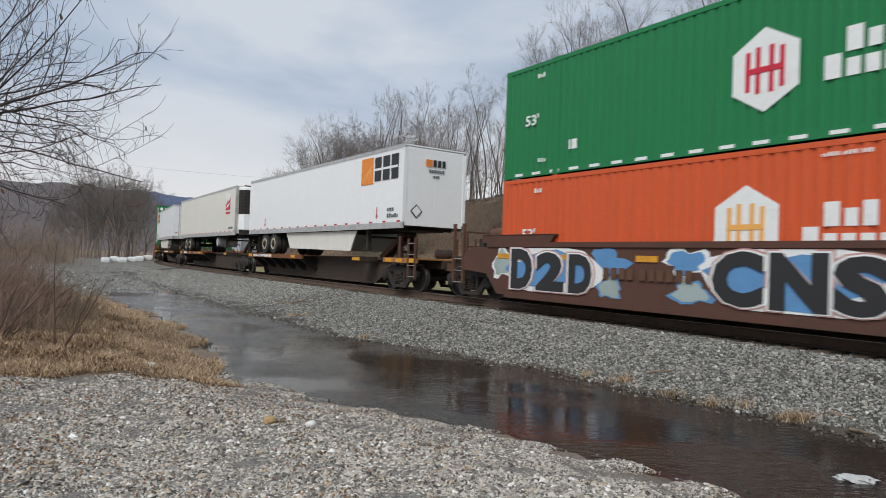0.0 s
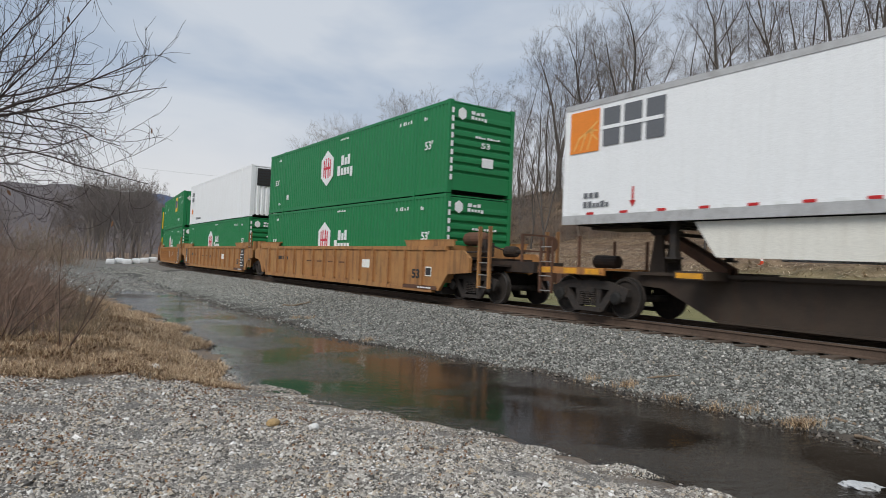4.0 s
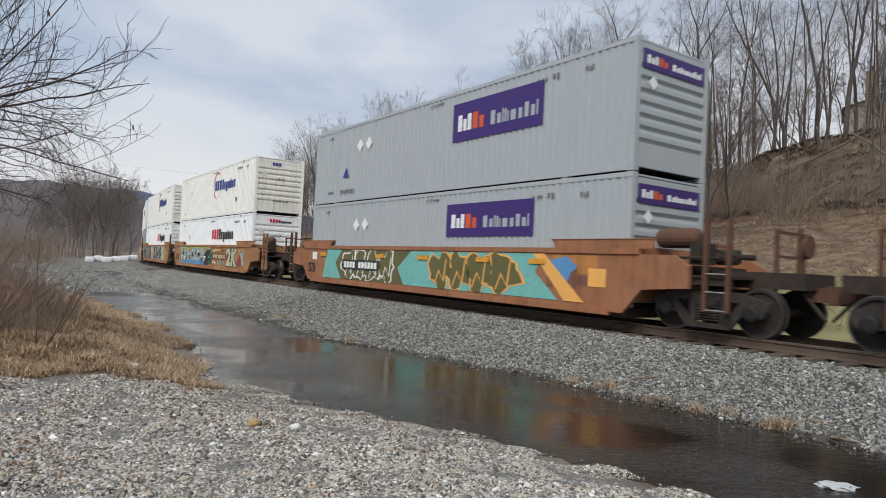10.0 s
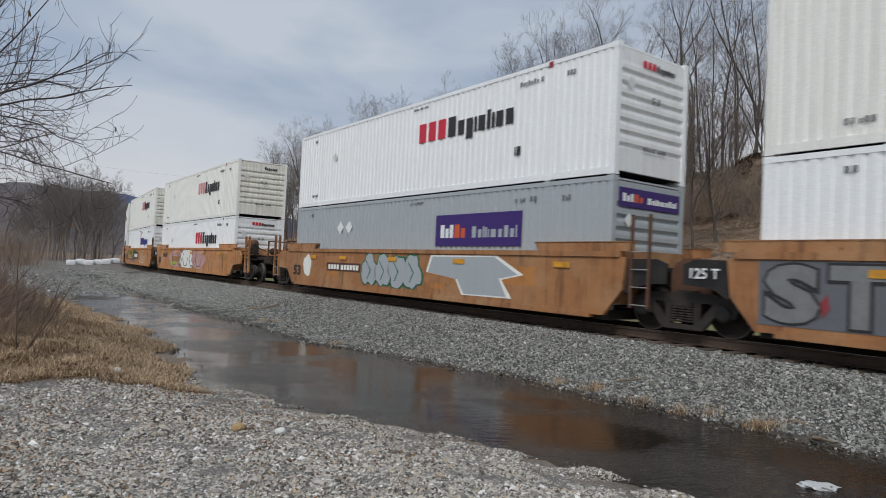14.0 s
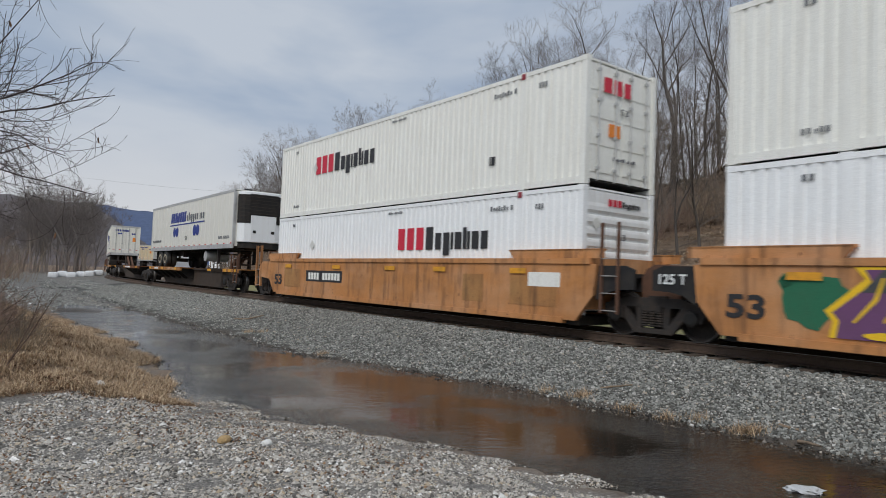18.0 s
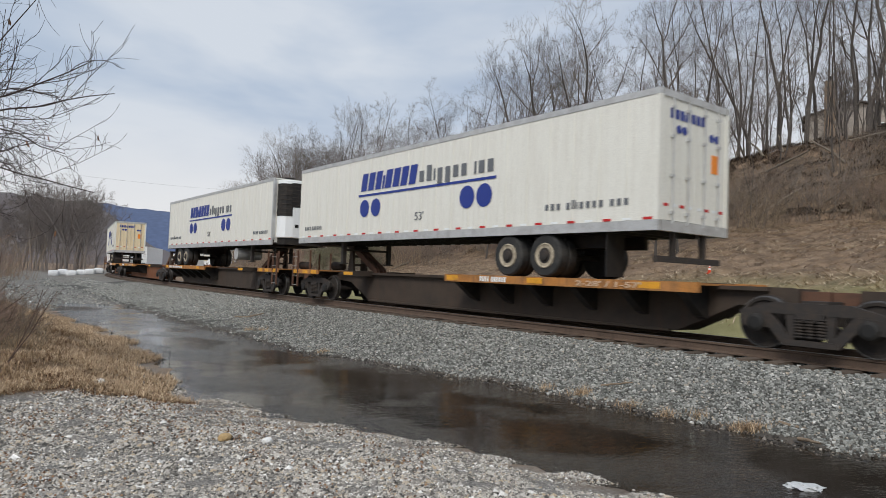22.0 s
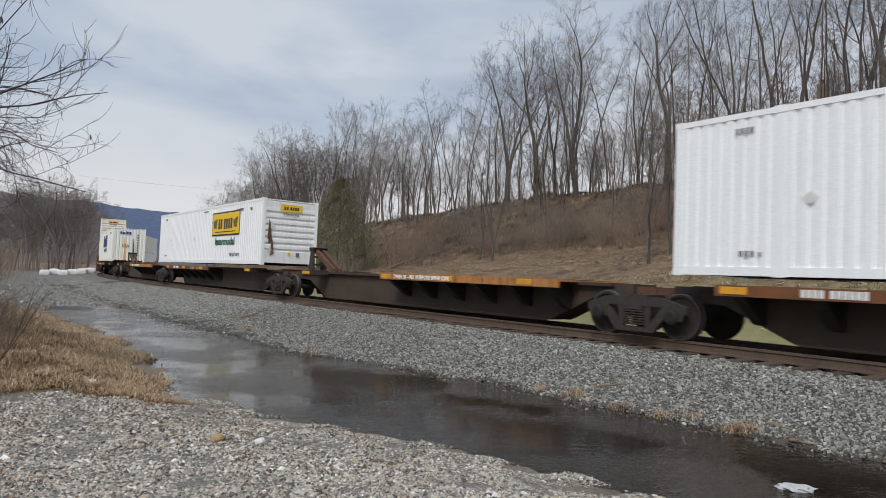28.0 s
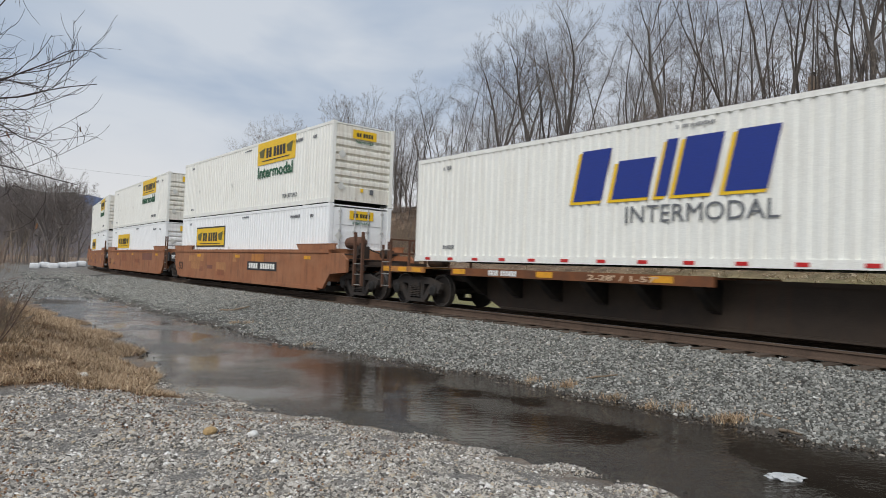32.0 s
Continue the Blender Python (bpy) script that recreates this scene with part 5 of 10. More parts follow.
def spine_unit(label, paint, hitch, hitch_up=True, deck=True, edge=None, first=False, last=False, length=UNIT):
    """One platform of an articulated spine car. hitch: +1 at its front, -1 at its rear."""
    e = new("spine_car")
    tagged(e, label, "spine car", group="spine car platforms of the train")
    edge = edge or paint
    hl = length / 2

    def beam(bm):
        prism(bm, [(-hl + 0.5, 0.78), (-hl + 1.6, 0.72), (-hl + 2.9, 0.12), (hl - 2.9, 0.12), (hl - 1.6, 0.72), (hl - 0.5, 0.78), (hl - 0.5, 1.06), (-hl + 0.5, 1.06)], -0.42, 0.42)

    for sgn in (-1, 1):
        part("top_flange", cached(("top_flange", paint.name, length, sgn), lambda bm: box(bm, -hl + 1.0, hl - 1.0, *sorted((sgn * 0.40, sgn * 0.56)), 1.0, 1.075), paint), paint, e)
        part("bottom_flange", cached(("bottom_flange", paint.name, length, sgn), lambda bm: box(bm, -hl + 3.0, hl - 3.0, *sorted((sgn * 0.40, sgn * 0.50)), 0.10, 0.15), paint), paint, e)
    part("centre_beam", cached(("centre_beam", paint.name, length), beam, paint), paint, e)
    for q in (-1, 1):
        part("joint_casting", cached(("joint_casting", length, q), lambda bm: box(bm, *sorted((q * (hl - 0.55), q * (hl - 0.02))), -0.3, 0.3, 0.80, 1.02), RUST), RUST, e)
    if deck:
        # wheel decks along the end away from the hitch
        x0, x1 = sorted((-hitch * (hl - 1.9), hitch * 0.6))
        for sgn in (-1, 1):
            part("wheel_deck", cached(("wheel_deck", edge.name, hitch, sgn, length), lambda bm: (box(bm, x0, x1, *sorted((sgn * 0.5, sgn * 1.3)), 1.06, 1.10), box(bm, x0, x1, *sorted((sgn * 1.22, sgn * 1.31)), 0.92, 1.115)), edge), edge, e)
            # arms are black: the overhanging deck's shade is put into their colour
            for i in range(6):
                xa = x0 + 0.4 + i * (x1 - x0 - 0.8) / 5
                a = part("deck_arm", cached(("deck_arm", sgn), lambda bm: gusset(bm, 0.10, [(sgn * 0.42, 1.055), (sgn * 0.42, 0.40), (sgn * 0.60, 0.46), (sgn * 1.20, 0.90), (sgn * 1.20, 1.055)]), BLACK), BLACK, e)
                a.location.x = xa
        for q in (x0 + 0.1, x0 + (x1 - x0) * 0.42, x1 - 1.3):
            panel(e, "side", q, q + 0.5, 0.96, 1.09, SAFETY, 1.315, "reflector")
        STENCILS.append(0)
        xm = (x0 + x1) / 2
        if len(STENCILS) % 2:
            fit_words(e, "side", "TWIN 28 - ALL PURPOSE SPINE CAR", xm - 2.9, xm - 0.2, 0.955, 1.075, WHITE_INK, 1.318, bold=0.03)
        else:
            bars(e, "side", x0 + 1.5, 0.955, [0.6] * 4 + [0] + [0.6] * 6, 0.13, WHITE_INK, 1.315, "marking")
            fit_words(e, "side", "2-28' / 1-57'", xm + 0.9, xm + 2.6, 0.955, 1.075, PALE_TAN, 1.318, bold=0.02)
        # short decks at the hitch end
    xs = hitch * (hl - 2.9)
    for sgn in (-1, 1):
        for q, zt in ((xs, 1.12), (-xs, 1.118)):
            o = part("container_pad", cached(("container_pad", sgn, zt), lambda bm: box(bm, -0.35, 0.35, *sorted((sgn * 0.5, sgn * 1.28)), 0.945, zt), SPINE), SPINE, e)
            o.location.x = q
    panel(e, "side", xs - 0.3, xs + 0.3, 0.97, 1.08, SAFETY, 1.285, "reflector")
    hx = hitch * (hl - 1.35)
    if hitch_up:
        bm = bmesh.new()
        top = 2.04
        s = -hitch
        prism(bm, [(hx - 0.24, 1.06), (hx + 0.20, 1.06), (hx + 0.10, top - 0.12), (hx - 0.10, top - 0.12)], -0.30, -0.22)
        prism(bm, [(hx - 0.24, 1.06), (hx + 0.20, 1.06), (hx + 0.10, top - 0.12), (hx - 0.10, top - 0.12)], 0.22, 0.30)
        box(bm, hx - 0.16, hx + 0.14, -0.22, 0.22, 1.30, 1.38)
        box(bm, hx - 0.12, hx + 0.12, -0.22, 0.22, 1.62, 1.70)
        hp = part("hitch_stand", bm, SPINE, e, "dark brown folding trailer hitch")
        bm = bmesh.new()
        xe = hx + s * 1.65
        prism(bm, [(hx, top - 0.2), (hx + s * 0.1, top - 0.05), (xe, 1.20), (xe, 1.06), (xe - s * 0.2, 1.06)], -0.2, -0.08)
        prism(bm, [(hx, top - 0.2), (hx + s * 0.1, top - 0.05), (xe, 1.20), (xe, 1.06), (xe - s * 0.2, 1.06)], 0.08, 0.2)
        part("hitch_strut", bm, RUST, e)
        bm = bmesh.new()
        prism(bm, [(hx - 0.26, top - 0.05), (hx - 0.16, top - 0.14), (hx + 0.16, top - 0.14), (hx + 0.22, top - 0.03), (hx + 0.16, top), (hx - 0.18, top)], -0.30, 0.30)
        part("hitch_plate", bm, BLACK, e)
    for sx, open_end in ((1, first), (-1, last)):
        if open_end:
            bm = bmesh.new()
            a = hl
            box(bm, *sorted((sx * (a - 0.6), sx * (a + 1.5))), -0.3, 0.3, 0.78, 1.06)
            part("draft_sill", bm, paint, e)
            bm = bmesh.new()
            box(bm, *sorted((sx * (a + 1.4), sx * (a + 1.9))), -0.11, 0.11, 0.72, 0.98)
            box(bm, *sorted((sx * (a + 1.85), sx * (a + 2.05))), -0.17, 0.17, 0.68, 1.02)
            part("coupler", bm, RUST, e)
            bm = bmesh.new()
            box(bm, *sorted((sx * (a - 0.7), sx * (a + 1.5))), -1.3, 1.3, 1.065, 1.11)
            box(bm, *sorted((sx * (a - 0.7), sx * (a + 1.5))), -1.32, -1.26, 0.95, 1.115)
            part("end_deck", bm, DECK_EDGE, e, "weathered orange-brown end deck")
            for q in (-0.55, 0.15, 0.95):
                panel(e, "side", *sorted((sx * (a + q), sx * (a + q + 0.42))), 0.965, 1.09, SAFETY, 1.322, "reflector")
            o = part("air_reservoir", cached(("spine_reservoir",), lambda bm: lathe(bm, [(0.08, -0.42), (0.16, -0.36), (0.17, 0.36), (0.08, 0.42)], sides=14), GRIMY_END), GRIMY_END, e)
            o.location, o.rotation_euler = (sx * (a + 0.7), 0.3, 1.29), (0, 0, radians(90))
            for q in (0.2, 1.3):
                for y in (-1.2, 1.2):
                    o = part("handrail_post", cached(("spine_rail_post",), lambda bm: box(bm, -0.025, 0.025, -0.03, 0.03, 0, 0.75), RUST), RUST, e)
                    o.location = (sx * (a + q), y, 1.10)
            ladder(e, sx * (a + 1.2) - 0.2, 0.45, 1.75, RUST, -1.33)
    return e


# ---- trailers ----
TZ0, TZ1 = 2.12, 4.98


def upright(bm, plan, z0, z1):
    """A plan outline raised between two heights."""
    lo = [bm.verts.new((x, y, z0)) for x, y in plan]
    hi = [bm.verts.new((x, y, z1)) for x, y in plan]
    n = len(plan)
    bm.faces.new(lo[::-1])
    bm.faces.new(hi)
    for i in range(n):
        bm.faces.new((lo[i], lo[(i + 1) % n], hi[(i + 1) % n], hi[i]))
    bmesh.ops.recalc_face_normals(bm, faces=bm.faces[:])


def road_wheel(bm):
    lathe(bm, [(0.28, -0.13), (0.46, -0.14), (0.50, -0.10), (0.505, 0.10), (0.46, 0.14), (0.28, 0.13)], sides=24)


def road_rim(bm):
    lathe(bm, [(0.30, -0.125), (0.285, -0.158), (0.265, -0.158), (0.25, -0.140), (0.10, -0.138), (0.0001, -0.138)], sides=20)


def trailer(label, skin, nose=1, reefer=False, skirt=False, posts=0, old=False, door_skin=None, emblem=False):
    """A 53 ft road trailer on a spine car; nose: +1 when its front points the way the train goes."""
    e = new("trailer")
    tagged(e, label, "trailer", group="road trailers on the train")
    k = skin.name
    w = 1.295
    rail = ALU

    n = posts or 13
    for i in range(n):
        a, c = -HALF + 0.06 + (CL - 0.12) * i / n, -HALF + 0.06 + (CL - 0.12) * (i + 1) / n
        part("wall_panel", cached(("wall_panel", k, n, i), lambda bm: box(bm, a + 0.002, c - 0.002, -w + 0.008, -w + 0.05, TZ0 + 0.2, TZ1 - 0.12), skin), skin, e)
    part("far_wall", cached(("far_wall", k), lambda bm: box(bm, -HALF + 0.06, HALF - 0.06, w - 0.05, w - 0.008, TZ0 + 0.2, TZ1 - 0.12), skin), skin, e)
    for i in range(posts - 1 if posts else 0):
        rb = part("side_rib", cached(("side_rib", k), lambda bm: box(bm, -0.03, 0.03, -w - 0.004, -w + 0.01, TZ0 + 0.22, TZ1 - 0.14), skin), skin, e)
        rb.location.x = -HALF + 0.06 + (CL - 0.12) * (i + 1) / posts
    part("roof", cached(("trailer_roof", k), lambda bm: box(bm, -HALF + 0.02, HALF - 0.02, -w + 0.02, w - 0.02, TZ1 - 0.05, TZ1 - 0.005), skin), skin, e)
    part("floor", cached(("trailer_floor",), lambda bm: box(bm, -HALF + 0.05, HALF - 0.05, -w + 0.06, w - 0.06, TZ0 + 0.08, TZ0 + 0.2), BLACK), BLACK, e)
    for i in range(31):
        o = part("cross_member", cached(("cross_member",), lambda bm: box(bm, -0.03, 0.03, -w + 0.1, w - 0.1, TZ0 - 0.02, TZ0 + 0.08), BLACK), BLACK, e)
        o.location.x = -HALF + 0.43 + i * 0.5
    for sgn in (-1, 1):
        part("top_rail", cached(("trailer_top", sgn), lambda bm: box(bm, -HALF, HALF, *sorted((sgn * (w - 0.06), sgn * (w + 0.006))), TZ1 - 0.13, TZ1), rail), rail, e)
        part("bottom_rail", cached(("trailer_bottom", sgn), lambda bm: box(bm, -HALF, HALF, *sorted((sgn * (w - 0.06), sgn * (w + 0.008))), TZ0, TZ0 + 0.21), rail), rail, e)
        for sx in (-1, 1):
            part("corner_post", cached(("trailer_corner", k if not reefer else "alu", sx, sgn), lambda bm: box(bm, *sorted((sx * (HALF - 0.12), sx * HALF)), *sorted((sgn * (w - 0.12), sgn * (w + 0.002))), TZ0 + 0.21, TZ1 - 0.13), skin if not reefer else rail), skin, e)
    for i in range(32):
        panel(e, "side", -HALF + 0.3 + i * 0.5, -HALF + 0.52 + i * 0.5, TZ0 + 0.215, TZ0 + 0.27, RED if i % 2 else WHITE_INK, w + 0.004, "reflective_strip")
    # front end wall
    fx = nose * (HALF - 0.02)
    part("nose_wall", cached(("nose_wall", k, nose), lambda bm: box(bm, *sorted((nose * (HALF - 0.07), fx)), -w + 0.11, w - 0.11, TZ0 + 0.1, TZ1 - 0.08), skin), skin, e)
    # doors
    rx = -nose * (HALF - 0.02)
    for sgn in (-1, 1):
        d = part("door", cached(("trailer_door", (door_skin or skin).name, nose, sgn), lambda bm: box(bm, *sorted((-nose * (HALF - 0.07), rx)), *sorted((sgn * 0.008, sgn * (w - 0.11))), TZ0 + 0.22, TZ1 - 0.15), door_skin or skin), door_skin or skin, e)
        for q in (0.3, 0.85):
            part("lock_rod", cached(("trailer_rod", nose, sgn, q), lambda bm: (tube(bm, (-nose * (HALF + 0.015), sgn * q, TZ0 + 0.15), (-nose * (HALF + 0.015), sgn * q, TZ1 - 0.1), 0.018, sides=6), [box(bm, *sorted((-nose * (HALF - 0.025), -nose * (HALF + 0.035))), sgn * q - 0.05, sgn * q + 0.05, TZ0 + zz, TZ0 + zz + 0.06) for zz in (0.35, 1.1, 1.9, 2.5)]), ALU), ALU, d)
        for i in range(4):
            a = sgn * (0.1 + i * 0.28)
            bm = bmesh.new()
            box(bm, *sorted((rx, rx - nose * 0.006)), min(a, a + sgn * 0.16), max(a, a + sgn * 0.16), TZ0 + 0.5, TZ0 + 0.56)
            part("reflective_strip", bm, RED if i % 2 else WHITE_INK, d)
    part("door_header", cached(("door_header", nose), lambda bm: box(bm, *sorted((-nose * (HALF - 0.1), -nose * (HALF + 0.004))), -w + 0.1, w - 0.1, TZ1 - 0.15, TZ1 - 0.005), ALU), ALU, e)
    part("door_sill", cached(("door_sill", nose), lambda bm: box(bm, *sorted((-nose * (HALF - 0.1), -nose * (HALF + 0.004))), -w + 0.1, w - 0.1, TZ0 + 0.0, TZ0 + 0.21), ALU), ALU, e)
    part("underride_guard", cached(("underride_guard", nose), lambda bm: (box(bm, *sorted((-nose * (HALF - 0.2), -nose * (HALF - 0.08))), -1.15, 1.15, TZ0 - 0.62, TZ0 - 0.5), [box(bm, *sorted((-nose * (HALF - 0.2), -nose * (HALF - 0.1))), q - 0.06, q + 0.06, TZ0 - 0.5, TZ0 + 0.02) for q in (-0.55, 0.55)]), TRUCK_STEEL), TRUCK_STEEL, e)
    # wheels
    for x in (3.05, 4.30) if nose < 0 and posts else (2.45, 3.70):
        ax = -nose * (HALF - x)
        ax_part = part("axle", cached(("road_axle",), lambda bm: tube(bm, (0, -1.0, 0), (0, 1.0, 0), 0.07, sides=8), BLACK), BLACK, e)
        ax_part.location = (ax, 0, 1.62)
        for sgn in (-1, 1):
            for q in (1.12, 0.80):
                t = part("tyre", cached(("tyre",), road_wheel, RUBBER), RUBBER, e)
                t.location = (ax, sgn * q, 1.62)
                if q > 1 and sgn < 0:
                    rm = part("rim", cached(("rim",), road_rim, RIM), RIM, t)
                    part("hub", cached(("hub",), lambda bm: lathe(bm, [(0.19, -0.132), (0.185, -0.142), (0.12, -0.146), (0.11, -0.19), (0.05, -0.20)], sides=16), TRUCK_STEEL), TRUCK_STEEL, t)
    part("suspension", cached(("suspension", nose), lambda bm: (box(bm, *sorted((-nose * (HALF - 1.5), -nose * (HALF - 5.2))), -0.55, -0.42, TZ0 - 0.3, TZ0), box(bm, *sorted((-nose * (HALF - 1.5), -nose * (HALF - 5.2))), 0.42, 0.55, TZ0 - 0.3, TZ0), box(bm, *sorted((-nose * (HALF - 1.3), -nose * (HALF - 1.33))), -1.2, -0.6, TZ0 - 0.95, TZ0)), BLACK), BLACK, e)
    # landing gear and kingpin plate
    lg = nose * (HALF - 3.0)
    part("landing_gear", cached(("landing_gear", nose), lambda bm: ([box(bm, lg - 0.07, lg + 0.07, q - 0.07, q + 0.07, TZ0 - 0.72, TZ0 + 0.02) for q in (-0.95, 0.95)], [box(bm, lg - 0.14, lg + 0.14, q - 0.12, q + 0.12, TZ0 - 0.76, TZ0 - 0.72) for q in (-0.95, 0.95)], tube(bm, (lg, -0.95, TZ0 - 0.25), (lg, 0.95, TZ0 - 0.25), 0.04)), TRUCK_STEEL), TRUCK_STEEL, e)
    if nose < 0 and posts:
        bm = bmesh.new()
        box(bm, HALF - 0.02, HALF - 0.012, 0.62, 0.92, TZ0 + 1.35, TZ0 + 1.75)
        part("door_decal", bm, ORANGE_INK, e, "orange warning decal")
    part("kingpin_plate", cached(("kingpin_plate", nose), lambda bm: box(bm, *sorted((nose * (HALF - 0.3), nose * (HALF - 1.8))), -0.6, 0.6, TZ0 - 0.07, TZ0), BLACK), BLACK, e)
    if skirt:
        x0, x1 = sorted((-nose * (HALF - 5.2), nose * (HALF - 3.6)))
        o = [(x0, TZ0 - 0.02), (x0 + 0.5, TZ0 - 0.72), (x1 - 0.5, TZ0 - 0.80), (x1, TZ0 - 0.02)]
        bm = bmesh.new()
        prism(bm, o, -1.16, -1.13)
        part("side_skirt", bm, VAN_OLD, e, "off-white aerodynamic side skirt")
        bm = bmesh.new()
        prism(bm, o, 1.13, 1.16)
        part("side_skirt", bm, skin, e)
    if reefer:
        r = nose * HALF
        bm = bmesh.new()
        plan = [(0, -1.12), (0.30, -1.10), (0.46, -0.92), (0.54, -0.60), (0.54, 0.60), (0.46, 0.92), (0.30, 1.10), (0, 1.12)]
        upright(bm, [(r + nose * a, c) for a, c in plan], TZ0 + 0.30, TZ1 - 0.10)
        u = part("cooling_unit", bm, WHITE, e, "white rounded cooling unit with black grilles", 0.03)
        for sgn in (-1, 1):
            bm = bmesh.new()
            upright(bm, [(r + nose * a, sgn * c) for a, c in ((0.02, 1.13), (0.31, 1.112), (0.47, 0.93), (0.545, 0.66), (0.5, 0.6), (0.02, 0.9))], TZ0 + 1.22, TZ1 - 0.26)
            part("grille", bm, BLACK, u)
            for i in range(7):
                bm = bmesh.new()
                z = TZ0 + 1.34 + i * 0.19
                upright(bm, [(r + nose * a, sgn * c) for a, c in ((0.03, 1.145), (0.32, 1.125), (0.48, 0.945), (0.555, 0.68), (0.5, 0.6), (0.03, 0.9))], z, z + 0.035)
                part("louvre", bm, TRUCK_STEEL, u)
        bm = bmesh.new()
        upright(bm, [(r + nose * a, c) for a, c in ((0.0, -1.06), (0.40, -0.9), (0.5, -0.5), (0.5, 0.5), (0.40, 0.9), (0.0, 1.06))], TZ0 + 0.02, TZ0 + 0.30)
        part("lower_housing", bm, BLACK, u)
        if emblem:
            bm = bmesh.new()
            box(bm, *sorted((r + nose * 0.54, r + nose * 0.548)), -0.36, 0.30, TZ0 + 1.5, TZ0 + 2.25)
            part("emblem", bm, RED_INK, u)
            bm = bmesh.new()
            prism(bm, [(r + nose * 0.549, TZ0 + 1.55), (r + nose * 0.556, TZ0 + 1.55), (r + nose * 0.556, TZ0 + 1.85), (r + nose * 0.549, TZ0 + 1.85)], -0.3, 0.1)
            part("emblem", bm, WHITE_INK, u)
        else:
            bm = bmesh.new()
            box(bm, *sorted((r + nose * 0.53, r + nose * 0.548)), -0.72, 0.72, TZ1 - 1.25, TZ1 - 0.22)
            part("front_grille", bm, BLACK, u)
            for i in range(6):
                bm = bmesh.new()
                box(bm, *sorted((r + nose * 0.548, r + nose * 0.56)), -0.68, 0.68, TZ1 - 1.17 + i * 0.16, TZ1 - 1.14 + i * 0.16)
                part("louvre", bm, TRUCK_STEEL, u)
        for q in (-0.8, 0.8):
            bm = bmesh.new()
            tube(bm, (r - nose * 0.05, q, TZ1 + 0.03), (r + nose * 0.5, q * 0.8, TZ1 - 0.04), 0.035, sides=6)
            part("coolant_pipe", bm, BLACK, u)
        for q in (-0.75, 0.55):
            bm = bmesh.new()
            box(bm, *sorted((r + nose * 0.535, r + nose * 0.552)), q * 0.7, q * 0.7 + 0.16, TZ0 + 0.75, TZ0 + 0.88)
            part("latch", bm, BLACK, u)
        bm = bmesh.new()
        lathe(bm, [(0.05, -0.62), (0.28, -0.6), (0.28, 0.6), (0.05, 0.62)], sides=20)
        f = part("fuel_tank", bm, ALU, e, "aluminium fuel tank")
        f.rotation_euler = (0, 0, 0)
        f.location = (nose * (HALF - 4.6), -0.55, TZ0 - 0.36)
    return e


SOFF = 1.295 + 0.004


def deco_drt(e, nose):
    u, z = (4.98, 3.76) if nose > 0 else (-7.88, 3.80)
    panel(e, "side", u, u + 0.92, z, z + 0.98, ORANGE_INK, SOFF)
    for k in range(3):
        q = 0.22 * k
        stroke(e, [(u + 0.12 + q, z + 0.05), (u + 0.30 + q, z + 0.35 + q * 0.4), (u + 0.6, z + 0.5), (u + 0.88, z + 0.25 + q)], 0.06, PALE_ORANGE, SOFF + 0.006)
    row_of_bars(e, "side", u + 0.98, u + 2.8, z + 0.08, z + 0.94, "CCC", GREY_INK if nose < 0 else BLACK_INK, SOFF, ink=0.8)
    panel(e, "side", u + 1.0, u + 2.7, z + 0.46, z + 0.54, VAN, SOFF + 0.006, "logo_bar")
    for q in (-5.6, 6.25) if nose > 0 else (-5.95, 5.6):
        panel(e, "side", q, q + 0.05, 2.58, 2.90, RED, SOFF, "arrow_mark")
        polygon_mark(e, "side", [(q - 0.06, 2.60), (q + 0.11, 2.60), (q + 0.025, 2.46)], RED, SOFF, "arrow_mark")
    row_of_bars(e, "side", 7.0 if nose > 0 else -7.4, 7.8 if nose > 0 else -6.6, 2.5, 2.64, "CCxxCx", GREY_INK, SOFF, "marking")
    row_of_bars(e, "side", 7.0 if nose > 0 else -7.4, 7.5 if nose > 0 else -6.9, 2.72, 2.84, "CCC", GREY_INK, SOFF, "marking")
    if nose > 0:
        panel(e, "end", -0.42, -0.16, 4.30, 4.54, ORANGE_INK, HALF + 0.003)
        end_bars(e, -0.14, 0.42, 4.30, 4.54, "CCC", BLACK_INK, HALF + 0.003)
        end_bars(e, -0.30, 0.36, 4.10, 4.20, "CCCCCC", GREY_INK, HALF + 0.003)
        end_bars(e, -0.12, 0.16, 3.92, 4.00, "CCC", GREY_INK, HALF + 0.003)
        diamond(e, -0.75, 2.72, 0.24, BLACK_INK, HALF, "end")
        diamond(e, -0.75, 2.72, 0.19, VAN, HALF + 0.007, "end")
    else:
        panel(e, "end", 0.08, 0.34, 4.34, 4.56, ORANGE_INK, HALF - 0.014)
        end_bars(e, 0.37, 0.95, 4.34, 4.56, "CCC", BLACK_INK, HALF - 0.014)
        end_bars(e, 0.12, 0.90, 4.16, 4.25, "CCCCCC", GREY_INK, HALF - 0.014)


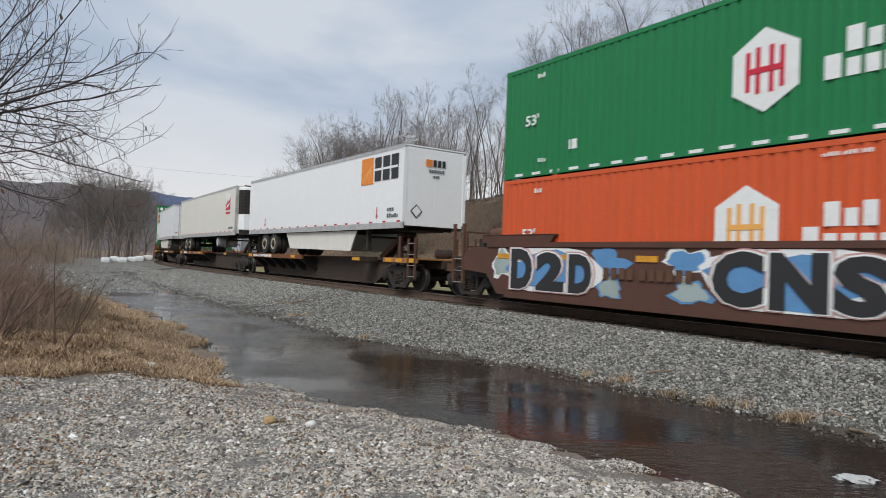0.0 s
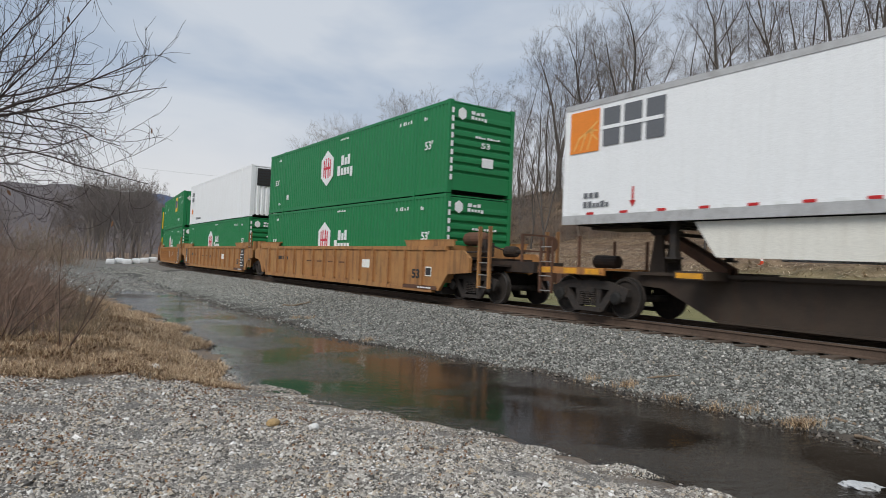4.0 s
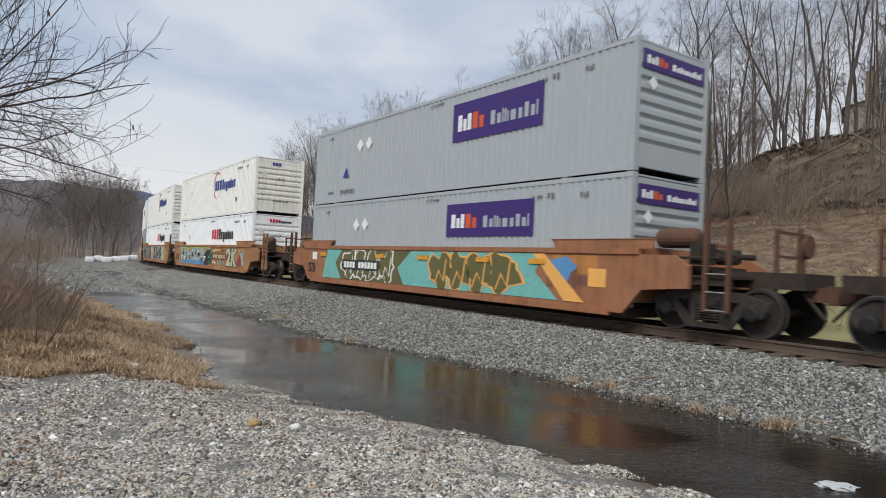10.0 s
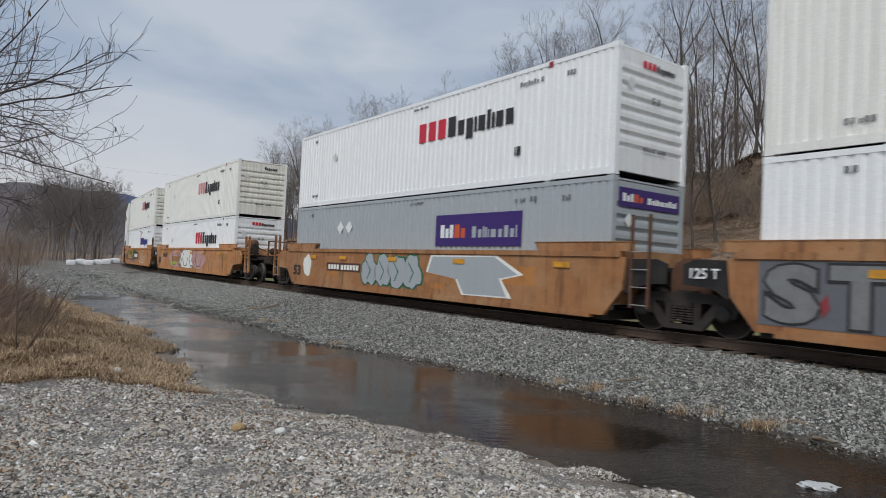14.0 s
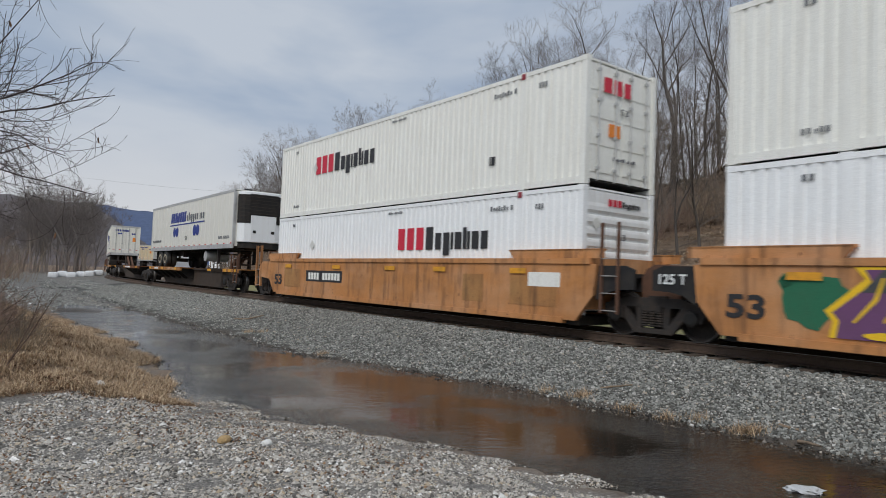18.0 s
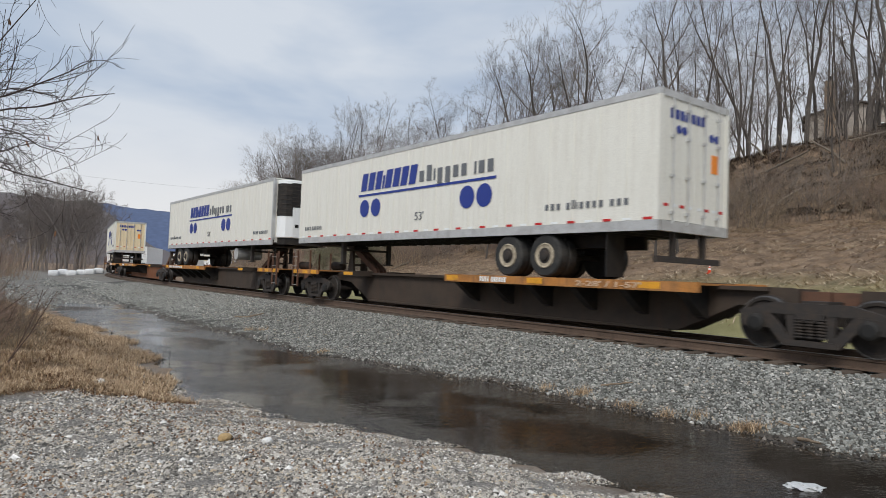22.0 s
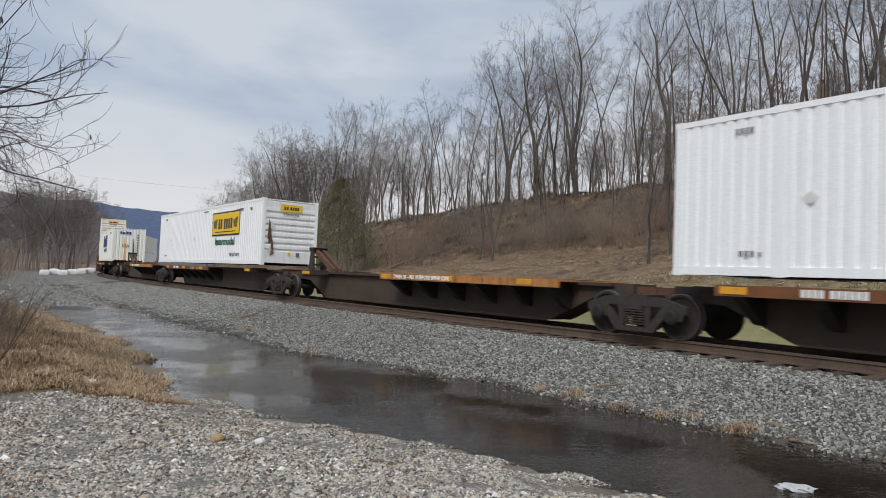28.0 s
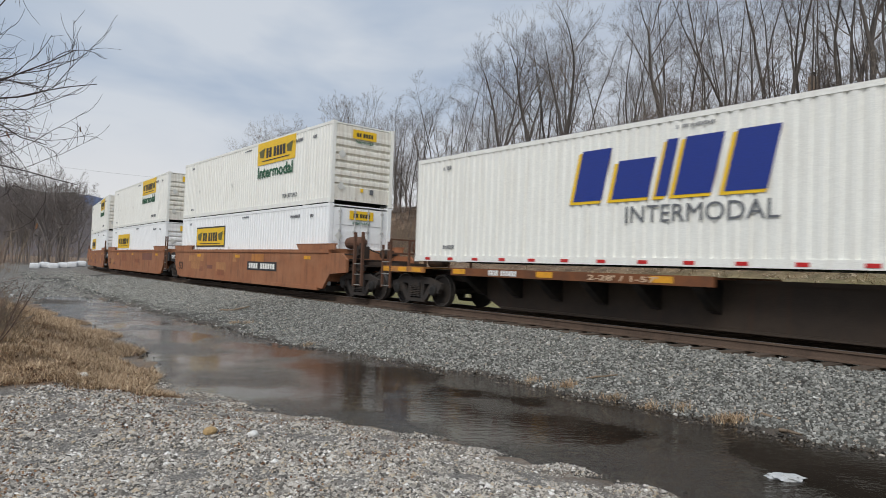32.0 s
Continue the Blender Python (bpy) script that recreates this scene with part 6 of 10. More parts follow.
def deco_alliance(e, x0=-3.65, zd=0.0, nose=1, discs=(0.42, 1.12, 5.75, 6.45)):
    """Blue slanting mark, grey mark, underline and pairs of blue discs."""
    row_of_bars(e, "side", x0 + 0.1, x0 + 3.35, 3.78 + zd, 4.36 + zd, "CCCiCCCC", BLUE_INK, SOFF, slant=0.2, ink=0.8)
    row_of_bars(e, "side", x0 + 3.45, x0 + 6.85, 3.80 + zd, 4.26 + zd, "xnippxx ixx", GREY_INK, SOFF, ink=0.62)
    panel(e, "side", x0, x0 + 6.9, 3.60 + zd, 3.67 + zd, BLUE_INK, SOFF, "underline")
    for q, r in zip(discs, (0.29, 0.29, 0.31, 0.31)):
        polygon_mark(e, "side", ring(x0 + q, 3.2 + zd, r), BLUE_INK, SOFF, "blue_disc")
    fit_words(e, "side", "53'", x0 + 3.35, x0 + 3.78, 2.68, 2.93, GREY_INK, SOFF)
    a, c = (5.0, 7.4) if nose < 0 else (-7.6, -5.4)
    row_of_bars(e, "side", a, c, 2.66, 2.86, "xxx xllixxxx xxx", GREY_INK, SOFF, "lettering", ink=0.55)
    a, c = (5.9, 7.6) if nose > 0 else (-7.6, -6.2)
    row_of_bars(e, "side", a, c, 2.60, 2.74, "CCCC CCCCCC", GREY_INK, SOFF, "marking", ink=0.55)
    if nose < 0:
        end_bars(e, -0.95, 0.35, 4.42, 4.62, "CCCiCCCC", BLUE_INK, HALF - 0.014)
        for q, r in ((-0.62, 0.09), (-0.42, 0.09), (0.6, 0.09), (0.8, 0.09)):
            polygon_mark(e, "end", ring(q, 4.22, r), BLUE_INK, HALF - 0.014, "blue_disc")
# ---- the train ----
SPEED = 15.6
RUNNERS = []    # thing, distance of its middle along the train, half wheelbase, height


def put(e, u, half, z=0.0):
    RUNNERS.append((e, u, half, z))
    return e


def place(u, half, z, t):
    s = u + SPEED * t
    xa, ya, _ = on_line(s + half)
    xb, yb, _ = on_line(s - half)
    return pose((xa + xb) / 2, (ya + yb) / 2, z, 0, 0, math.degrees(math.atan2(ya - yb, xa - xb)))


Z_LOW, Z_HIGH, Z_SPINE = 0.36, 0.36 + CH + 0.02, 1.27
WELL_HALF = HALF + 1.75


def load(e, nose_u, z):
    return put(e, nose_u - HALF, WELL_HALF, z)


def car(nose_u, paint, label, **kw):
    e = well_car(label, paint, **kw)
    f, r = kw.get("front_joint", False), kw.get("rear_joint", False)
    out = HALF + (1.15 if kw.get("ribbed") else 1.7)
    if not f:
        bogie(e, out)
    bogie(e, -(HALF + 1.66) if r else -out)
    if paint in (BROWN, OCHRE):
        repaint_patches(e, int(-nose_u))
    return put(e, nose_u - HALF, WELL_HALF, 0.0)


SHARE = dict(reach_f=1.62, reach_r=1.62)

CO = 1.452    # outer face of a well car's side
# brown well car with bright spray paint, green over orange
c0 = car(11.3, DARK_BROWN, "dark brown well car covered in bright spray-painted letters")
reflectors(c0, (-8.0, -5.6, -3.4, 0.2, 4.2), 1.18, 0.55, CO + 0.02)
for i, (x, z, rx, rz) in enumerate(((-7.8, 1.05, 0.45, 0.42), (-4.2, 1.15, 0.55, 0.35), (-4.1, 0.6, 0.35, 0.28), (-2.2, 1.2, 0.5, 0.3), (-2.1, 0.62, 0.45, 0.26), (3.6, 0.95, 0.7, 0.5))):
    splash(c0, x, z, rx * 0.95, rz * 0.95, WHITE_INK if i % 3 == 0 else SKY_SPRAY, CO, 40 + i, rough=0.45)
    splash(c0, x, z, rx * 0.8, rz * 0.75, SKY_SPRAY if i % 2 else PALE_SPRAY, CO + 0.006, 40 + i)
splash(c0, -6.0, 0.92, 1.65, 0.62, WHITE_INK, CO + 0.008, 51, rough=0.12)
splash(c0, -0.1, 0.92, 1.75, 0.66, WHITE_INK, CO + 0.008, 52, rough=0.10)
splash(c0, -6.0, 0.90, 1.50, 0.46, SKY_SPRAY, CO + 0.014, 53, rough=0.2)
splash(c0, -0.2, 0.90, 1.45, 0.46, SKY_SPRAY, CO + 0.014, 54, rough=0.2)
for body, x0, x1, z0, z1 in (("D", -7.42, -6.60, 0.42, 1.44), ("2", -6.46, -5.48, 0.42, 1.36), ("D", -5.34, -4.60, 0.42, 1.32), ("C", -1.62, -0.62, 0.42, 1.42), ("N", -0.52, 0.46, 0.42, 1.40), ("S", 0.52, 1.36, 0.42, 1.36)):
    fit_words(c0, "side", body, x0 - 0.09, x1 + 0.09, max(z0 - 0.05, 0.38), z1 + 0.06, PINK, CO + 0.020, "spray_letter", bold=0.05)
    fit_words(c0, "side", body, x0 - 0.05, x1 + 0.05, z0 - 0.02, z1 + 0.03, WHITE_INK, CO + 0.026, "spray_letter", bold=0.05)
    fit_words(c0, "side", body, x0, x1, z0, z1, BLACK_INK, CO + 0.032, "spray_letter", bold=0.06)
row_of_bars(c0, "side", -4.3, -2.0, 0.80, 1.04, "CCCC CCCCCC", RUST, CO + 0.036)
k = load(container("orange corrugated shipping container with white hexagon logo", ORANGE), 11.3, Z_LOW)
deco_hub(k, end=False, u=-1.1, z=1.50, lines=PALE_ORANGE)
k = load(container("green corrugated shipping container with white hexagon logo", GREEN), 11.3, Z_HIGH)
deco_hub(k, u=-0.81, z=1.38, dash=True)

# spine car with three trailers
FIRST = (-10.65, -28.2, -46.75, -64.45)


def spine_set(trucks, specs):
    for i, sp in enumerate(specs):
        a, b = trucks[i], trucks[i + 1]
        first, last = i == 0, i == len(specs) - 1
        e = spine_unit(sp["label"], sp["paint"], sp["hitch"], sp.get("up", True), True, sp.get("edge"), first, last, a - b)
        if first:
            bogie(e, (a - b) / 2)
        bogie(e, -(a - b) / 2)
        put(e, (a + b) / 2, (a - b) / 2, 0.0)


spine_set(FIRST, [
    dict(label="dark brown spine car platform carrying a white trailer", paint=SPINE, hitch=1, edge=SPINE_TAN),
    dict(label="dark brown spine car platform carrying a refrigerated trailer", paint=SPINE, hitch=1, edge=SPINE_TAN),
    dict(label="dark brown spine car platform carrying a white trailer", paint=SPINE, hitch=-1, edge=SPINE_TAN)])
t1 = put(trailer("clean white dry van trailer with an orange square logo", VAN, 1, skirt=True), -10.2 - HALF, 8.8)
deco_drt(t1, 1)
t2 = put(trailer("white refrigerated trailer with a small red emblem", VAN_OLD, 1, reefer=True, emblem=True), -29.05 - HALF, 8.8)
panel(t2, "side", 5.82, 6.92, 3.55, 4.62, WHITE_INK, SOFF, "emblem_panel")
polygon_mark(t2, "side", [(5.86, 3.62), (6.88, 3.62), (6.88, 4.42), (6.50, 4.10), (6.30, 4.30), (6.05, 3.95), (5.86, 4.1)], RED_INK, SOFF + 0.006)
polygon_mark(t2, "side", [(6.0, 3.75), (6.5, 3.85), (6.8, 4.05), (6.35, 3.98)], WHITE_INK, SOFF + 0.012)
row_of_bars(t2, "side", 5.86, 6.88, 3.40, 3.52, "CCCCCxCCCCC", RED_INK, SOFF)
row_of_bars(t2, "side", 6.6, 7.6, 2.5, 2.62, "CCxCCC", GREY_INK, SOFF, "marking")
t3 = put(trailer("clean white dry van trailer with an orange square logo", VAN, -1, skirt=True), -49.0 - HALF, 8.8)
deco_drt(t3, -1)

# faded yellow three-unit well car
a1 = car(-70.25, TAN, "weathered yellow-tan well car with ribbed sides", ribbed=True, rear_joint=True, reach_r=1.62)
b1 = car(-89.75, TAN, "weathered yellow-tan well car with ribbed sides", ribbed=True, front_joint=True, rear_joint=True, **SHARE)
c1 = car(-109.3, TAN, "weathered yellow-tan well car with ribbed sides", ribbed=True, front_joint=True, reach_f=1.62)
for q in (a1, b1, c1):
    fit_words(q, "side", "53", 6.48, 6.95, 0.57, 0.87, BLACK_INK, CO, bold=0.03)
    panel(q, "side", -6.0, -5.5, 0.98, 1.14, BLACK_INK, CO, "number_board")
    row_of_bars(q, "side", -5.4, -4.7, 0.98, 1.12, "CCCCCC", BLACK_INK, CO, "marking")
    if q is a1:
        panel(q, "side", 7.3, 7.65, 0.66, 0.96, CREAM, CO + 0.004, "placard")
        panel(q, "side", 7.33, 7.62, 0.70, 0.92, BLACK_INK, CO + 0.010, "placard")
    else:
        panel(q, "side", 7.08, 8.0, 0.40, 1.44, BLACK_INK, CO + 0.004, "stencil_board")
    for i in range(0 if q is a1 else 5):
        row_of_bars(q, "side", 7.16, 7.9 - 0.2 * (i % 2), 0.50 + i * 0.15, 0.56 + i * 0.15, "xxCxxxCx", WHITE_INK, CO + 0.010, "marking", ink=0.6)
    if q is not a1:
        polygon_mark(q, "side", ring(7.54, 1.3, 0.08), CREAM, CO + 0.010, "round_badge")
    panel(q, "side", 6.0, 8.0, 0.25, 0.37, RUST, CO + 0.035, "red_patch")
    row_of_bars(q, "side", 6.9, 7.7, 0.28, 0.34, "xxxxx", WHITE_INK, CO + 0.041, "marking")
    panel(q, "side", 2.9, 3.5, 0.82, 1.12, CREAM, CO, "pale_patch")
    for i in range(4):
        row_of_bars(q, "side", -2.4 + i * 1.1, -1.9 + i * 1.1, 0.95, 1.02, "xxxxx", RUST, CO, "marking")
for q in (b1,):
    panel(q, "side", -8.0, -7.0, 0.40, 1.44, BLACK_INK, CO + 0.004, "stencil_board")
    fit_words(q, "side", "125T", -7.96, -7.1, 0.50, 0.80, WHITE_INK, CO + 0.010, bold=0.03)
    for i in range(3):
        row_of_bars(q, "side", -7.8, -7.2, 0.90 + i * 0.13, 0.95 + i * 0.13, "xxCxxx", WHITE_INK, CO + 0.010, "marking", ink=0.6)
    panel(q, "side", -8.0, -6.6, 0.25, 0.37, RUST, CO + 0.035, "red_patch")
stroke(c1, [(0.1, 0.75), (0.2, 1.15), (0.45, 0.8), (0.65, 1.2), (0.8, 0.75), (0.2, 0.68)], 0.06, WHITE_INK, CO)
stroke(b1, [(-1.2, 1.25), (-0.6, 0.9), (0.1, 0.9), (0.6, 1.25)], 0.05, BLACK_INK, CO)
for z, hz in ((Z_LOW, 1.51), (Z_HIGH, 1.62)):
    k = load(container("green corrugated container with a white hexagon logo", GREEN), -70.25, z)
    deco_hub(k, u=-1.0, z=hz)
k = load(container("green corrugated container with a white hexagon logo", GREEN), -89.75, Z_LOW)
deco_hub(k, u=-0.93, z=1.55)
k = load(container("smooth white refrigerated container with stained panels", WHITE, front="upright", smooth_side=True), -89.75, Z_HIGH)
fit_words(k, "side", "53 ft", -7.45, -6.75, 2.05, 2.35, GREY_INK, OFF, bold=0.02)
row_of_bars(k, "side", -7.45, -6.75, 1.65, 1.95, "CCC", GREY_INK, OFF)
panel(k, "side", -7.4, -7.0, 0.75, 1.1, ORANGE_INK, OFF, "decal")
fit_words(k, "side", "TOP LIFT ONLY", -5.9, -4.2, 0.30, 0.45, GREY_INK, OFF)
panel(k, "end", -0.95, 0.95, 1.75, 2.72, BLACK_INK, HALF + 0.004, "cooling_grille")
for i in range(6):
    panel(k, "end", -0.9, 0.9, 1.82 + i * 0.15, 1.86 + i * 0.15, TRUCK_STEEL, HALF + 0.012, "louvre")
k = load(container("green corrugated container with a white hexagon logo", GREEN), -109.3, Z_LOW)
deco_hub(k, u=-0.93, z=1.55)
k = load(container("green corrugated container with a yellow square logo", GREEN, front="upright"), -109.3, Z_HIGH)
deco_emp(k, 3.11, 2.02)
diamond(k, -4.0, 1.9, 0.16, PLACARD, OFF)

# brown single well car, green over green
d1 = car(-132.9, BROWN, "reddish brown well car with a dark number board")
fit_words(d1, "side", "53", -7.95, -7.4, 0.50, 0.86, BLACK_INK, CO, bold=0.03)
panel(d1, "side", -4.99, -1.79, 0.69, 1.07, BLACK_INK, CO, "number_board")
row_of_bars(d1, "side", -4.85, -1.95, 0.77, 1.0, "CCCC  CCCCCC", CREAM, CO + 0.006)
panel(d1, "side", 1.92, 4.44, 0.56, 1.17, BLACK_INK, CO, "number_board")
row_of_bars(d1, "side", 2.1, 4.25, 0.68, 1.05, "mmm", CREAM, CO + 0.006, ink=0.9, label="pale block mark on a black board")
reflectors(d1, (-6.6, -3.4, -1.2, 1.4, 2.3, 5.2), 1.26, 0.42)
for x0, z0 in ((-0.6, 0.95), (5.0, 0.8)):
    panel(d1, "side", x0, x0 + 0.9, z0, z0 + 0.3, TAN, CO, "worn_patch")
for z, pz in ((Z_LOW, 1.98), (Z_HIGH, 1.76)):
    k = load(container("green corrugated container with a yellow square logo", GREEN), -132.9, z)
    deco_emp(k, 2.97, pz)
    diamond(k, 4.31, 1.72 if z == Z_LOW else 2.08, 0.25, WHITE_INK, OFF)
    for sy in (-1.2, 1.1):
        panel(k, "end", sy, sy + 0.1, 0.5, 2.4, YELLOW_INK, HALF + 0.008, "yellow_strip")

# grey pair on a brown car with spray paint
e1 = car(-156.2, BROWN, "brown well car covered in olive and teal spray paint")
splash(e1, -2.6, 0.92, 3.6, 0.75, OLIVE, CO, 61, rough=0.08)
polygon_mark(e1, "side", [(-6.6, 0.38), (-5.0, 0.38), (-5.5, 0.95), (-5.0, 1.46), (-6.2, 1.46)], TEAL, CO + 0.002, "spray_patch")
polygon_mark(e1, "side", [(-0.6, 0.38), (0.9, 0.38), (6.2, 0.38), (5.4, 1.0), (5.7, 1.46), (-0.2, 1.46), (-1.0, 0.9)], TEAL, CO + 0.004, "spray_patch")
polygon_mark(e1, "side", [(5.3, 1.46), (5.7, 1.46), (7.0, 0.38), (6.4, 0.38)], PALE_ORANGE, CO + 0.008, "spray_patch")
splash(e1, 6.2, 1.1, 0.5, 0.3, SKY_SPRAY, CO + 0.007, 62)
for i, (x, w) in enumerate(((1.4, 0.55), (2.3, 0.5), (3.2, 0.55), (4.2, 0.6), (-4.4, 0.5), (-3.5, 0.5), (-2.6, 0.5), (-1.7, 0.45))):
    splash(e1, x, 0.92, w + 0.06, 0.55, PALE_ORANGE if i < 4 else CREAM, CO + 0.010, 70 + i, rough=0.4)
    splash(e1, x, 0.92, w - 0.03, 0.49, OLIVE, CO + 0.016, 70 + i, rough=0.4)
    stroke(e1, [(x - 0.25, 0.5), (x - 0.05, 0.9), (x + 0.2, 0.6), (x + 0.3, 1.25)], 0.07, CREAM if i > 3 else PALE_ORANGE, CO + 0.022)
panel(e1, "side", -4.88, -2.21, 0.75, 1.10, BLACK_INK, CO + 0.030, "number_board")
row_of_bars(e1, "side", -4.75, -2.3, 0.81, 1.03, "CCCC  CCCCCC", CREAM, CO + 0.036)
fit_words(e1, "side", "53", -8.0, -7.34, 0.54, 0.92, BLACK_INK, CO + 0.002, bold=0.03)
panel(e1, "side", 7.1, 7.6, 0.75, 1.15, PALE_ORANGE, CO + 0.003, "pale_patch")
panel(e1, "side", -7.6, -7.2, 1.05, 1.35, CREAM, CO + 0.003, "pale_patch")
reflectors(e1, (-6.8, -2.4, 0.2, 3.1, 5.2), 1.2, 0.55, CO + 0.040)
for z, r4 in ((Z_LOW, (1.38, 5.1, 1.54, 2.48)), (Z_HIGH, (1.48, 5.25, 1.38, 2.5))):
    k = load(container("light grey corrugated container with a purple logo panel", GREY), -156.2, z)
    deco_purple(k, *r4)

# three-unit car with white pairs
f1 = car(-179.8, OCHRE, "brown well car with pale blue spray paint", rear_joint=True, reach_r=1.62)
g1 = car(-199.25, OCHRE, "brown well car with grey block spray-painted letters", front_joint=True, rear_joint=True, **SHARE)
h1 = car(-218.7, OCHRE, "rusty brown well car with faded spray paint", front_joint=True, reach_f=1.62)
for q in (f1, g1, h1):
    fit_words(q, "side", "53", -7.9, -7.2, 0.55, 0.95, BLACK_INK, CO, bold=0.03)
polygon_mark(f1, "side", [(-6.6, 0.38), (0.2, 0.38), (1.3, 1.30), (0.6, 1.46), (-6.9, 1.46), (-6.3, 1.0)], PALE_SPRAY, CO, "spray_patch")
polygon_mark(f1, "side", [(-6.5, 0.38), (0.1, 0.38), (0.0, 0.56), (-3.0, 0.62), (-6.4, 0.54)], SKY_SPRAY, CO + 0.006, "spray_patch")
polygon_mark(f1, "side", [(0.35, 0.38), (1.3, 0.5), (1.55, 0.9), (1.2, 1.2), (0.7, 0.95), (0.9, 0.7)], DKGREEN, CO + 0.004, "spray_patch")
polygon_mark(f1, "side", [(-0.35, 0.38), (0.35, 0.38), (0.55, 0.62), (1.35, 0.76), (0.5, 0.82), (1.4, 1.38), (0.2, 1.28), (-0.5, 0.98), (0.1, 0.86), (-0.2, 0.66)], BLACK_INK, CO + 0.010, "spray_patch")
rg = random.Random(31)
for i in range(15):
    x, z = -6.2 + i * 0.41 + rg.uniform(-0.12, 0.12), rg.uniform(0.62, 1.2)
    a, w, h = rg.uniform(0, 6.3), rg.uniform(0.25, 0.5), rg.uniform(0.12, 0.3)
    pts = [(x + w * math.cos(a + q * 0.55) * (0.5 + 0.09 * q), min(1.44, max(0.42, z + h * math.sin(a + q * 0.55) * (0.6 + 0.09 * q)))) for q in range(9)]
    stroke(f1, pts, rg.uniform(0.022, 0.05), BLACK_INK, CO + 0.012)
    if i % 2:
        splash(f1, x + 0.1, z, rg.uniform(0.16, 0.34), rg.uniform(0.05, 0.12), (GREY_INK, SOOT_SPRAY, DKGREEN, SOOT_SPRAY)[i % 4], CO + 0.018, 300 + i, rough=0.25)
    else:
        splash(f1, x + 0.15, z + 0.12, rg.uniform(0.2, 0.4), rg.uniform(0.05, 0.10), WHITE_INK if i % 4 else CREAM_SPRAY, CO + 0.008, 330 + i, rough=0.3)
stroke(f1, [(-6.8, 1.2), (-6.2, 1.42), (-4.6, 1.36), (-3.9, 1.44), (-2.4, 1.38), (-1.0, 1.44), (0.6, 1.40), (1.5, 1.18)], 0.035, LIME, CO + 0.024)
stroke(f1, [(1.55, 1.32), (1.9, 1.22), (2.2, 1.36), (2.6, 1.24)], 0.05, CREAM, CO + 0.004)
stroke(f1, [(2.8, 1.40), (3.1, 1.18), (3.3, 1.34), (3.7, 1.22), (4.1, 1.36)], 0.04, BLACK_INK, CO + 0.004)
stroke(f1, [(1.5, 0.66), (1.7, 0.52), (1.9, 0.66), (2.1, 0.52), (2.3, 0.62)], 0.05, CREAM, CO + 0.004)
stroke(f1, [(2.6, 0.70), (2.65, 0.5), (3.0, 0.55), (3.05, 0.7), (3.4, 0.5), (3.7, 0.7), (4.0, 0.5)], 0.06, TEAL, CO + 0.004)
for body, x0, x1 in (("2", 4.35, 5.25), ("K", 5.3, 6.3)):
    fit_words(f1, "side", body, x0 - 0.05, x1 + 0.05, 0.39, 1.45, BLACK_INK, CO + 0.004, "spray_letter", bold=0.06)
    fit_words(f1, "side", body, x0 + 0.02, x1 - 0.02, 0.44, 1.40, CREAM_SPRAY, CO + 0.010, "spray_letter", bold=0.04)
panel(f1, "side", 1.5, 4.2, 0.76, 1.10, DARK_BROWN, CO, "number_board")
row_of_bars(f1, "side", 1.6, 4.1, 0.82, 1.04, "CCCC CCCCCC", PALE_TAN, CO + 0.008)
# grey letters
polygon_mark(g1, "side", [(-8.0, 0.38), (-2.6, 0.38), (-2.4, 0.9), (-2.9, 1.46), (-8.0, 1.46)], GREY_INK, CO, "spray_patch")
for i, body in enumerate("STRIK"):
    x = -7.9 + i * 1.03
    fit_words(g1, "side", body, x - 0.03, x + 0.95, 0.40, 1.44, BLACK_INK, CO + 0.006, "spray_letter", bold=0.09)
    fit_words(g1, "side", body, x + 0.02, x + 0.90, 0.44, 1.40, SILVER_SPRAY, CO + 0.012, "spray_letter", bold=0.05)
    polygon_mark(g1, "side", [(x + 0.95, 0.55), (x + 1.06, 0.72), (x + 1.02, 0.95), (x + 0.92, 0.8)], RED_SPRAY, CO + 0.018, "spray_mark")
polygon_mark(g1, "side", [(-2.9, 0.75), (-2.5, 1.15), (-2.1, 1.2), (-1.9, 0.85), (-2.2, 0.5), (-2.7, 0.45)], RED_SPRAY, CO + 0.004, "spray_patch")
polygon_mark(g1, "side", [(-1.9, 0.38), (6.3, 0.38), (5.9, 0.9), (6.1, 1.46), (-2.2, 1.46), (-1.8, 0.9)], PALE_SPRAY, CO + 0.001, "spray_patch")
for x, z, c in ((-1.3, 1.0, CREAM_SPRAY), (-0.8, 0.7, PINK), (1.3, 0.9, MINT_SPRAY), (2.9, 0.8, MINT_SPRAY), (5.0, 1.1, CREAM_SPRAY), (5.4, 0.7, CREAM_SPRAY), (0.0, 0.6, MINT_SPRAY)):
    splash(g1, x, z, 0.62, 0.36, c, CO + 0.004, int(x * 7) + 130, rough=0.35)
for body, x0, x1 in (("K", 0.05, 1.25), ("I", 1.40, 1.80), ("N", 1.95, 3.10), ("G", 3.30, 4.75)):
    fit_words(g1, "side", body, x0 - 0.04, x1 + 0.05, 0.40, 1.44, CREAM_SPRAY, CO + 0.010, "spray_letter", bold=0.07)
    fit_words(g1, "side", body, x0 + 0.02, x1, 0.44, 1.40, SOOT_SPRAY, CO + 0.016, "spray_letter", bold=0.07)
for x, z in ((0.35, 0.85), (1.5, 0.95), (2.4, 1.15), (3.45, 1.15), (4.4, 0.6), (4.65, 1.05), (3.2, 0.5)):
    splash(g1, x, z, 0.20, 0.09, PINK, CO + 0.022, int(x * 9) + 160, rough=0.3)
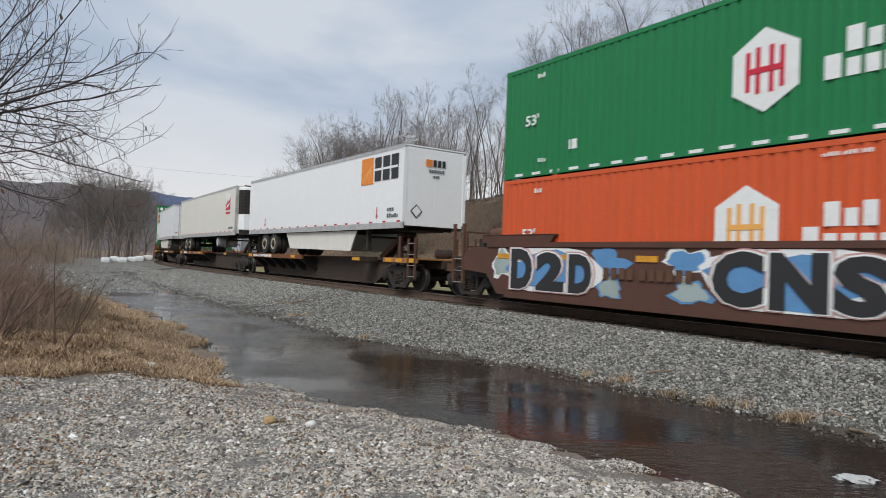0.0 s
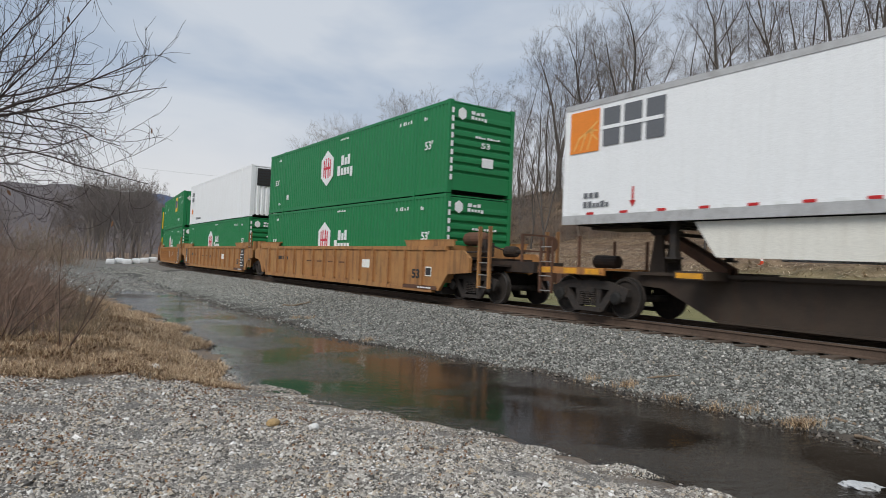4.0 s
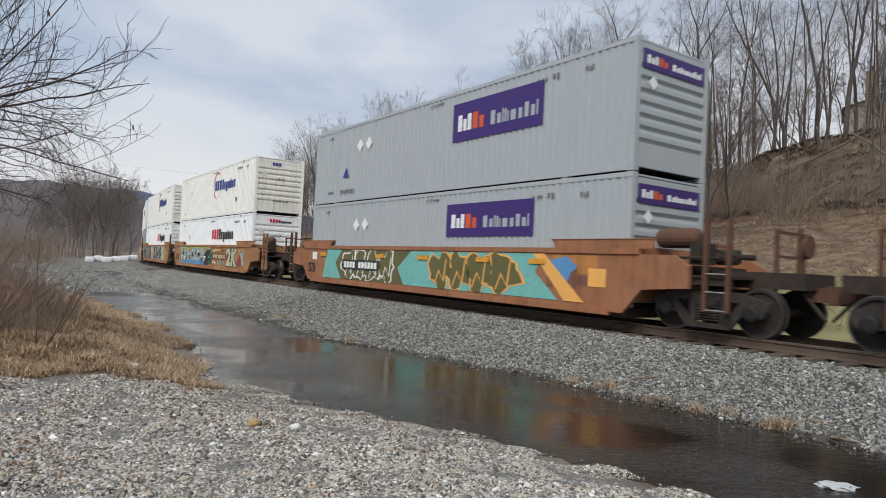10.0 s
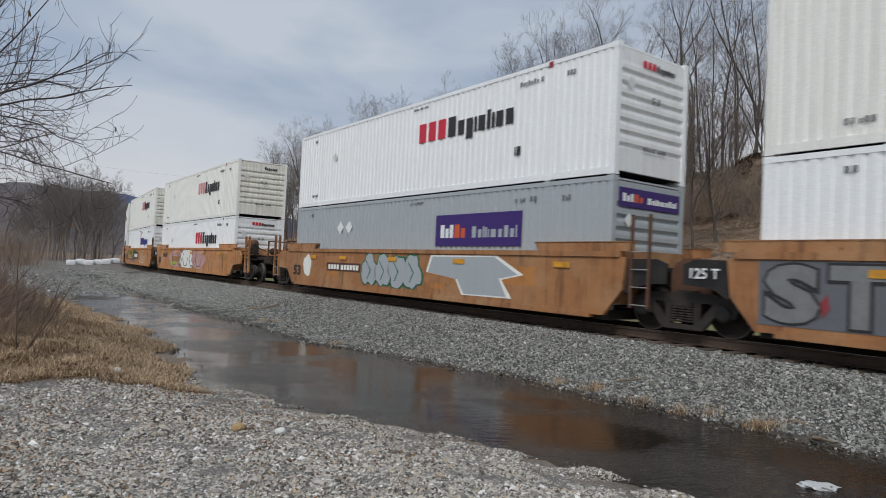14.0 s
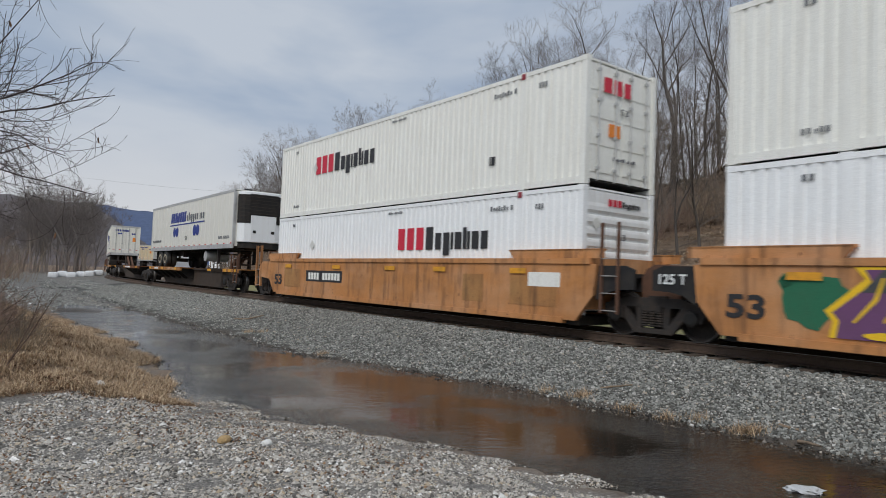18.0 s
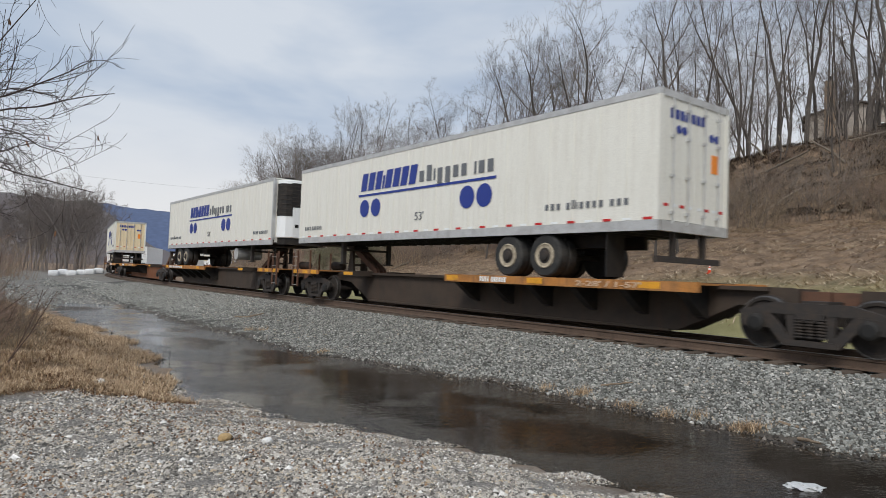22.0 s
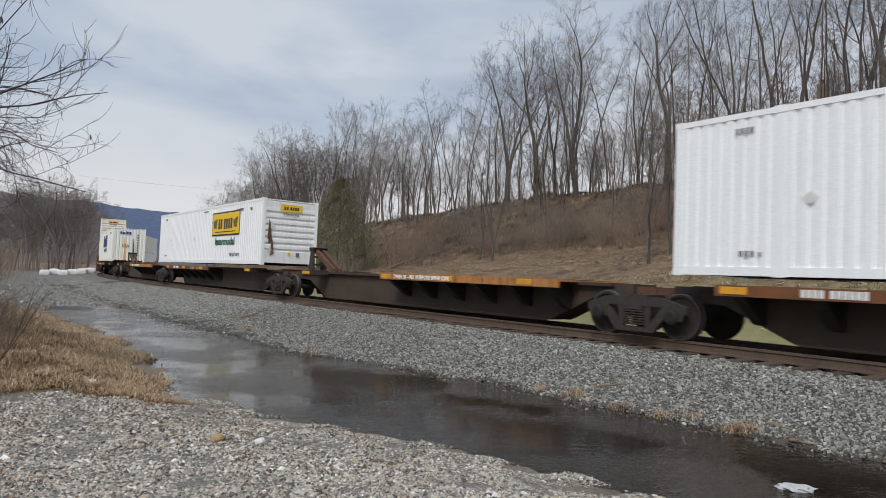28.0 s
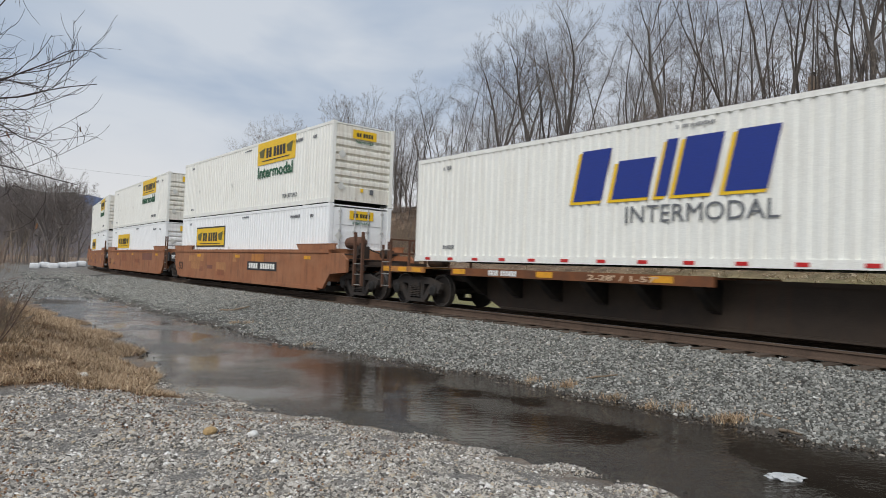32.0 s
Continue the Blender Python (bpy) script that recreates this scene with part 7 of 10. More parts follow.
for i in range(5):
    stroke(g1, [(5.05 + 0.1 * i, 1.38 - i * 0.2), (5.5, 1.34 - i * 0.2), (6.1 + 0.1 * i, 1.30 - i * 0.2)], 0.09, LIME_PALE, CO + 0.012)
    stroke(g1, [(6.2 + 0.08 * (i % 2), 1.12 - i * 0.16), (6.7 + 0.1 * i, 1.06 - i * 0.16)], 0.10, LIME_PALE, CO + 0.012)
stroke(g1, [(7.15, 1.05), (7.25, 0.85), (7.35, 1.0), (7.5, 0.85), (7.65, 1.0)], 0.04, WHITE_INK, CO)
# faded silver and outline letters on the third unit
panel(h1, "side", -4.9, -2.4, 0.80, 1.10, DARK_BROWN, CO, "number_board")
row_of_bars(h1, "side", -4.8, -2.5, 0.86, 1.03, "CCCC CCCCCC", CREAM, CO + 0.006)
splash(h1, -6.6, 0.95, 0.35, 0.42, CREAM, CO, 140, rough=0.12)
for i in range(4):
    splash(h1, -1.8 + i * 0.85, 0.9, 0.56, 0.56, DKGREEN, CO, 141 + i, rough=0.25)
    splash(h1, -1.8 + i * 0.85, 0.9, 0.48, 0.50, GREY, CO + 0.006, 141 + i, rough=0.25)
    stroke(h1, [(-2.0 + i * 0.85, 1.2), (-1.7 + i * 0.85, 0.9), (-1.9 + i * 0.85, 0.6)], 0.05, DKGREEN, CO + 0.012)
polygon_mark(h1, "side", [(1.5, 0.95), (1.7, 1.44), (4.6, 1.46), (5.6, 1.0), (4.8, 0.85), (5.2, 0.40), (3.2, 0.38), (2.9, 0.8)], CREAM, CO, "spray_patch")
polygon_mark(h1, "side", [(1.6, 0.95), (1.8, 1.40), (4.5, 1.42), (5.4, 1.0), (4.7, 0.88), (5.0, 0.44), (3.3, 0.42), (3.0, 0.8)], GREY, CO + 0.006, "spray_patch")
for q in (f1, g1, h1):
    reflectors(q, (-6.3, -3.9, -0.6, 2.8, 6.6), 1.22, 0.5, CO + 0.030)
XPL, LGP = "CCC", "Cxpixtixx"
for nose_u, bottom, top in ((-179.8, ("xpo", RED_INK), ("stg", None)), (-199.25, ("xpo", PINK_INK), ("stg", None)), (-218.7, ("grey", None), ("xpo", RED_INK))):
    for z, kind in ((Z_LOW, bottom), (Z_HIGH, top)):
        if kind[0] == "stg":
            k = load(container("aged white corrugated container with dark blue mark and red ring", CREAM), nose_u, z)
            deco_mark(k, "CCC", LGP, BLUE_INK, BLUE_INK, 0.6, 4.75, 1.55, 2.12, circle=True, end=("CCC", BLUE_INK))
        elif kind[0] == "xpo":
            k = load(container("white corrugated container with red and black mark", WHITE), nose_u, z)
            deco_mark(k, XPL, LGP, kind[1], BLACK_INK, 0.5, 4.85, 1.58, 2.15, 0.34, end=("CCC", kind[1]), end2=("Cxpixtixx", BLACK_INK))
        else:
            k = load(container("light grey corrugated container with a purple logo panel", GREY), nose_u, z)
            deco_purple(k, 1.67, 5.3, 1.35, 2.24)

i1 = car(-242.5, YELLOW, "yellow well car with round pink spray paint", rear_joint=True, reach_r=1.62)
j1 = car(-262.0, YELLOW, "yellow well car with violet and green spray paint", front_joint=True, rear_joint=True, **SHARE)
k1 = car(-281.5, YELLOW, "yellow well car with patched panels", front_joint=True, reach_f=1.62)
for q in (i1, j1, k1):
    fit_words(q, "side", "53", -7.95, -7.25, 0.56, 0.98, BLACK_INK, CO, bold=0.03)
    reflectors(q, (-6.9, -3.0, 0.4, 2.9, 6.0), 1.24, 0.55, CO + 0.030)
    panel(q, "side", 6.6, 7.6, 0.95, 1.28, CREAM if q is k1 else TAN, CO, "pale_patch")
row_of_bars(i1, "side", -6.6, -5.4, 0.98, 1.28, "CxxCC", BLACK_INK, CO, "spray_scrawl")
splash(i1, -3.2, 0.92, 1.5, 0.6, PINK, CO, 150, rough=0.2)
splash(i1, -0.6, 0.92, 1.8, 0.6, CREAM, CO, 151, rough=0.25)
splash(i1, 2.2, 0.9, 1.5, 0.58, PINK, CO + 0.001, 152, rough=0.25)
for x in (-3.4, -2.0, -0.6, 0.9, 2.3):
    stroke(i1, [(x - 0.5, 1.3), (x - 0.7, 0.9), (x - 0.3, 0.5), (x + 0.3, 0.55), (x + 0.5, 1.0)], 0.07, GREY_INK, CO + 0.008)
splash(i1, -3.6, 0.6, 0.8, 0.12, LIME, CO + 0.006, 153)
panel(i1, "side", -3.9, -2.2, 0.72, 1.05, TAN, CO + 0.014, "pale_patch")
for x, z, rx, rz, sd in ((-6.5, 0.95, 0.55, 0.42, 160), (-1.75, 0.98, 0.95, 0.46, 161), (-6.9, 1.22, 0.12, 0.10, 162), (-1.2, 1.3, 0.2, 0.1, 163), (-1.3, 0.5, 0.22, 0.1, 164)):
    splash(j1, x, z, rx, rz, DKGREEN, CO, sd, rough=0.28)
polygon_mark(j1, "side", [(-6.25, 0.37), (-6.2, 0.62), (-6.32, 0.78), (-5.75, 1.28), (-5.9, 1.46), (-2.75, 1.46), (-2.55, 1.2), (-2.65, 1.1), (-2.05, 0.72), (-2.05, 0.37)], YELLOW_INK, CO + 0.006, "spray_patch")
polygon_mark(j1, "side", [(-6.15, 0.37), (-6.1, 0.64), (-6.2, 0.76), (-5.65, 1.22), (-5.75, 1.42), (-2.85, 1.42), (-2.66, 1.2), (-2.75, 1.06), (-2.15, 0.68), (-2.15, 0.37)], VIOLET, CO + 0.012, "spray_patch")
polygon_mark(j1, "side", [(-5.8, 1.08), (-5.5, 1.42), (-2.9, 1.42), (-2.7, 1.12), (-3.4, 0.98), (-3.9, 1.10), (-4.6, 0.96), (-5.2, 1.08)], SOOT_SPRAY, CO + 0.018, "spray_patch")
for pts, w in (([(-5.3, 1.44), (-5.2, 1.05), (-4.95, 0.95), (-5.5, 0.66), (-5.25, 1.0)], 0.06), ([(-4.85, 1.44), (-4.9, 1.0), (-5.05, 0.6), (-5.0, 0.40)], 0.07), ([(-4.7, 0.72), (-4.5, 0.98), (-4.25, 0.72), (-4.7, 0.70)], 0.08), ([(-4.55, 1.42), (-4.4, 1.25), (-4.25, 1.42)], 0.07),
               ([(-4.1, 1.44), (-4.15, 1.0), (-3.9, 0.62), (-3.75, 0.38)], 0.07), ([(-3.95, 0.98), (-3.6, 0.72), (-3.35, 0.86), (-3.8, 0.95)], 0.06), ([(-3.7, 1.44), (-3.55, 1.15), (-3.4, 1.42)], 0.07), ([(-3.1, 1.40), (-3.05, 1.0), (-2.8, 0.66), (-3.2, 0.78), (-3.4, 0.56)], 0.06), ([(-5.9, 0.62), (-5.6, 0.98), (-5.5, 1.3)], 0.06)):
    stroke(j1, pts, w, YELLOW_INK, CO + 0.024)
for x in (-5.5, -4.5, -2.9):
    splash(j1, x, 0.44, 0.26, 0.06, YELLOW_INK, CO + 0.026, int(x * 10) + 400, rough=0.1)
panel(j1, "side", -1.32, 1.18, 0.70, 1.32, BLACK_INK, CO + 0.018, "number_board")
row_of_bars(j1, "side", -1.1, 0.95, 0.82, 1.20, "mmm", CREAM, CO + 0.024, ink=0.9)
for x, z, rx, rz, c in ((7.0, 0.95, 0.34, 0.34, PINK), (6.75, 0.75, 0.30, 0.26, RED_SPRAY), (7.15, 1.15, 0.26, 0.22, MINT_SPRAY), (7.3, 0.7, 0.22, 0.2, MINT_SPRAY)):
    splash(f1, x, z, rx, rz, c, CO + 0.002 + 0.003 * (c is MINT_SPRAY), int(x * 31), rough=0.4)
for pts, w in (([(2.55, 1.20), (2.25, 1.26), (2.0, 1.12), (1.92, 0.85), (2.05, 0.58), (2.4, 0.48), (2.75, 0.60), (2.85, 0.85), (2.75, 1.1), (2.55, 1.20)], 0.06), ([(2.3, 0.98), (2.42, 1.04), (2.5, 0.9), (2.4, 0.78), (2.28, 0.84), (2.3, 0.98)], 0.05),
               ([(2.95, 1.30), (2.95, 0.75), (3.1, 0.52), (3.45, 0.52), (3.6, 0.75), (3.6, 1.30), (3.4, 1.30), (3.38, 0.8), (3.25, 0.72), (3.16, 0.85), (3.16, 1.30), (2.95, 1.30)], 0.05), ([(3.75, 1.30), (3.75, 0.50), (4.3, 0.46), (4.32, 0.62), (3.98, 0.66), (3.98, 1.28), (3.75, 1.30)], 0.05),
               ([(4.4, 1.05), (4.4, 0.48), (4.58, 0.46), (4.62, 0.9), (4.9, 0.44), (5.2, 0.42), (5.1, 0.56), (5.0, 1.02), (4.86, 1.0)], 0.05), ([(2.0, 1.36), (3.0, 1.42), (4.2, 1.38), (4.6, 1.28)], 0.03), ([(2.1, 0.44), (3.2, 0.42), (4.4, 0.40), (5.2, 0.40)], 0.06)):
    stroke(j1, pts, w * 1.8, PALE_TAN, CO)
for pts, w in (([(5.5, 1.30), (5.9, 1.38), (6.4, 1.30)], 0.035), ([(5.6, 1.12), (5.75, 1.22), (5.9, 1.10), (6.05, 1.20), (6.2, 1.12)], 0.03), ([(5.5, 0.98), (6.0, 1.02)], 0.025), ([(2.0, 1.0), (1.75, 0.8), (1.85, 0.62), (2.1, 0.55)], 0.07), ([(5.25, 0.55), (5.45, 0.72), (5.65, 0.62)], 0.05)):
    stroke(j1, pts, w, PALE_TAN, CO + 0.002)
panel(k1, "side", -5.07, -2.33, 0.76, 1.16, BLACK_INK, CO, "number_board")
row_of_bars(k1, "side", -4.9, -2.45, 0.83, 1.08, "CCCC  CCCCCC", CREAM, CO + 0.006)
for x0, x1 in ((-7.0, -5.6), (4.2, 5.0), (6.0, 7.5)):
    panel(k1, "side", x0, x1, 0.5, 1.2, TAN, CO - 0.001, "repainted_patch")
for nose_u, bottom, top in ((-242.5, ("xpo", RED_INK), ("xpo", PINK_INK)), (-262.0, ("stg", None), ("xpo", PINK_INK)), (-281.5, ("xpo", RED_INK), ("xpo", RED_INK))):
    for z, kind, pt in ((Z_LOW, bottom, WHITE), (Z_HIGH, top, CREAM)):
        fr = "doors" if nose_u == -281.5 and z == Z_HIGH else "ribs"
        if kind[0] == "stg":
            k = load(container("white corrugated container with dark blue mark and red ring", pt, fr), nose_u, z)
            deco_mark(k, "CCC", LGP, BLUE_INK, BLUE_INK, 0.95, 5.1, 1.52, 2.08, circle=True)
            end_bars(k, -0.55, 0.45, 2.0, 2.4, "CCC", BLUE_INK)
        else:
            k = load(container("aged white corrugated container with red and black mark", pt, fr), nose_u, z)
            if fr == "doors":
                deco_mark(k, XPL, LGP, kind[1], BLACK_INK, -5.0, -0.75, 1.50, 2.15, 0.34)
                end_bars(k, -0.75, 0.35, 2.15, 2.5, "CCC", RED_INK)
                panel(k, "end", -0.5, -0.1, 1.15, 1.45, ORANGE_INK, HALF + 0.012, "decal")
            else:
                deco_mark(k, XPL, LGP, kind[1], BLACK_INK, 0.75, 5.0, 1.50, 2.15, 0.34, end=("CCC", kind[1]) if z == Z_LOW else None, end2=("Cxpixtixx", BLACK_INK))

# spine cars with the blue-lettered trailers
SECOND, THIRD = (-303.5, -321.35, -339.2, -357.1), (-361.45, -379.2, -397.0, -414.8)
FOURTH = (-418.7, -436.1, -453.4, -470.9, -488.3, -505.8)
spine_set(SECOND, [
    dict(label="dark spine car platform carrying a refrigerated trailer", paint=SPINE, hitch=1, edge=DECK_EDGE),
    dict(label="empty dark spine car platform with a raised hitch", paint=SPINE, hitch=-1, edge=SPINE_TAN),
    dict(label="dark spine car platform carrying a white trailer", paint=SPINE, hitch=-1, edge=DECK_EDGE)])
spine_set(THIRD, [
    dict(label="brown spine car platform carrying a refrigerated trailer", paint=SPINE, hitch=1, edge=DECK_EDGE),
    dict(label="empty brown-orange spine car platform with a raised hitch", paint=SPINE_TAN, hitch=1, edge=DECK_EDGE),
    dict(label="brown-orange spine car platform carrying a white trailer", paint=SPINE_TAN, hitch=-1, edge=YELLOW)])
spine_set(FOURTH, [
    dict(label="dark spine car platform carrying a white container", paint=SPINE, hitch=1, up=False, edge=SPINE_TAN),
    dict(label="empty dark spine car platform with a raised hitch", paint=SPINE, hitch=-1, edge=DECK_EDGE),
    dict(label="dark spine car platform carrying a white container", paint=SPINE, hitch=1, up=False, edge=SPINE_TAN),
    dict(label="empty dark spine car platform with a raised hitch", paint=SPINE, hitch=-1, edge=DECK_EDGE),
    dict(label="dark spine car platform carrying a cream container", paint=SPINE, hitch=1, up=False, edge=SPINE_TAN)])
for front_u, nose, u in ((-303.05, 1, -3.4), (-342.0, -1, -3.6), (-360.8, 1, -3.85), (-400.0, -1, -3.6)):
    t = put(trailer("yellowed white trailer with blue lettering and blue discs" if nose < 0 else "white refrigerated trailer with blue lettering and blue discs", VAN_OLD, nose, reefer=nose > 0, posts=22, door_skin=DOOR_CREAM if front_u < -390 else None), front_u - HALF, 8.9)
    deco_alliance(t, u, 0.0, nose, (1.05, 1.62, 5.15, 5.72) if front_u > -310 else (0.42, 1.12, 5.75, 6.45))
k = load(container("white corrugated container with a yellow logo panel", WHITE), -418.9, Z_SPINE)
deco_yellow_panel(k, 1.3, 4.95, 1.89, 2.72, (1.45, 4.7, 1.35, 1.80))
k = load(container("white corrugated container with a framed yellow logo panel", WHITE), -454.8, Z_SPINE)
deco_yellow_panel(k, 1.64, 5.42, 1.36, 2.52, (2.21, 4.84, 0.90, 1.27), framed=True)
for i, (y, z0, z1) in enumerate(((-0.95, 0.9, 1.75), (-0.85, 0.4, 1.2), (-1.0, 1.1, 2.0))):
    polygon_mark(k, "end", [(y - 0.06, z0), (y + 0.10, z0 + 0.1), (y + 0.06, z1 - 0.2), (y, z1)], RUST, HALF + 0.008 + i * 0.004, "rust_streak")
k = load(container("aged cream corrugated container with bold blue mark", CREAM, front="upright"), -489.4, Z_SPINE)
row_of_bars(k, "side", -2.45, 2.0, 1.30, 2.40, "CmlCC", YELLOW_INK, OFF, slant=0.22, ink=0.84)
row_of_bars(k, "side", -2.38, 2.06, 1.36, 2.44, "CmlCC", BLUE_INK, OFF + 0.006, slant=0.22, ink=0.76)
fit_words(k, "side", "INTERMODAL", -0.89, 2.16, 0.86, 1.20, GREY_INK, OFF)
small_marks(k, GREY_INK, 5, 41)
fit_words(k, "end", "53ft", -0.55, 0.05, 1.25, 1.48, GREY_INK, HALF + 0.004)
end_bars(k, -0.75, 0.15, 2.36, 2.60, "CmlCC", BLUE_INK, HALF + 0.004)
for i in range(9):
    panel(k, "end", 0.62, 0.74, 0.5 + i * 0.22, 0.64 + i * 0.22, GREY_INK, HALF + 0.004, "marking")
for x in (-0.35, 0.35):
    polygon_mark(k, "end", [(x - 0.05, 0.1), (x + 0.09, 0.1), (x + 0.05, 1.4), (x - 0.02, 2.2)], RUST if x > 0 else PALE_ORANGE, HALF + 0.002, "rust_streak")
for i in range(16):
    panel(k, "side", -HALF + 0.5 + i, -HALF + 0.72 + i, 0.05, 0.12, RED, OFF, "reflective_strip")

y1 = car(-510.7, BROWN, "brown well car with clean smooth sides", rear_joint=True, reach_r=1.62)
y2 = car(-530.1, BROWN, "brown well car with clean smooth sides", front_joint=True, rear_joint=True, **SHARE)
y3 = car(-549.5, BROWN, "brown well car with clean smooth sides", front_joint=True, reach_f=1.62)
panel(y1, "side", 1.4, 4.3, 0.74, 1.10, BLACK_INK, CO, "number_board")
row_of_bars(y1, "side", 1.55, 4.15, 0.81, 1.03, "CCCC  CCCCCC", CREAM, CO + 0.006)
for q in (y1, y2, y3):
    fit_words(q, "side", "53", -7.9, -7.2, 0.55, 0.95, RUST, CO, bold=0.03)
    reflectors(q, (-5.0, 0.0, 6.6), 1.24, 0.5)
for nose_u in (-510.7, -530.1, -549.5):
    k = load(container("white corrugated container with a framed yellow logo panel" if nose_u == -510.7 else "white corrugated container with a yellow logo panel", WHITE, "doors" if nose_u == -510.7 else "ribs"), nose_u, Z_LOW)
    deco_yellow_panel(k, -5.7, -1.8, 1.38, 2.36, (-5.3, -2.2, 0.85, 1.28), framed=nose_u == -510.7)
    k = load(container("white corrugated container with a yellow logo panel", CREAM), nose_u, Z_HIGH)
    deco_yellow_panel(k, 1.62, 5.19, 1.88, 2.82, (1.7, 5.0, 1.32, 1.80))
# ---- track ----
STEEL = mat("rusty_rail_web", (0.118, 0.080, 0.058), 0.85, dirt=0.5, dirt_col=(0.035, 0.026, 0.02), scale=3)
HEAD = mat("polished_rail_head", (0.42, 0.41, 0.40), 0.35, 1.0, dirt=0.3)
TIE = mat("weathered_timber_tie", (0.115, 0.086, 0.066), 0.9, dirt=0.5, dirt_col=(0.16, 0.13, 0.10), scale=3, bump=0.4, rnd=0.3)


def sweep(name, profile, d, s_list, material, label, category):
    verts, faces = [], []
    k = len(profile)
    for i, s in enumerate(s_list):
        for pd, pz in profile:
            x, y, h = on_line(s, d + pd)
            verts.append((x, y, pz))
        if i:
            for j in range(k):
                a, b = (i - 1) * k + j, (i - 1) * k + (j + 1) % k
                faces.append((a, b, b + k, a + k))
    return verts, faces


def build_rails():
    ss = list(np.arange(-330, 60, 3.0))
    prof = [(-0.07, -0.19), (0.07, -0.19), (0.07, -0.17), (0.012, -0.15), (0.012, -0.05), (0.036, -0.04), (0.036, -0.004), (0.025, 0.0), (-0.025, 0.0), (-0.036, -0.004), (-0.036, -0.04), (-0.012, -0.05), (-0.012, -0.15), (-0.07, -0.17)]
    top = [(-0.028, 0.0), (0.028, 0.0), (0.028, 0.004), (-0.028, 0.004)]
    for d in (-0.755, 0.755):
        v, f = sweep("rail", prof, d, ss, STEEL, "", "")
        ob = mesh_object("rail", v, f, STEEL)
        tagged(ob, "rusty steel rail with a worn shiny top", "rail", group="rails of the track", kind="structure")
        v, f = sweep("railhead", top, d, ss, HEAD, "", "")
        hd = mesh_object("rail_head", v, f, HEAD)
        hd.parent = ob


build_rails()


def build_ties():
    track = tagged(new("track_bed"), "timber ties under the rails, dark and weathered", "track", kind="structure")
    bm = bmesh.new()
    box(bm, -0.115, 0.115, -1.3, 1.3, -0.36, -0.19)
    me = to_mesh("tie", bm, TIE)
    rest = bmesh.new()
    n = 0
    for i, s in enumerate(np.arange(-120, 40, 0.53)):
        x, y, h = on_line(s)
        if -36 < s < 22:
            o = new("tie", me)
            o.parent = track
            o.matrix_basis = pose(x, y, random.uniform(-0.012, 0.008), 0, 0, math.degrees(h) + random.uniform(-1, 1))
            n += 1
        else:
            c, sn = math.cos(h), math.sin(h)
            vs = box(rest, -0.115, 0.115, -1.3, 1.3, -0.36, -0.19)
            for v in vs:
                v.co = (x + v.co.x * c - v.co.y * sn, y + v.co.x * sn + v.co.y * c, v.co.z)
    ob = part("far_ties", rest, TIE, track)
    ob["kind"] = "stuff"


build_ties()
# ---- fast meshes for scattered pieces ----
def fast_mesh(name, co, tris, material, flat=True):
    me = bpy.data.meshes.new(name)
    nv, nf = len(co), len(tris)
    me.vertices.add(nv)
    me.vertices.foreach_set("co", np.asarray(co, np.float32).ravel())
    me.loops.add(nf * 3)
    me.loops.foreach_set("vertex_index", np.asarray(tris, np.int32).ravel())
    me.polygons.add(nf)
    me.polygons.foreach_set("loop_start", np.arange(0, nf * 3, 3, dtype=np.int32))
    me.polygons.foreach_set("use_smooth", np.full(nf, not flat))
    me.materials.append(material)
    me.update(calc_edges=True)
    me.validate()
    return me


def island_material(name, stops, rough=0.9, noise_scale=90.0, bump=0.3):
    """Each loose piece takes one colour out of the stops."""
    m = bpy.data.materials.new(name)
    m.use_nodes = True
    n, l = m.node_tree.nodes, m.node_tree.links
    b = n["Principled BSDF"]
    b.inputs["Roughness"].default_value = rough
    b.inputs["Specular IOR Level"].default_value = 0.3
    g, r = n.new("ShaderNodeNewGeometry"), n.new("ShaderNodeValToRGB")
    el = r.color_ramp.elements
    el[0].position, el[0].color = stops[0][0], (*stops[0][1], 1)
    el[1].position, el[1].color = stops[-1][0], (*stops[-1][1], 1)
    for p, c in stops[1:-1]:
        el.new(p).color = (*c, 1)
    l.new(g.outputs["Random Per Island"], r.inputs["Fac"])
    tc, no = n.new("ShaderNodeTexCoord"), n.new("ShaderNodeTexNoise")
    no.inputs["Scale"].default_value = noise_scale
    l.new(tc.outputs["Object"], no.inputs["Vector"])
    mr, hs = n.new("ShaderNodeMapRange"), n.new("ShaderNodeHueSaturation")
    mr.inputs["From Min"].default_value, mr.inputs["From Max"].default_value = 0.3, 0.7
    mr.inputs["To Min"].default_value, mr.inputs["To Max"].default_value = 0.8, 1.2
    l.new(no.outputs["Fac"], mr.inputs["Value"])
    l.new(mr.outputs["Result"], hs.inputs["Value"])
    l.new(r.outputs["Color"], hs.inputs["Color"])
    l.new(hs.outputs["Color"], b.inputs["Base Color"])
    return m


OCTA_V = np.array([(1, 0, 0), (-1, 0, 0), (0, 1, 0), (0, -1, 0), (0, 0, 1), (0, 0, -1)], float)
OCTA_F = np.array([(0, 2, 4), (2, 1, 4), (1, 3, 4), (3, 0, 4), (2, 0, 5), (1, 2, 5), (3, 1, 5), (0, 3, 5)])
CUBE_V = np.array([(x, y, z) for x in (-.75, .75) for y in (-.75, .75) for z in (-.7, .7)], float)
CUBE_F = np.array([(0, 1, 3), (0, 3, 2), (4, 6, 7), (4, 7, 5), (0, 4, 5), (0, 5, 1), (2, 3, 7), (2, 7, 6), (0, 2, 6), (0, 6, 4), (1, 5, 7), (1, 7, 3)])


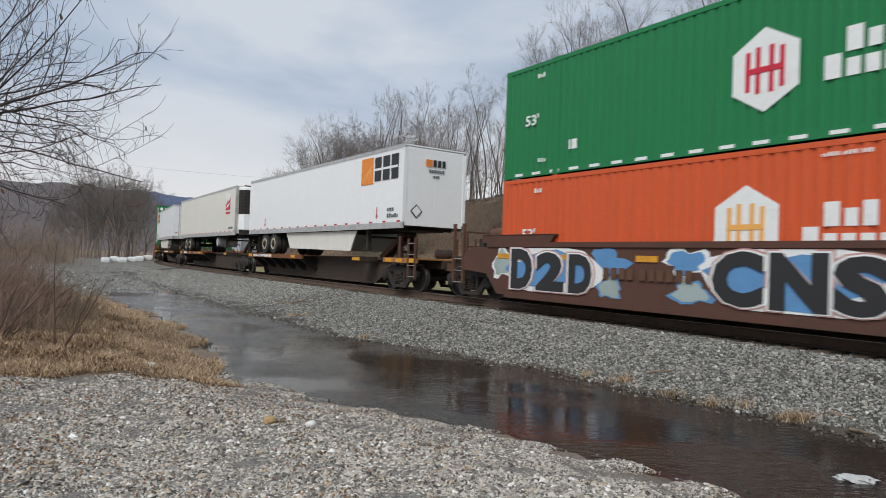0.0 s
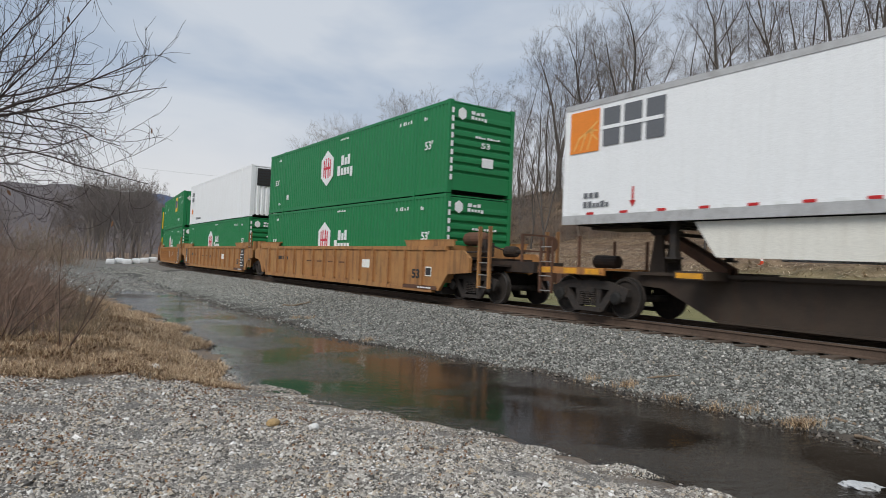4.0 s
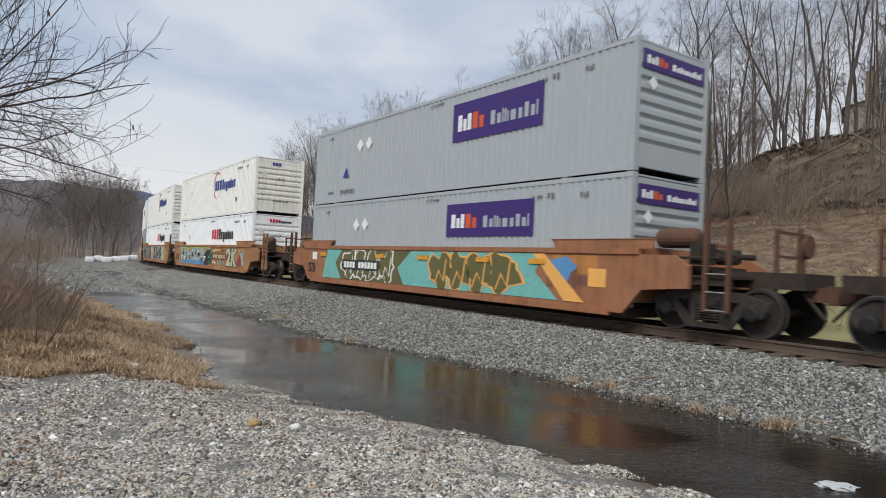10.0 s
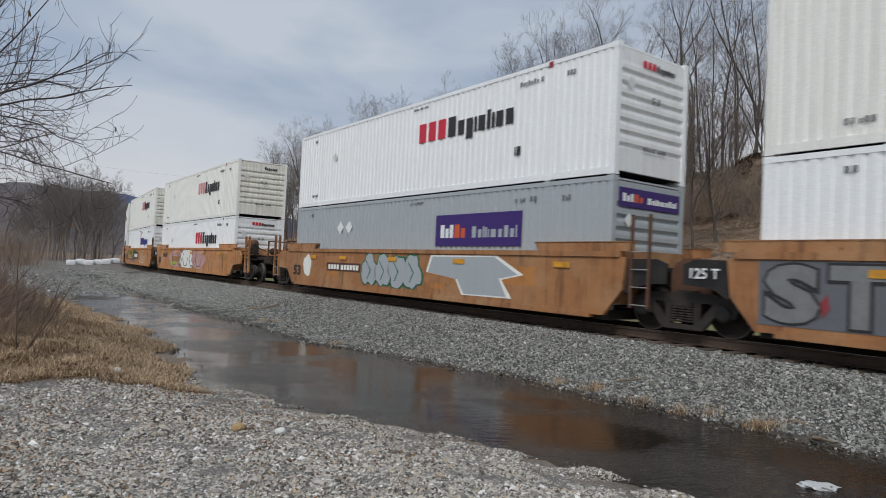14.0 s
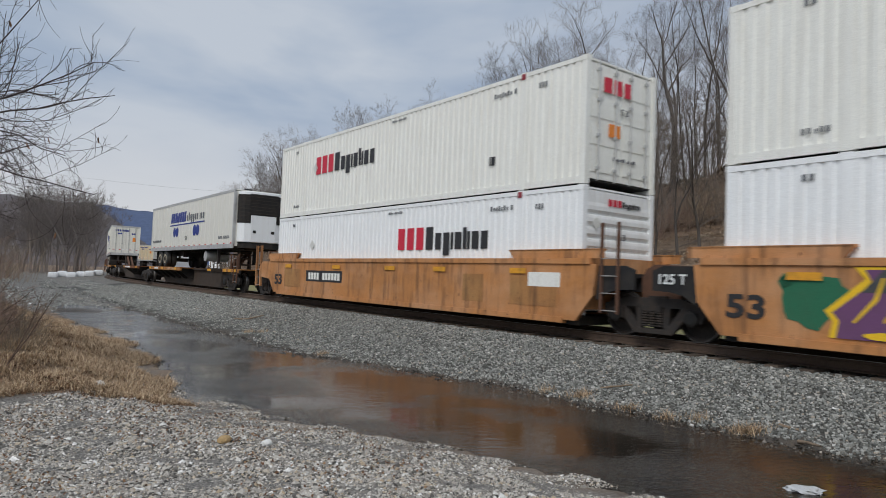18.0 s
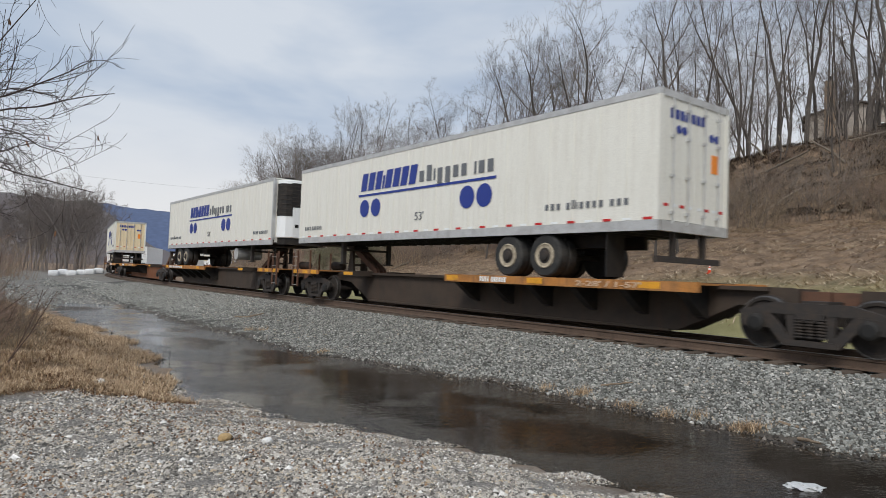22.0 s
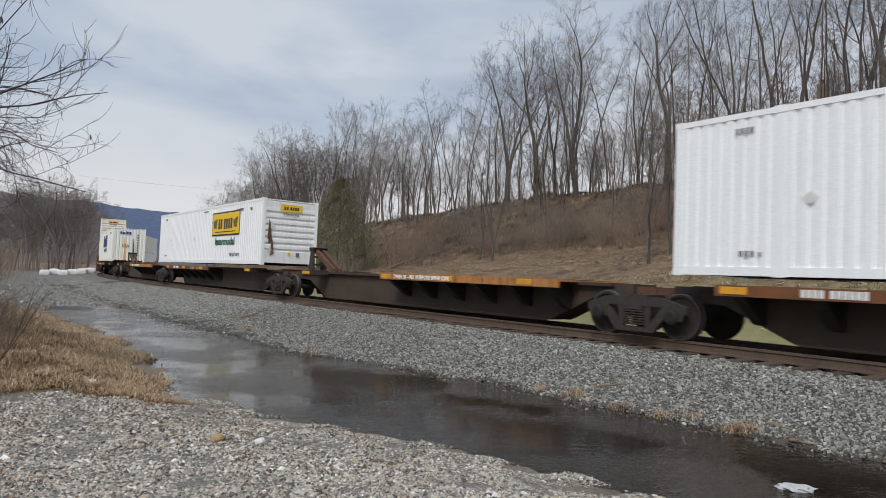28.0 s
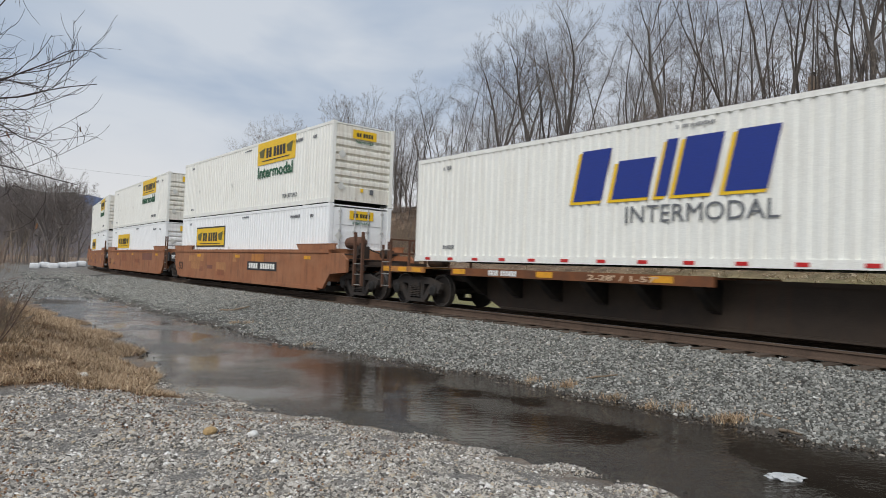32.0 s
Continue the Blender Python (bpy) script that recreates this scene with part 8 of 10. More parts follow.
def scatter_stones(name, x, y, z, size, seed, material, flatness=0.65, blocky=False):
    r = np.random.default_rng(seed)
    n = len(x)
    V, F = (CUBE_V * 1.05, CUBE_F) if blocky else (OCTA_V * 1.05, OCTA_F)
    k = len(V)
    v = V[None] * (1 + r.uniform(-0.38, 0.38, (n, k, 3)))
    v = v * r.uniform(0.6, 1.3, (n, 1, 3)) * np.array([1, 1, flatness]) * size[:, None, None]
    a, b = r.uniform(0, 6.283, n), r.normal(0, 0.35, n)
    ca, sa, cb, sb = np.cos(a), np.sin(a), np.cos(b), np.sin(b)
    X = v[..., 0] * cb[:, None] + v[..., 2] * sb[:, None]
    Z = -v[..., 0] * sb[:, None] + v[..., 2] * cb[:, None]
    Y = v[..., 1]
    co = np.stack([X * ca[:, None] - Y * sa[:, None] + x[:, None], X * sa[:, None] + Y * ca[:, None] + y[:, None], Z + z[:, None]], -1).reshape(-1, 3)
    tri = (F[None] + (np.arange(n) * k)[:, None, None]).reshape(-1, 3)
    return new(name, fast_mesh(name, co, tri, material))


STONE = island_material("mixed_gravel_stones", [(0.0, (0.06, 0.056, 0.052)), (0.2, (0.195, 0.179, 0.158)), (0.5, (0.385, 0.356, 0.315)), (0.76, (0.54, 0.508, 0.455)), (0.85, (0.43, 0.335, 0.22)), (0.94, (0.60, 0.58, 0.535)), (1.0, (0.84, 0.82, 0.79))])
BALLAST = island_material("grey_ballast_stones", [(0.0, (0.070, 0.069, 0.062)), (0.3, (0.178, 0.180, 0.164)), (0.7, (0.315, 0.315, 0.288)), (0.93, (0.46, 0.450, 0.415)), (0.97, (0.38, 0.315, 0.24)), (1.0, (0.72, 0.71, 0.68))])
WET = island_material("dark_wet_stones", [(0.0, (0.02, 0.018, 0.015)), (0.5, (0.06, 0.05, 0.04)), (0.85, (0.11, 0.09, 0.07)), (1.0, (0.26, 0.22, 0.17))], rough=0.35)


def along(s, d):
    """on_line for arrays."""
    x, y, h = np.interp(s, LINE_S, LINE_X), np.interp(s, LINE_S, LINE_Y), heading(s)
    return x - d * np.sin(h), y + d * np.cos(h)


def build_gravel():
    r = np.random.default_rng(11)
    n = 340000
    # denser where the camera is near
    ang = np.radians(r.uniform(-37, 40, n))
    dist = 3.2 + 8.3 * r.random(n) ** 1.25
    x, y = np.sin(ang) * dist, np.cos(ang) * dist
    s, d = line_frame(x, y)
    ok = (d < near_shore(s) + 0.12) & ~((y - bank_line(x) > 8.3 + 0.25 * np.sin(x * 3)) & (d < near_shore(s) - 0.75))
    x, y, s, d = x[ok], y[ok], s[ok], d[ok]
    z = ground_z(x, y, s, d)
    # finer grit in patches and towards the water
    patch = smooth(-0.6, 0.9, wobble(x, y, 0.6, 3.0) + r.normal(0, 0.25, len(x)))
    fine = (0.7 + 0.3 * smooth(0.2, 1.6, near_shore(s) - d)) * (0.85 + 0.25 * patch)
    size = np.clip(r.lognormal(-4.60, 0.44, len(x)) * fine, 0.0045, 0.034)
    ob = scatter_stones("gravel", x, y, z + size * 0.15, size, 3, STONE)
    tagged(ob, "loose grey and white crushed stone gravel", "gravel", kind="stuff")
    # ballast: the slope towards the ditch, the bed between the rails, the far stretch
    for name, n, s0, s1, lean, d0, d1, mean, shape, label in (
            ("ballast", 128000, -14.0, 17.0, 0.85, None, -0.98, -4.28, True, "grey-green crushed stone ballast beside the track"),
            ("ballast", 26000, -30.0, 17.0, 0.8, -0.66, 2.2, -3.95, False, "grey crushed stone ballast between the rails"),
            ("ballast", 76000, -42.0, -14.0, 0.7, None, -0.98, -3.9, False, "grey-green crushed stone ballast far along the track")):
        s = s0 + (s1 - s0) * r.random(n) ** lean
        lo = far_shore(s) - 0.12 if d0 is None else np.full(n, d0)
        d = lo + (d1 - lo) * r.random(n)
        # a margin of bare silt along the water, wider where the ditch shallows out
        farness = d - far_shore(s) - (0.13 + 0.40 * smooth(-4, -12, s)) * (1 + 0.6 * np.sin(s * 2.9) + 0.5 * np.sin(s * 7.1 + 1))
        keep = (farness > 0) | (r.random(n) < 0.10) | (d > -3.4)
        s, d = s[keep], d[keep]
        n = len(s)
        x, y = along(s, d)
        z = ground_z(x, y, s, d)
        z = np.where(np.abs(d) < 1.9, np.minimum(z, -0.24), z)
        size = np.clip(r.lognormal(mean, 0.30, n), 0.009, 0.05)
        ob = scatter_stones(name, x, y, z + size * r.uniform(0.1, 0.7, n), size, 4 + int(-s0), BALLAST, 0.85, shape)
        tagged(ob, label, "ballast", kind="stuff")
    n = 12000
    s = -16 + 32 * r.random(n)
    d = np.where(r.random(n) < 0.96, far_shore(s) - 0.32 + 0.42 * r.random(n) ** 1.3, near_shore(s) - 0.10 + 0.40 * r.random(n) ** 1.5)
    x, y = along(s, d)
    z = ground_z(x, y, s, d)
    size = np.clip(r.lognormal(-4.2, 0.42, n), 0.008, 0.04)
    ob = scatter_stones("wet_stones", x, y, np.maximum(z, WATER_Z - 0.02) + size * 0.35, size, 14, WET, 0.8)
    tagged(ob, "dark wet stones and mud along the water's edge", "stones", kind="stuff")
    # thin gravel between the water and the far line, on the open lot
    n = 30000
    s = -20 - 42 * r.random(n)
    d = -3 - 9 * r.random(n)
    x, y = along(s, d)
    z = ground_z(x, y, s, d)
    size = np.clip(r.lognormal(-3.5, 0.4, n), 0.015, 0.06)
    ob = scatter_stones("lot_gravel", x, y, z + size * 0.1, size, 5, BALLAST)
    tagged(ob, "grey gravel spread over the open lot", "gravel", kind="stuff")


build_gravel()


# ---- grass and litter ----
DRY = island_material("dry_straw_grass", [(0.0, (0.190, 0.122, 0.072)), (0.4, (0.375, 0.258, 0.155)), (0.75, (0.525, 0.380, 0.240)), (1.0, (0.72, 0.57, 0.385))])
LEAF = island_material("fallen_brown_leaves", [(0.0, (0.085, 0.042, 0.025)), (0.5, (0.20, 0.105, 0.058)), (1.0, (0.32, 0.20, 0.11))])
LITTER = island_material("dark_dead_leaves_and_vines", [(0.0, (0.035, 0.026, 0.02)), (0.6, (0.085, 0.06, 0.045)), (1.0, (0.20, 0.14, 0.095))])
STRAW = island_material("pale_cut_straw", [(0.0, (0.36, 0.27, 0.18)), (0.5, (0.56, 0.45, 0.31)), (1.0, (0.76, 0.66, 0.49))])
STALK = island_material("cut_pale_stalks", [(0.0, (0.14, 0.09, 0.058)), (0.35, (0.30, 0.205, 0.135)), (0.7, (0.46, 0.34, 0.225)), (1.0, (0.68, 0.57, 0.42))])

BRUSH = island_material("grey_brown_brush_stems", [(0.0, (0.07, 0.052, 0.040)), (0.5, (0.20, 0.145, 0.105)), (0.85, (0.33, 0.24, 0.17)), (1.0, (0.46, 0.36, 0.26))])


def blades(name, x, y, z, length, lean, width, seed, material, flat=1.0):
    """Bent blades of three triangles each."""
    r = np.random.default_rng(seed)
    n = len(x)
    a = r.uniform(0, 6.283, n)
    ln = length * r.uniform(0.5, 1.3, n)
    le = np.clip(lean + r.normal(0, 0.25, n), 0.05, 1.5)
    dx, dy = np.cos(a), np.sin(a)
    wx, wy = -dy * width, dx * width
    mx, mz = np.sin(le * 0.6) * ln * 0.5, np.cos(le * 0.6) * ln * 0.5
    tx, tz = mx + np.sin(le * 1.4) * ln * 0.5, np.maximum(mz + np.cos(le * 1.4) * ln * 0.5, 0.01)
    mz, tz = mz * flat, tz * flat
    p0 = np.stack([x - wx, y - wy, z], 1)
    p1 = np.stack([x + wx, y + wy, z], 1)
    p2 = np.stack([x + dx * mx - wx * 0.8, y + dy * mx - wy * 0.8, z + mz], 1)
    p3 = np.stack([x + dx * mx + wx * 0.8, y + dy * mx + wy * 0.8, z + mz], 1)
    p4 = np.stack([x + dx * tx, y + dy * tx, z + tz], 1)
    co = np.stack([p0, p1, p2, p3, p4], 1).reshape(-1, 3)
    tri = (np.array([(0, 1, 3), (0, 3, 2), (2, 3, 4)])[None] + (np.arange(n) * 5)[:, None, None]).reshape(-1, 3)
    return new(name, fast_mesh(name, co, tri, material))


def bank_points(n, seed, margin=0.6):
    r = np.random.default_rng(seed)
    x, y = -14 + 12.2 * r.random(n), 8.0 + 15 * r.random(n) ** 1.3
    s, d = line_frame(x, y)
    edge = 8.2 + bank_line(x) + 0.22 * np.sin(x * 2.7) + 0.1 * np.sin(x * 7)
    ok = (d < near_shore(s) - margin - 0.25 * np.sin(y * 2.3)) & (y > edge) & (y < 24) & (x / y > -0.85)
    return x[ok], y[ok], s[ok], d[ok]


def build_grass():
    x, y, s, d = bank_points(270000, 21, 0.3)
    ob = blades("dry_grass", x, y, ground_z(x, y, s, d) - 0.01, 0.19, 1.22, 0.0042, 6, DRY)
    tagged(ob, "matted straw-coloured dry grass on the bank", "grass", kind="stuff")
    x, y, s, d = bank_points(60000, 22, 0.3)
    k = (y < 9.4 + 0.5 * np.sin(x * 1.7)) | (np.random.default_rng(1).random(len(x)) < 0.45)
    x, y, s, d = x[k], y[k], s[k], d[k]
    ob = blades("leaf_litter", x, y, ground_z(x, y, s, d) + 0.005, 0.06, 1.25, 0.017, 7, LEAF)
    tagged(ob, "brown fallen leaves lying over the grass", "leaves", kind="stuff")
    # dead leaves blown out over the gravel in front of the bank
    rr = np.random.default_rng(52)
    y = 8.6 - 4.6 * rr.random(5200) ** 1.4
    x = -y * 0.70 + y * 0.75 * rr.random(5200) ** 1.6
    s, d = line_frame(x, y)
    k = (d < near_shore(s) - 0.5) & (wobble(x, y, 0.6, 4.0) + rr.normal(0, 0.5, len(x)) > -0.1)
    x, y, s, d = x[k], y[k], s[k], d[k]
    ob = blades("leaf_litter", x, y, ground_z(x, y, s, d) + 0.02, 0.032, 1.3, 0.009, 53, LEAF)
    tagged(ob, "brown dead leaves scattered over the gravel", "leaves", kind="stuff")
    # straw and stalks over the rising field beyond the line
    r = np.random.default_rng(8)
    n = 190000
    s, d = r.uniform(-75, 26, n), 9 + 30 * r.random(n) ** 0.9
    P = np.array([on_line(a, b)[:2] for a, b in zip(s, d)])
    k = (P[:, 1] > 3) & (P[:, 0] / np.maximum(P[:, 1], 1) < 0.95)
    P, s, d = P[k], s[k], d[k]
    ob = blades("field_stalks", P[:, 0], P[:, 1], ground_z(P[:, 0], P[:, 1], s, d), 0.55, 1.3, 0.010, 9, STALK, 0.3)
    tagged(ob, "cut stalks and dead weeds littering the field", "stalks", kind="stuff")
    n = 52000
    s, d = r.uniform(-60, 26, n), 7 + 30 * r.random(n)
    x, y = along(s, d)
    swath = np.sin(d * 1.1 + 0.6 * np.sin(s * 0.25)) + 0.7 * np.sin(x * 0.5) * np.sin(y * 0.43)
    k = (y > 3) & (x / np.maximum(y, 1) < 0.95) & (x / np.maximum(y, 1) > 0.05) & (swath + r.normal(0, 0.4, n) > 0.25)
    x, y, s, d = x[k], y[k], s[k], d[k]
    ob = blades("straw_swaths", x, y, ground_z(x, y, s, d) + 0.02, 0.75, 1.35, 0.016, 29, STRAW, 0.35)
    tagged(ob, "pale cut straw lying in swaths over the field", "straw", kind="stuff")
    n = 80000
    s, d = r.uniform(-105, 24, n), 27 + 38 * r.random(n)
    P = np.array([on_line(a, b)[:2] for a, b in zip(s, d)])
    clump = np.sin(P[:, 0] * 0.9 + 1) * np.sin(P[:, 1] * 0.7) + np.sin(P[:, 0] * 0.31) * np.sin(P[:, 1] * 0.37 + 2)
    k = (P[:, 1] > 3) & (P[:, 0] / np.maximum(P[:, 1], 1) < 1.0) & (P[:, 0] / np.maximum(P[:, 1], 1) > -0.26) & (clump + r.normal(0, 0.35, n) > -0.1)
    P, s, d = P[k], s[k], d[k]
    ob = blades("bank_brush", P[:, 0], P[:, 1], ground_z(P[:, 0], P[:, 1], s, d), 1.0, 0.9, 0.012, 19, BRUSH, 0.7)
    tagged(ob, "leafless grey-tan brush covering the slope", "brush", kind="stuff")
    n = 70000
    az = r.uniform(-8, 44, n)
    edge, run = np.interp(az, BANK_AZ, BANK_EDGE), np.interp(az, BANK_AZ, BANK_RUN)
    rad = edge - run * r.random(n) ** 1.3 * 0.85
    x, y = np.sin(np.radians(az)) * rad, np.cos(np.radians(az)) * rad
    k = wobble(x, y, 1.5, 9) + r.normal(0, 0.5, n) > 0.15
    x, y = x[k], y[k]
    ob = blades("bank_litter", x, y, ground_z(x, y), 0.5, 1.15, 0.03, 39, LITTER, 0.6)
    tagged(ob, "dark heaps of dead leaves and vines on the slope", "litter", kind="stuff")
    # sparse tufts at the foot of the ballast
    xs, ys = [], []
    for s0, dd in ((1.43, 0.14), (2.05, 0.22), (2.15, 0.28), (4.7, 0.14), (4.78, 0.20), (4.62, 0.10), (3.64, 0.04), (3.0, 0.09), (4.0, 0.24), (-4.2, 0.24), (6.9, -0.06), (-9.2, 0.54), (-8.8, 0.74)):
        px, py, _ = on_line(s0, float(far_shore(s0)) + dd)
        m = 90
        xs.append(px + r.normal(0, 0.09, m)), ys.append(py + r.normal(0, 0.06, m))
    xs, ys = np.concatenate(xs), np.concatenate(ys)
    ob = blades("waterside_tufts", xs, ys, ground_z(xs, ys), 0.17, 1.05, 0.0032, 10, DRY)
    tagged(ob, "small dry grass tufts at the water's edge", "grass", kind="stuff")


build_grass()

# ---- bare trees ----
BARK = mat("grey_brown_bark", (0.105, 0.092, 0.082), 0.95, dirt=0.5, dirt_col=(0.07, 0.056, 0.046), scale=2.5, bump=0.4, bump_scale=14, rnd=0.25)
TWIG = mat("grey_brown_twigs", (0.170, 0.142, 0.120), 0.95, dirt=0.3, dirt_col=(0.05, 0.04, 0.034), scale=1.0, bump=0.0, rnd=0.25)
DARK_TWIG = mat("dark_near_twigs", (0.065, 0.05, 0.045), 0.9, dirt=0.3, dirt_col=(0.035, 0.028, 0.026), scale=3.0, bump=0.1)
RED_TWIG = mat("reddish_brown_twigs", (0.27, 0.185, 0.142), 0.95, dirt=0.4, dirt_col=(0.07, 0.045, 0.034), scale=1.5, bump=0.0, rnd=0.3)
PALE_TWIG = mat("pale_dead_stems", (0.31, 0.24, 0.165), 0.95, dirt=0.4, dirt_col=(0.08, 0.055, 0.04), scale=1.5, bump=0.0, rnd=0.3)


class Limbs:
    """Tapered limbs gathered into one mesh."""

    def __init__(self):
        self.v, self.f, self.n = [], [], 0

    def limb(self, pts, r0, r1, sides):
        k = len(pts)
        pts = np.asarray(pts, float)
        tan = np.gradient(pts, axis=0)
        tan /= np.linalg.norm(tan, axis=1)[:, None] + 1e-9
        ref = np.array([0.31, 0.77, 0.12]) if abs(tan[0][2]) > 0.9 else np.array([0.0, 0.0, 1.0])
        u = np.cross(tan, ref)
        u /= np.linalg.norm(u, axis=1)[:, None] + 1e-9
        w = np.cross(tan, u)
        rad = np.linspace(r0, r1, k)[:, None, None]
        a = np.arange(sides) * 2 * np.pi / sides
        ring = pts[:, None] + rad * (u[:, None] * np.cos(a)[None, :, None] + w[:, None] * np.sin(a)[None, :, None])
        self.v.append(ring.reshape(-1, 3))
        i = np.arange(k - 1)[:, None] * sides
        j = np.arange(sides)[None]
        p, q = i + j, i + (j + 1) % sides
        self.f.append((np.concatenate([np.stack([p, q, q + sides], -1).reshape(-1, 3), np.stack([p, q + sides, p + sides], -1).reshape(-1, 3)]) + self.n))
        self.n += k * sides

    def mesh(self, name, material):
        return fast_mesh(name, np.concatenate(self.v), np.concatenate(self.f), material, flat=False)


def wander(r, start, direction, length, steps, bend, up):
    pts, d = [np.array(start, float)], np.array(direction, float)
    for _ in range(steps):
        d = d + r.normal(0, bend, 3) + np.array([0, 0, up])
        d /= np.linalg.norm(d)
        pts.append(pts[-1] + d * length / steps)
    return np.array(pts), d


def branch_out(r, lb, pts, rad, depth, ratio, count, spread_a, up, min_len, lo=0.25, thin=0.0035, keep=0.75, bend=0.13):
    """Side shoots along a limb, getting finer."""
    length = np.linalg.norm(np.diff(pts, axis=0), axis=1).sum()
    for _ in range(count):
        t = lo + (1 - lo) * r.random() ** 0.8
        k = t * (len(pts) - 1)
        i = min(int(k), len(pts) - 2)
        p = pts[i] + (pts[i + 1] - pts[i]) * (k - i)
        axis = pts[i + 1] - pts[i]
        axis /= np.linalg.norm(axis)
        side = r.normal(0, 1, 3)
        side -= axis * (side @ axis)
        side /= np.linalg.norm(side)
        a = spread_a * r.uniform(0.6, 1.3)
        d = axis * math.cos(a) + side * math.sin(a)
        ln = length * ratio * (1.15 - 0.65 * t) * r.uniform(0.6, 1.25)
        if ln < min_len:
            continue
        r0 = max(rad * (1 - 0.75 * t) * 0.46, thin)
        sub, _ = wander(r, p, d, ln, 4 if depth > 2 or bend > 0.13 else 2, bend, up)
        lb.limb(sub, r0, max(r0 * 0.3, thin * 0.7), 5 if r0 > 0.05 else 3)
        if depth > 1:
            branch_out(r, lb, sub, r0, depth - 1, ratio * 0.95, max(3, int(count * keep)), spread_a, up, min_len, 0.15, thin, keep, bend)


def shoot(r, lb, p, d, length, rad, depth, plan, thin):
    """A sinuous limb with finer limbs along it; plan gives, level by level, count, share of length and spread."""
    steps = (2, 3, 4, 6)[min(depth, 3)]
    pts, _ = wander(r, p, d, length, steps, 0.17, 0.055)
    lb.limb(pts, max(rad, thin), max(rad * 0.28, thin * 0.6), 5 if rad > 0.045 else 3)
    if depth == 0:
        return
    count, share, spread_a = plan[-depth]
    turn = r.uniform(0, 6.283)
    for k in range(count):
        t = 0.18 + 0.82 * (k + r.random()) / count
        q = t * (len(pts) - 1)
        i = min(int(q), len(pts) - 2)
        axis = pts[i + 1] - pts[i]
        axis /= np.linalg.norm(axis)
        e1 = np.cross(axis, (0.31, 0.52, 0.79))
        e1 /= np.linalg.norm(e1)
        e2 = np.cross(axis, e1)
        turn += 2.4 + r.normal(0, 0.5)
        a = spread_a * r.uniform(0.6, 1.35)
        way = axis * math.cos(a) + (e1 * math.cos(turn) + e2 * math.sin(turn)) * math.sin(a)
        shoot(r, lb, pts[i] + (pts[i + 1] - pts[i]) * (q - i), way, length * share * (1.2 - 0.6 * t) * r.uniform(0.65, 1.3), rad * (1 - 0.72 * t) * 0.52, depth - 1, plan, thin)


def leader(r, trunk, crown, p, d, length, rad, bare, reach, limbs, plan, thin, bend):
    """A main stem that tapers to its tip, bare below, with limbs that rise above."""
    pts, _ = wander(r, p, d, length, 11, bend, 0.02)
    trunk.limb(pts[:7], rad, rad * 0.5, 8)
    trunk.limb(pts[6:], rad * 0.5, 0.012, 6)
    turn = r.uniform(0, 6.283)
    for k in range(limbs):
        t = bare + (0.98 - bare) * (k + r.random()) / limbs
        q = t * 11
        i = min(int(q), 10)
        turn += 2.4 + r.normal(0, 0.6)
        a = r.uniform(0.45, 1.0)
        way = np.array([math.cos(turn) * math.sin(a), math.sin(turn) * math.sin(a), math.cos(a)])
        shape = math.sin(math.pi * min(1.0, 0.30 + 0.66 * (t - bare) / (1 - bare)))
        shoot(r, crown, pts[i] + (pts[i + 1] - pts[i]) * (q - i), way, reach * (0.25 + 0.75 * shape) * r.uniform(0.6, 1.25), rad * (1 - 0.88 * t) * r.uniform(0.36, 0.58), 3, plan, thin)
    return pts


def tree_model(seed, height, girth, bare=0.34, fork=1, wide=0.24, thin=0.0066, limbs=10, bend=0.06, plan=((6, 0.55, 0.6), (4, 0.6, 0.6), (3, 0.70, 0.5))):
    r = np.random.default_rng(seed)
    e = new("tree")
    e["seed"] = seed
    trunk, crown = Limbs(), Limbs()
    lean = r.normal(0, 0.05, 2)
    d = np.array([lean[0], lean[1], 1.0])
    d /= np.linalg.norm(d)
    if fork == 1:
        leader(r, trunk, crown, np.array([0, 0, -0.5]), d, height + 0.5, girth, bare, height * wide, limbs, plan, thin, bend)
    else:
        low = height * r.uniform(0.10, 0.34)
        pts, d1 = wander(r, (0, 0, -0.5), d, low + 0.5, 4, 0.04, 0.0)
        trunk.limb(pts, girth, girth * 0.82, 8)
        a0 = r.uniform(0, 6.283)
        for k in range(fork):
            a, tilt = a0 + k * 6.283 / fork + r.normal(0, 0.3), r.uniform(0.10, 0.30)
            way = np.array([math.cos(a) * tilt, math.sin(a) * tilt, 1.0])
            leader(r, trunk, crown, pts[-1], way / np.linalg.norm(way), (height - low) * (1.0 if k == 0 else r.uniform(0.72, 0.98)), girth * (0.72 if k == 0 else r.uniform(0.45, 0.68)), max(0.1, bare - 0.14), height * wide * 0.8, max(6, int(limbs * 0.72)), plan, thin, bend * 1.2)
    tall = max(q[:, 2].max() for q in crown.v)
    t = new("trunk", trunk.mesh("trunk", BARK))
    c = new("crown", crown.mesh("crown", TWIG))
    for ob in (t, c):
        ob.data.transform(Matrix.Scale(height / tall, 4))
        ob.parent = e
    return e


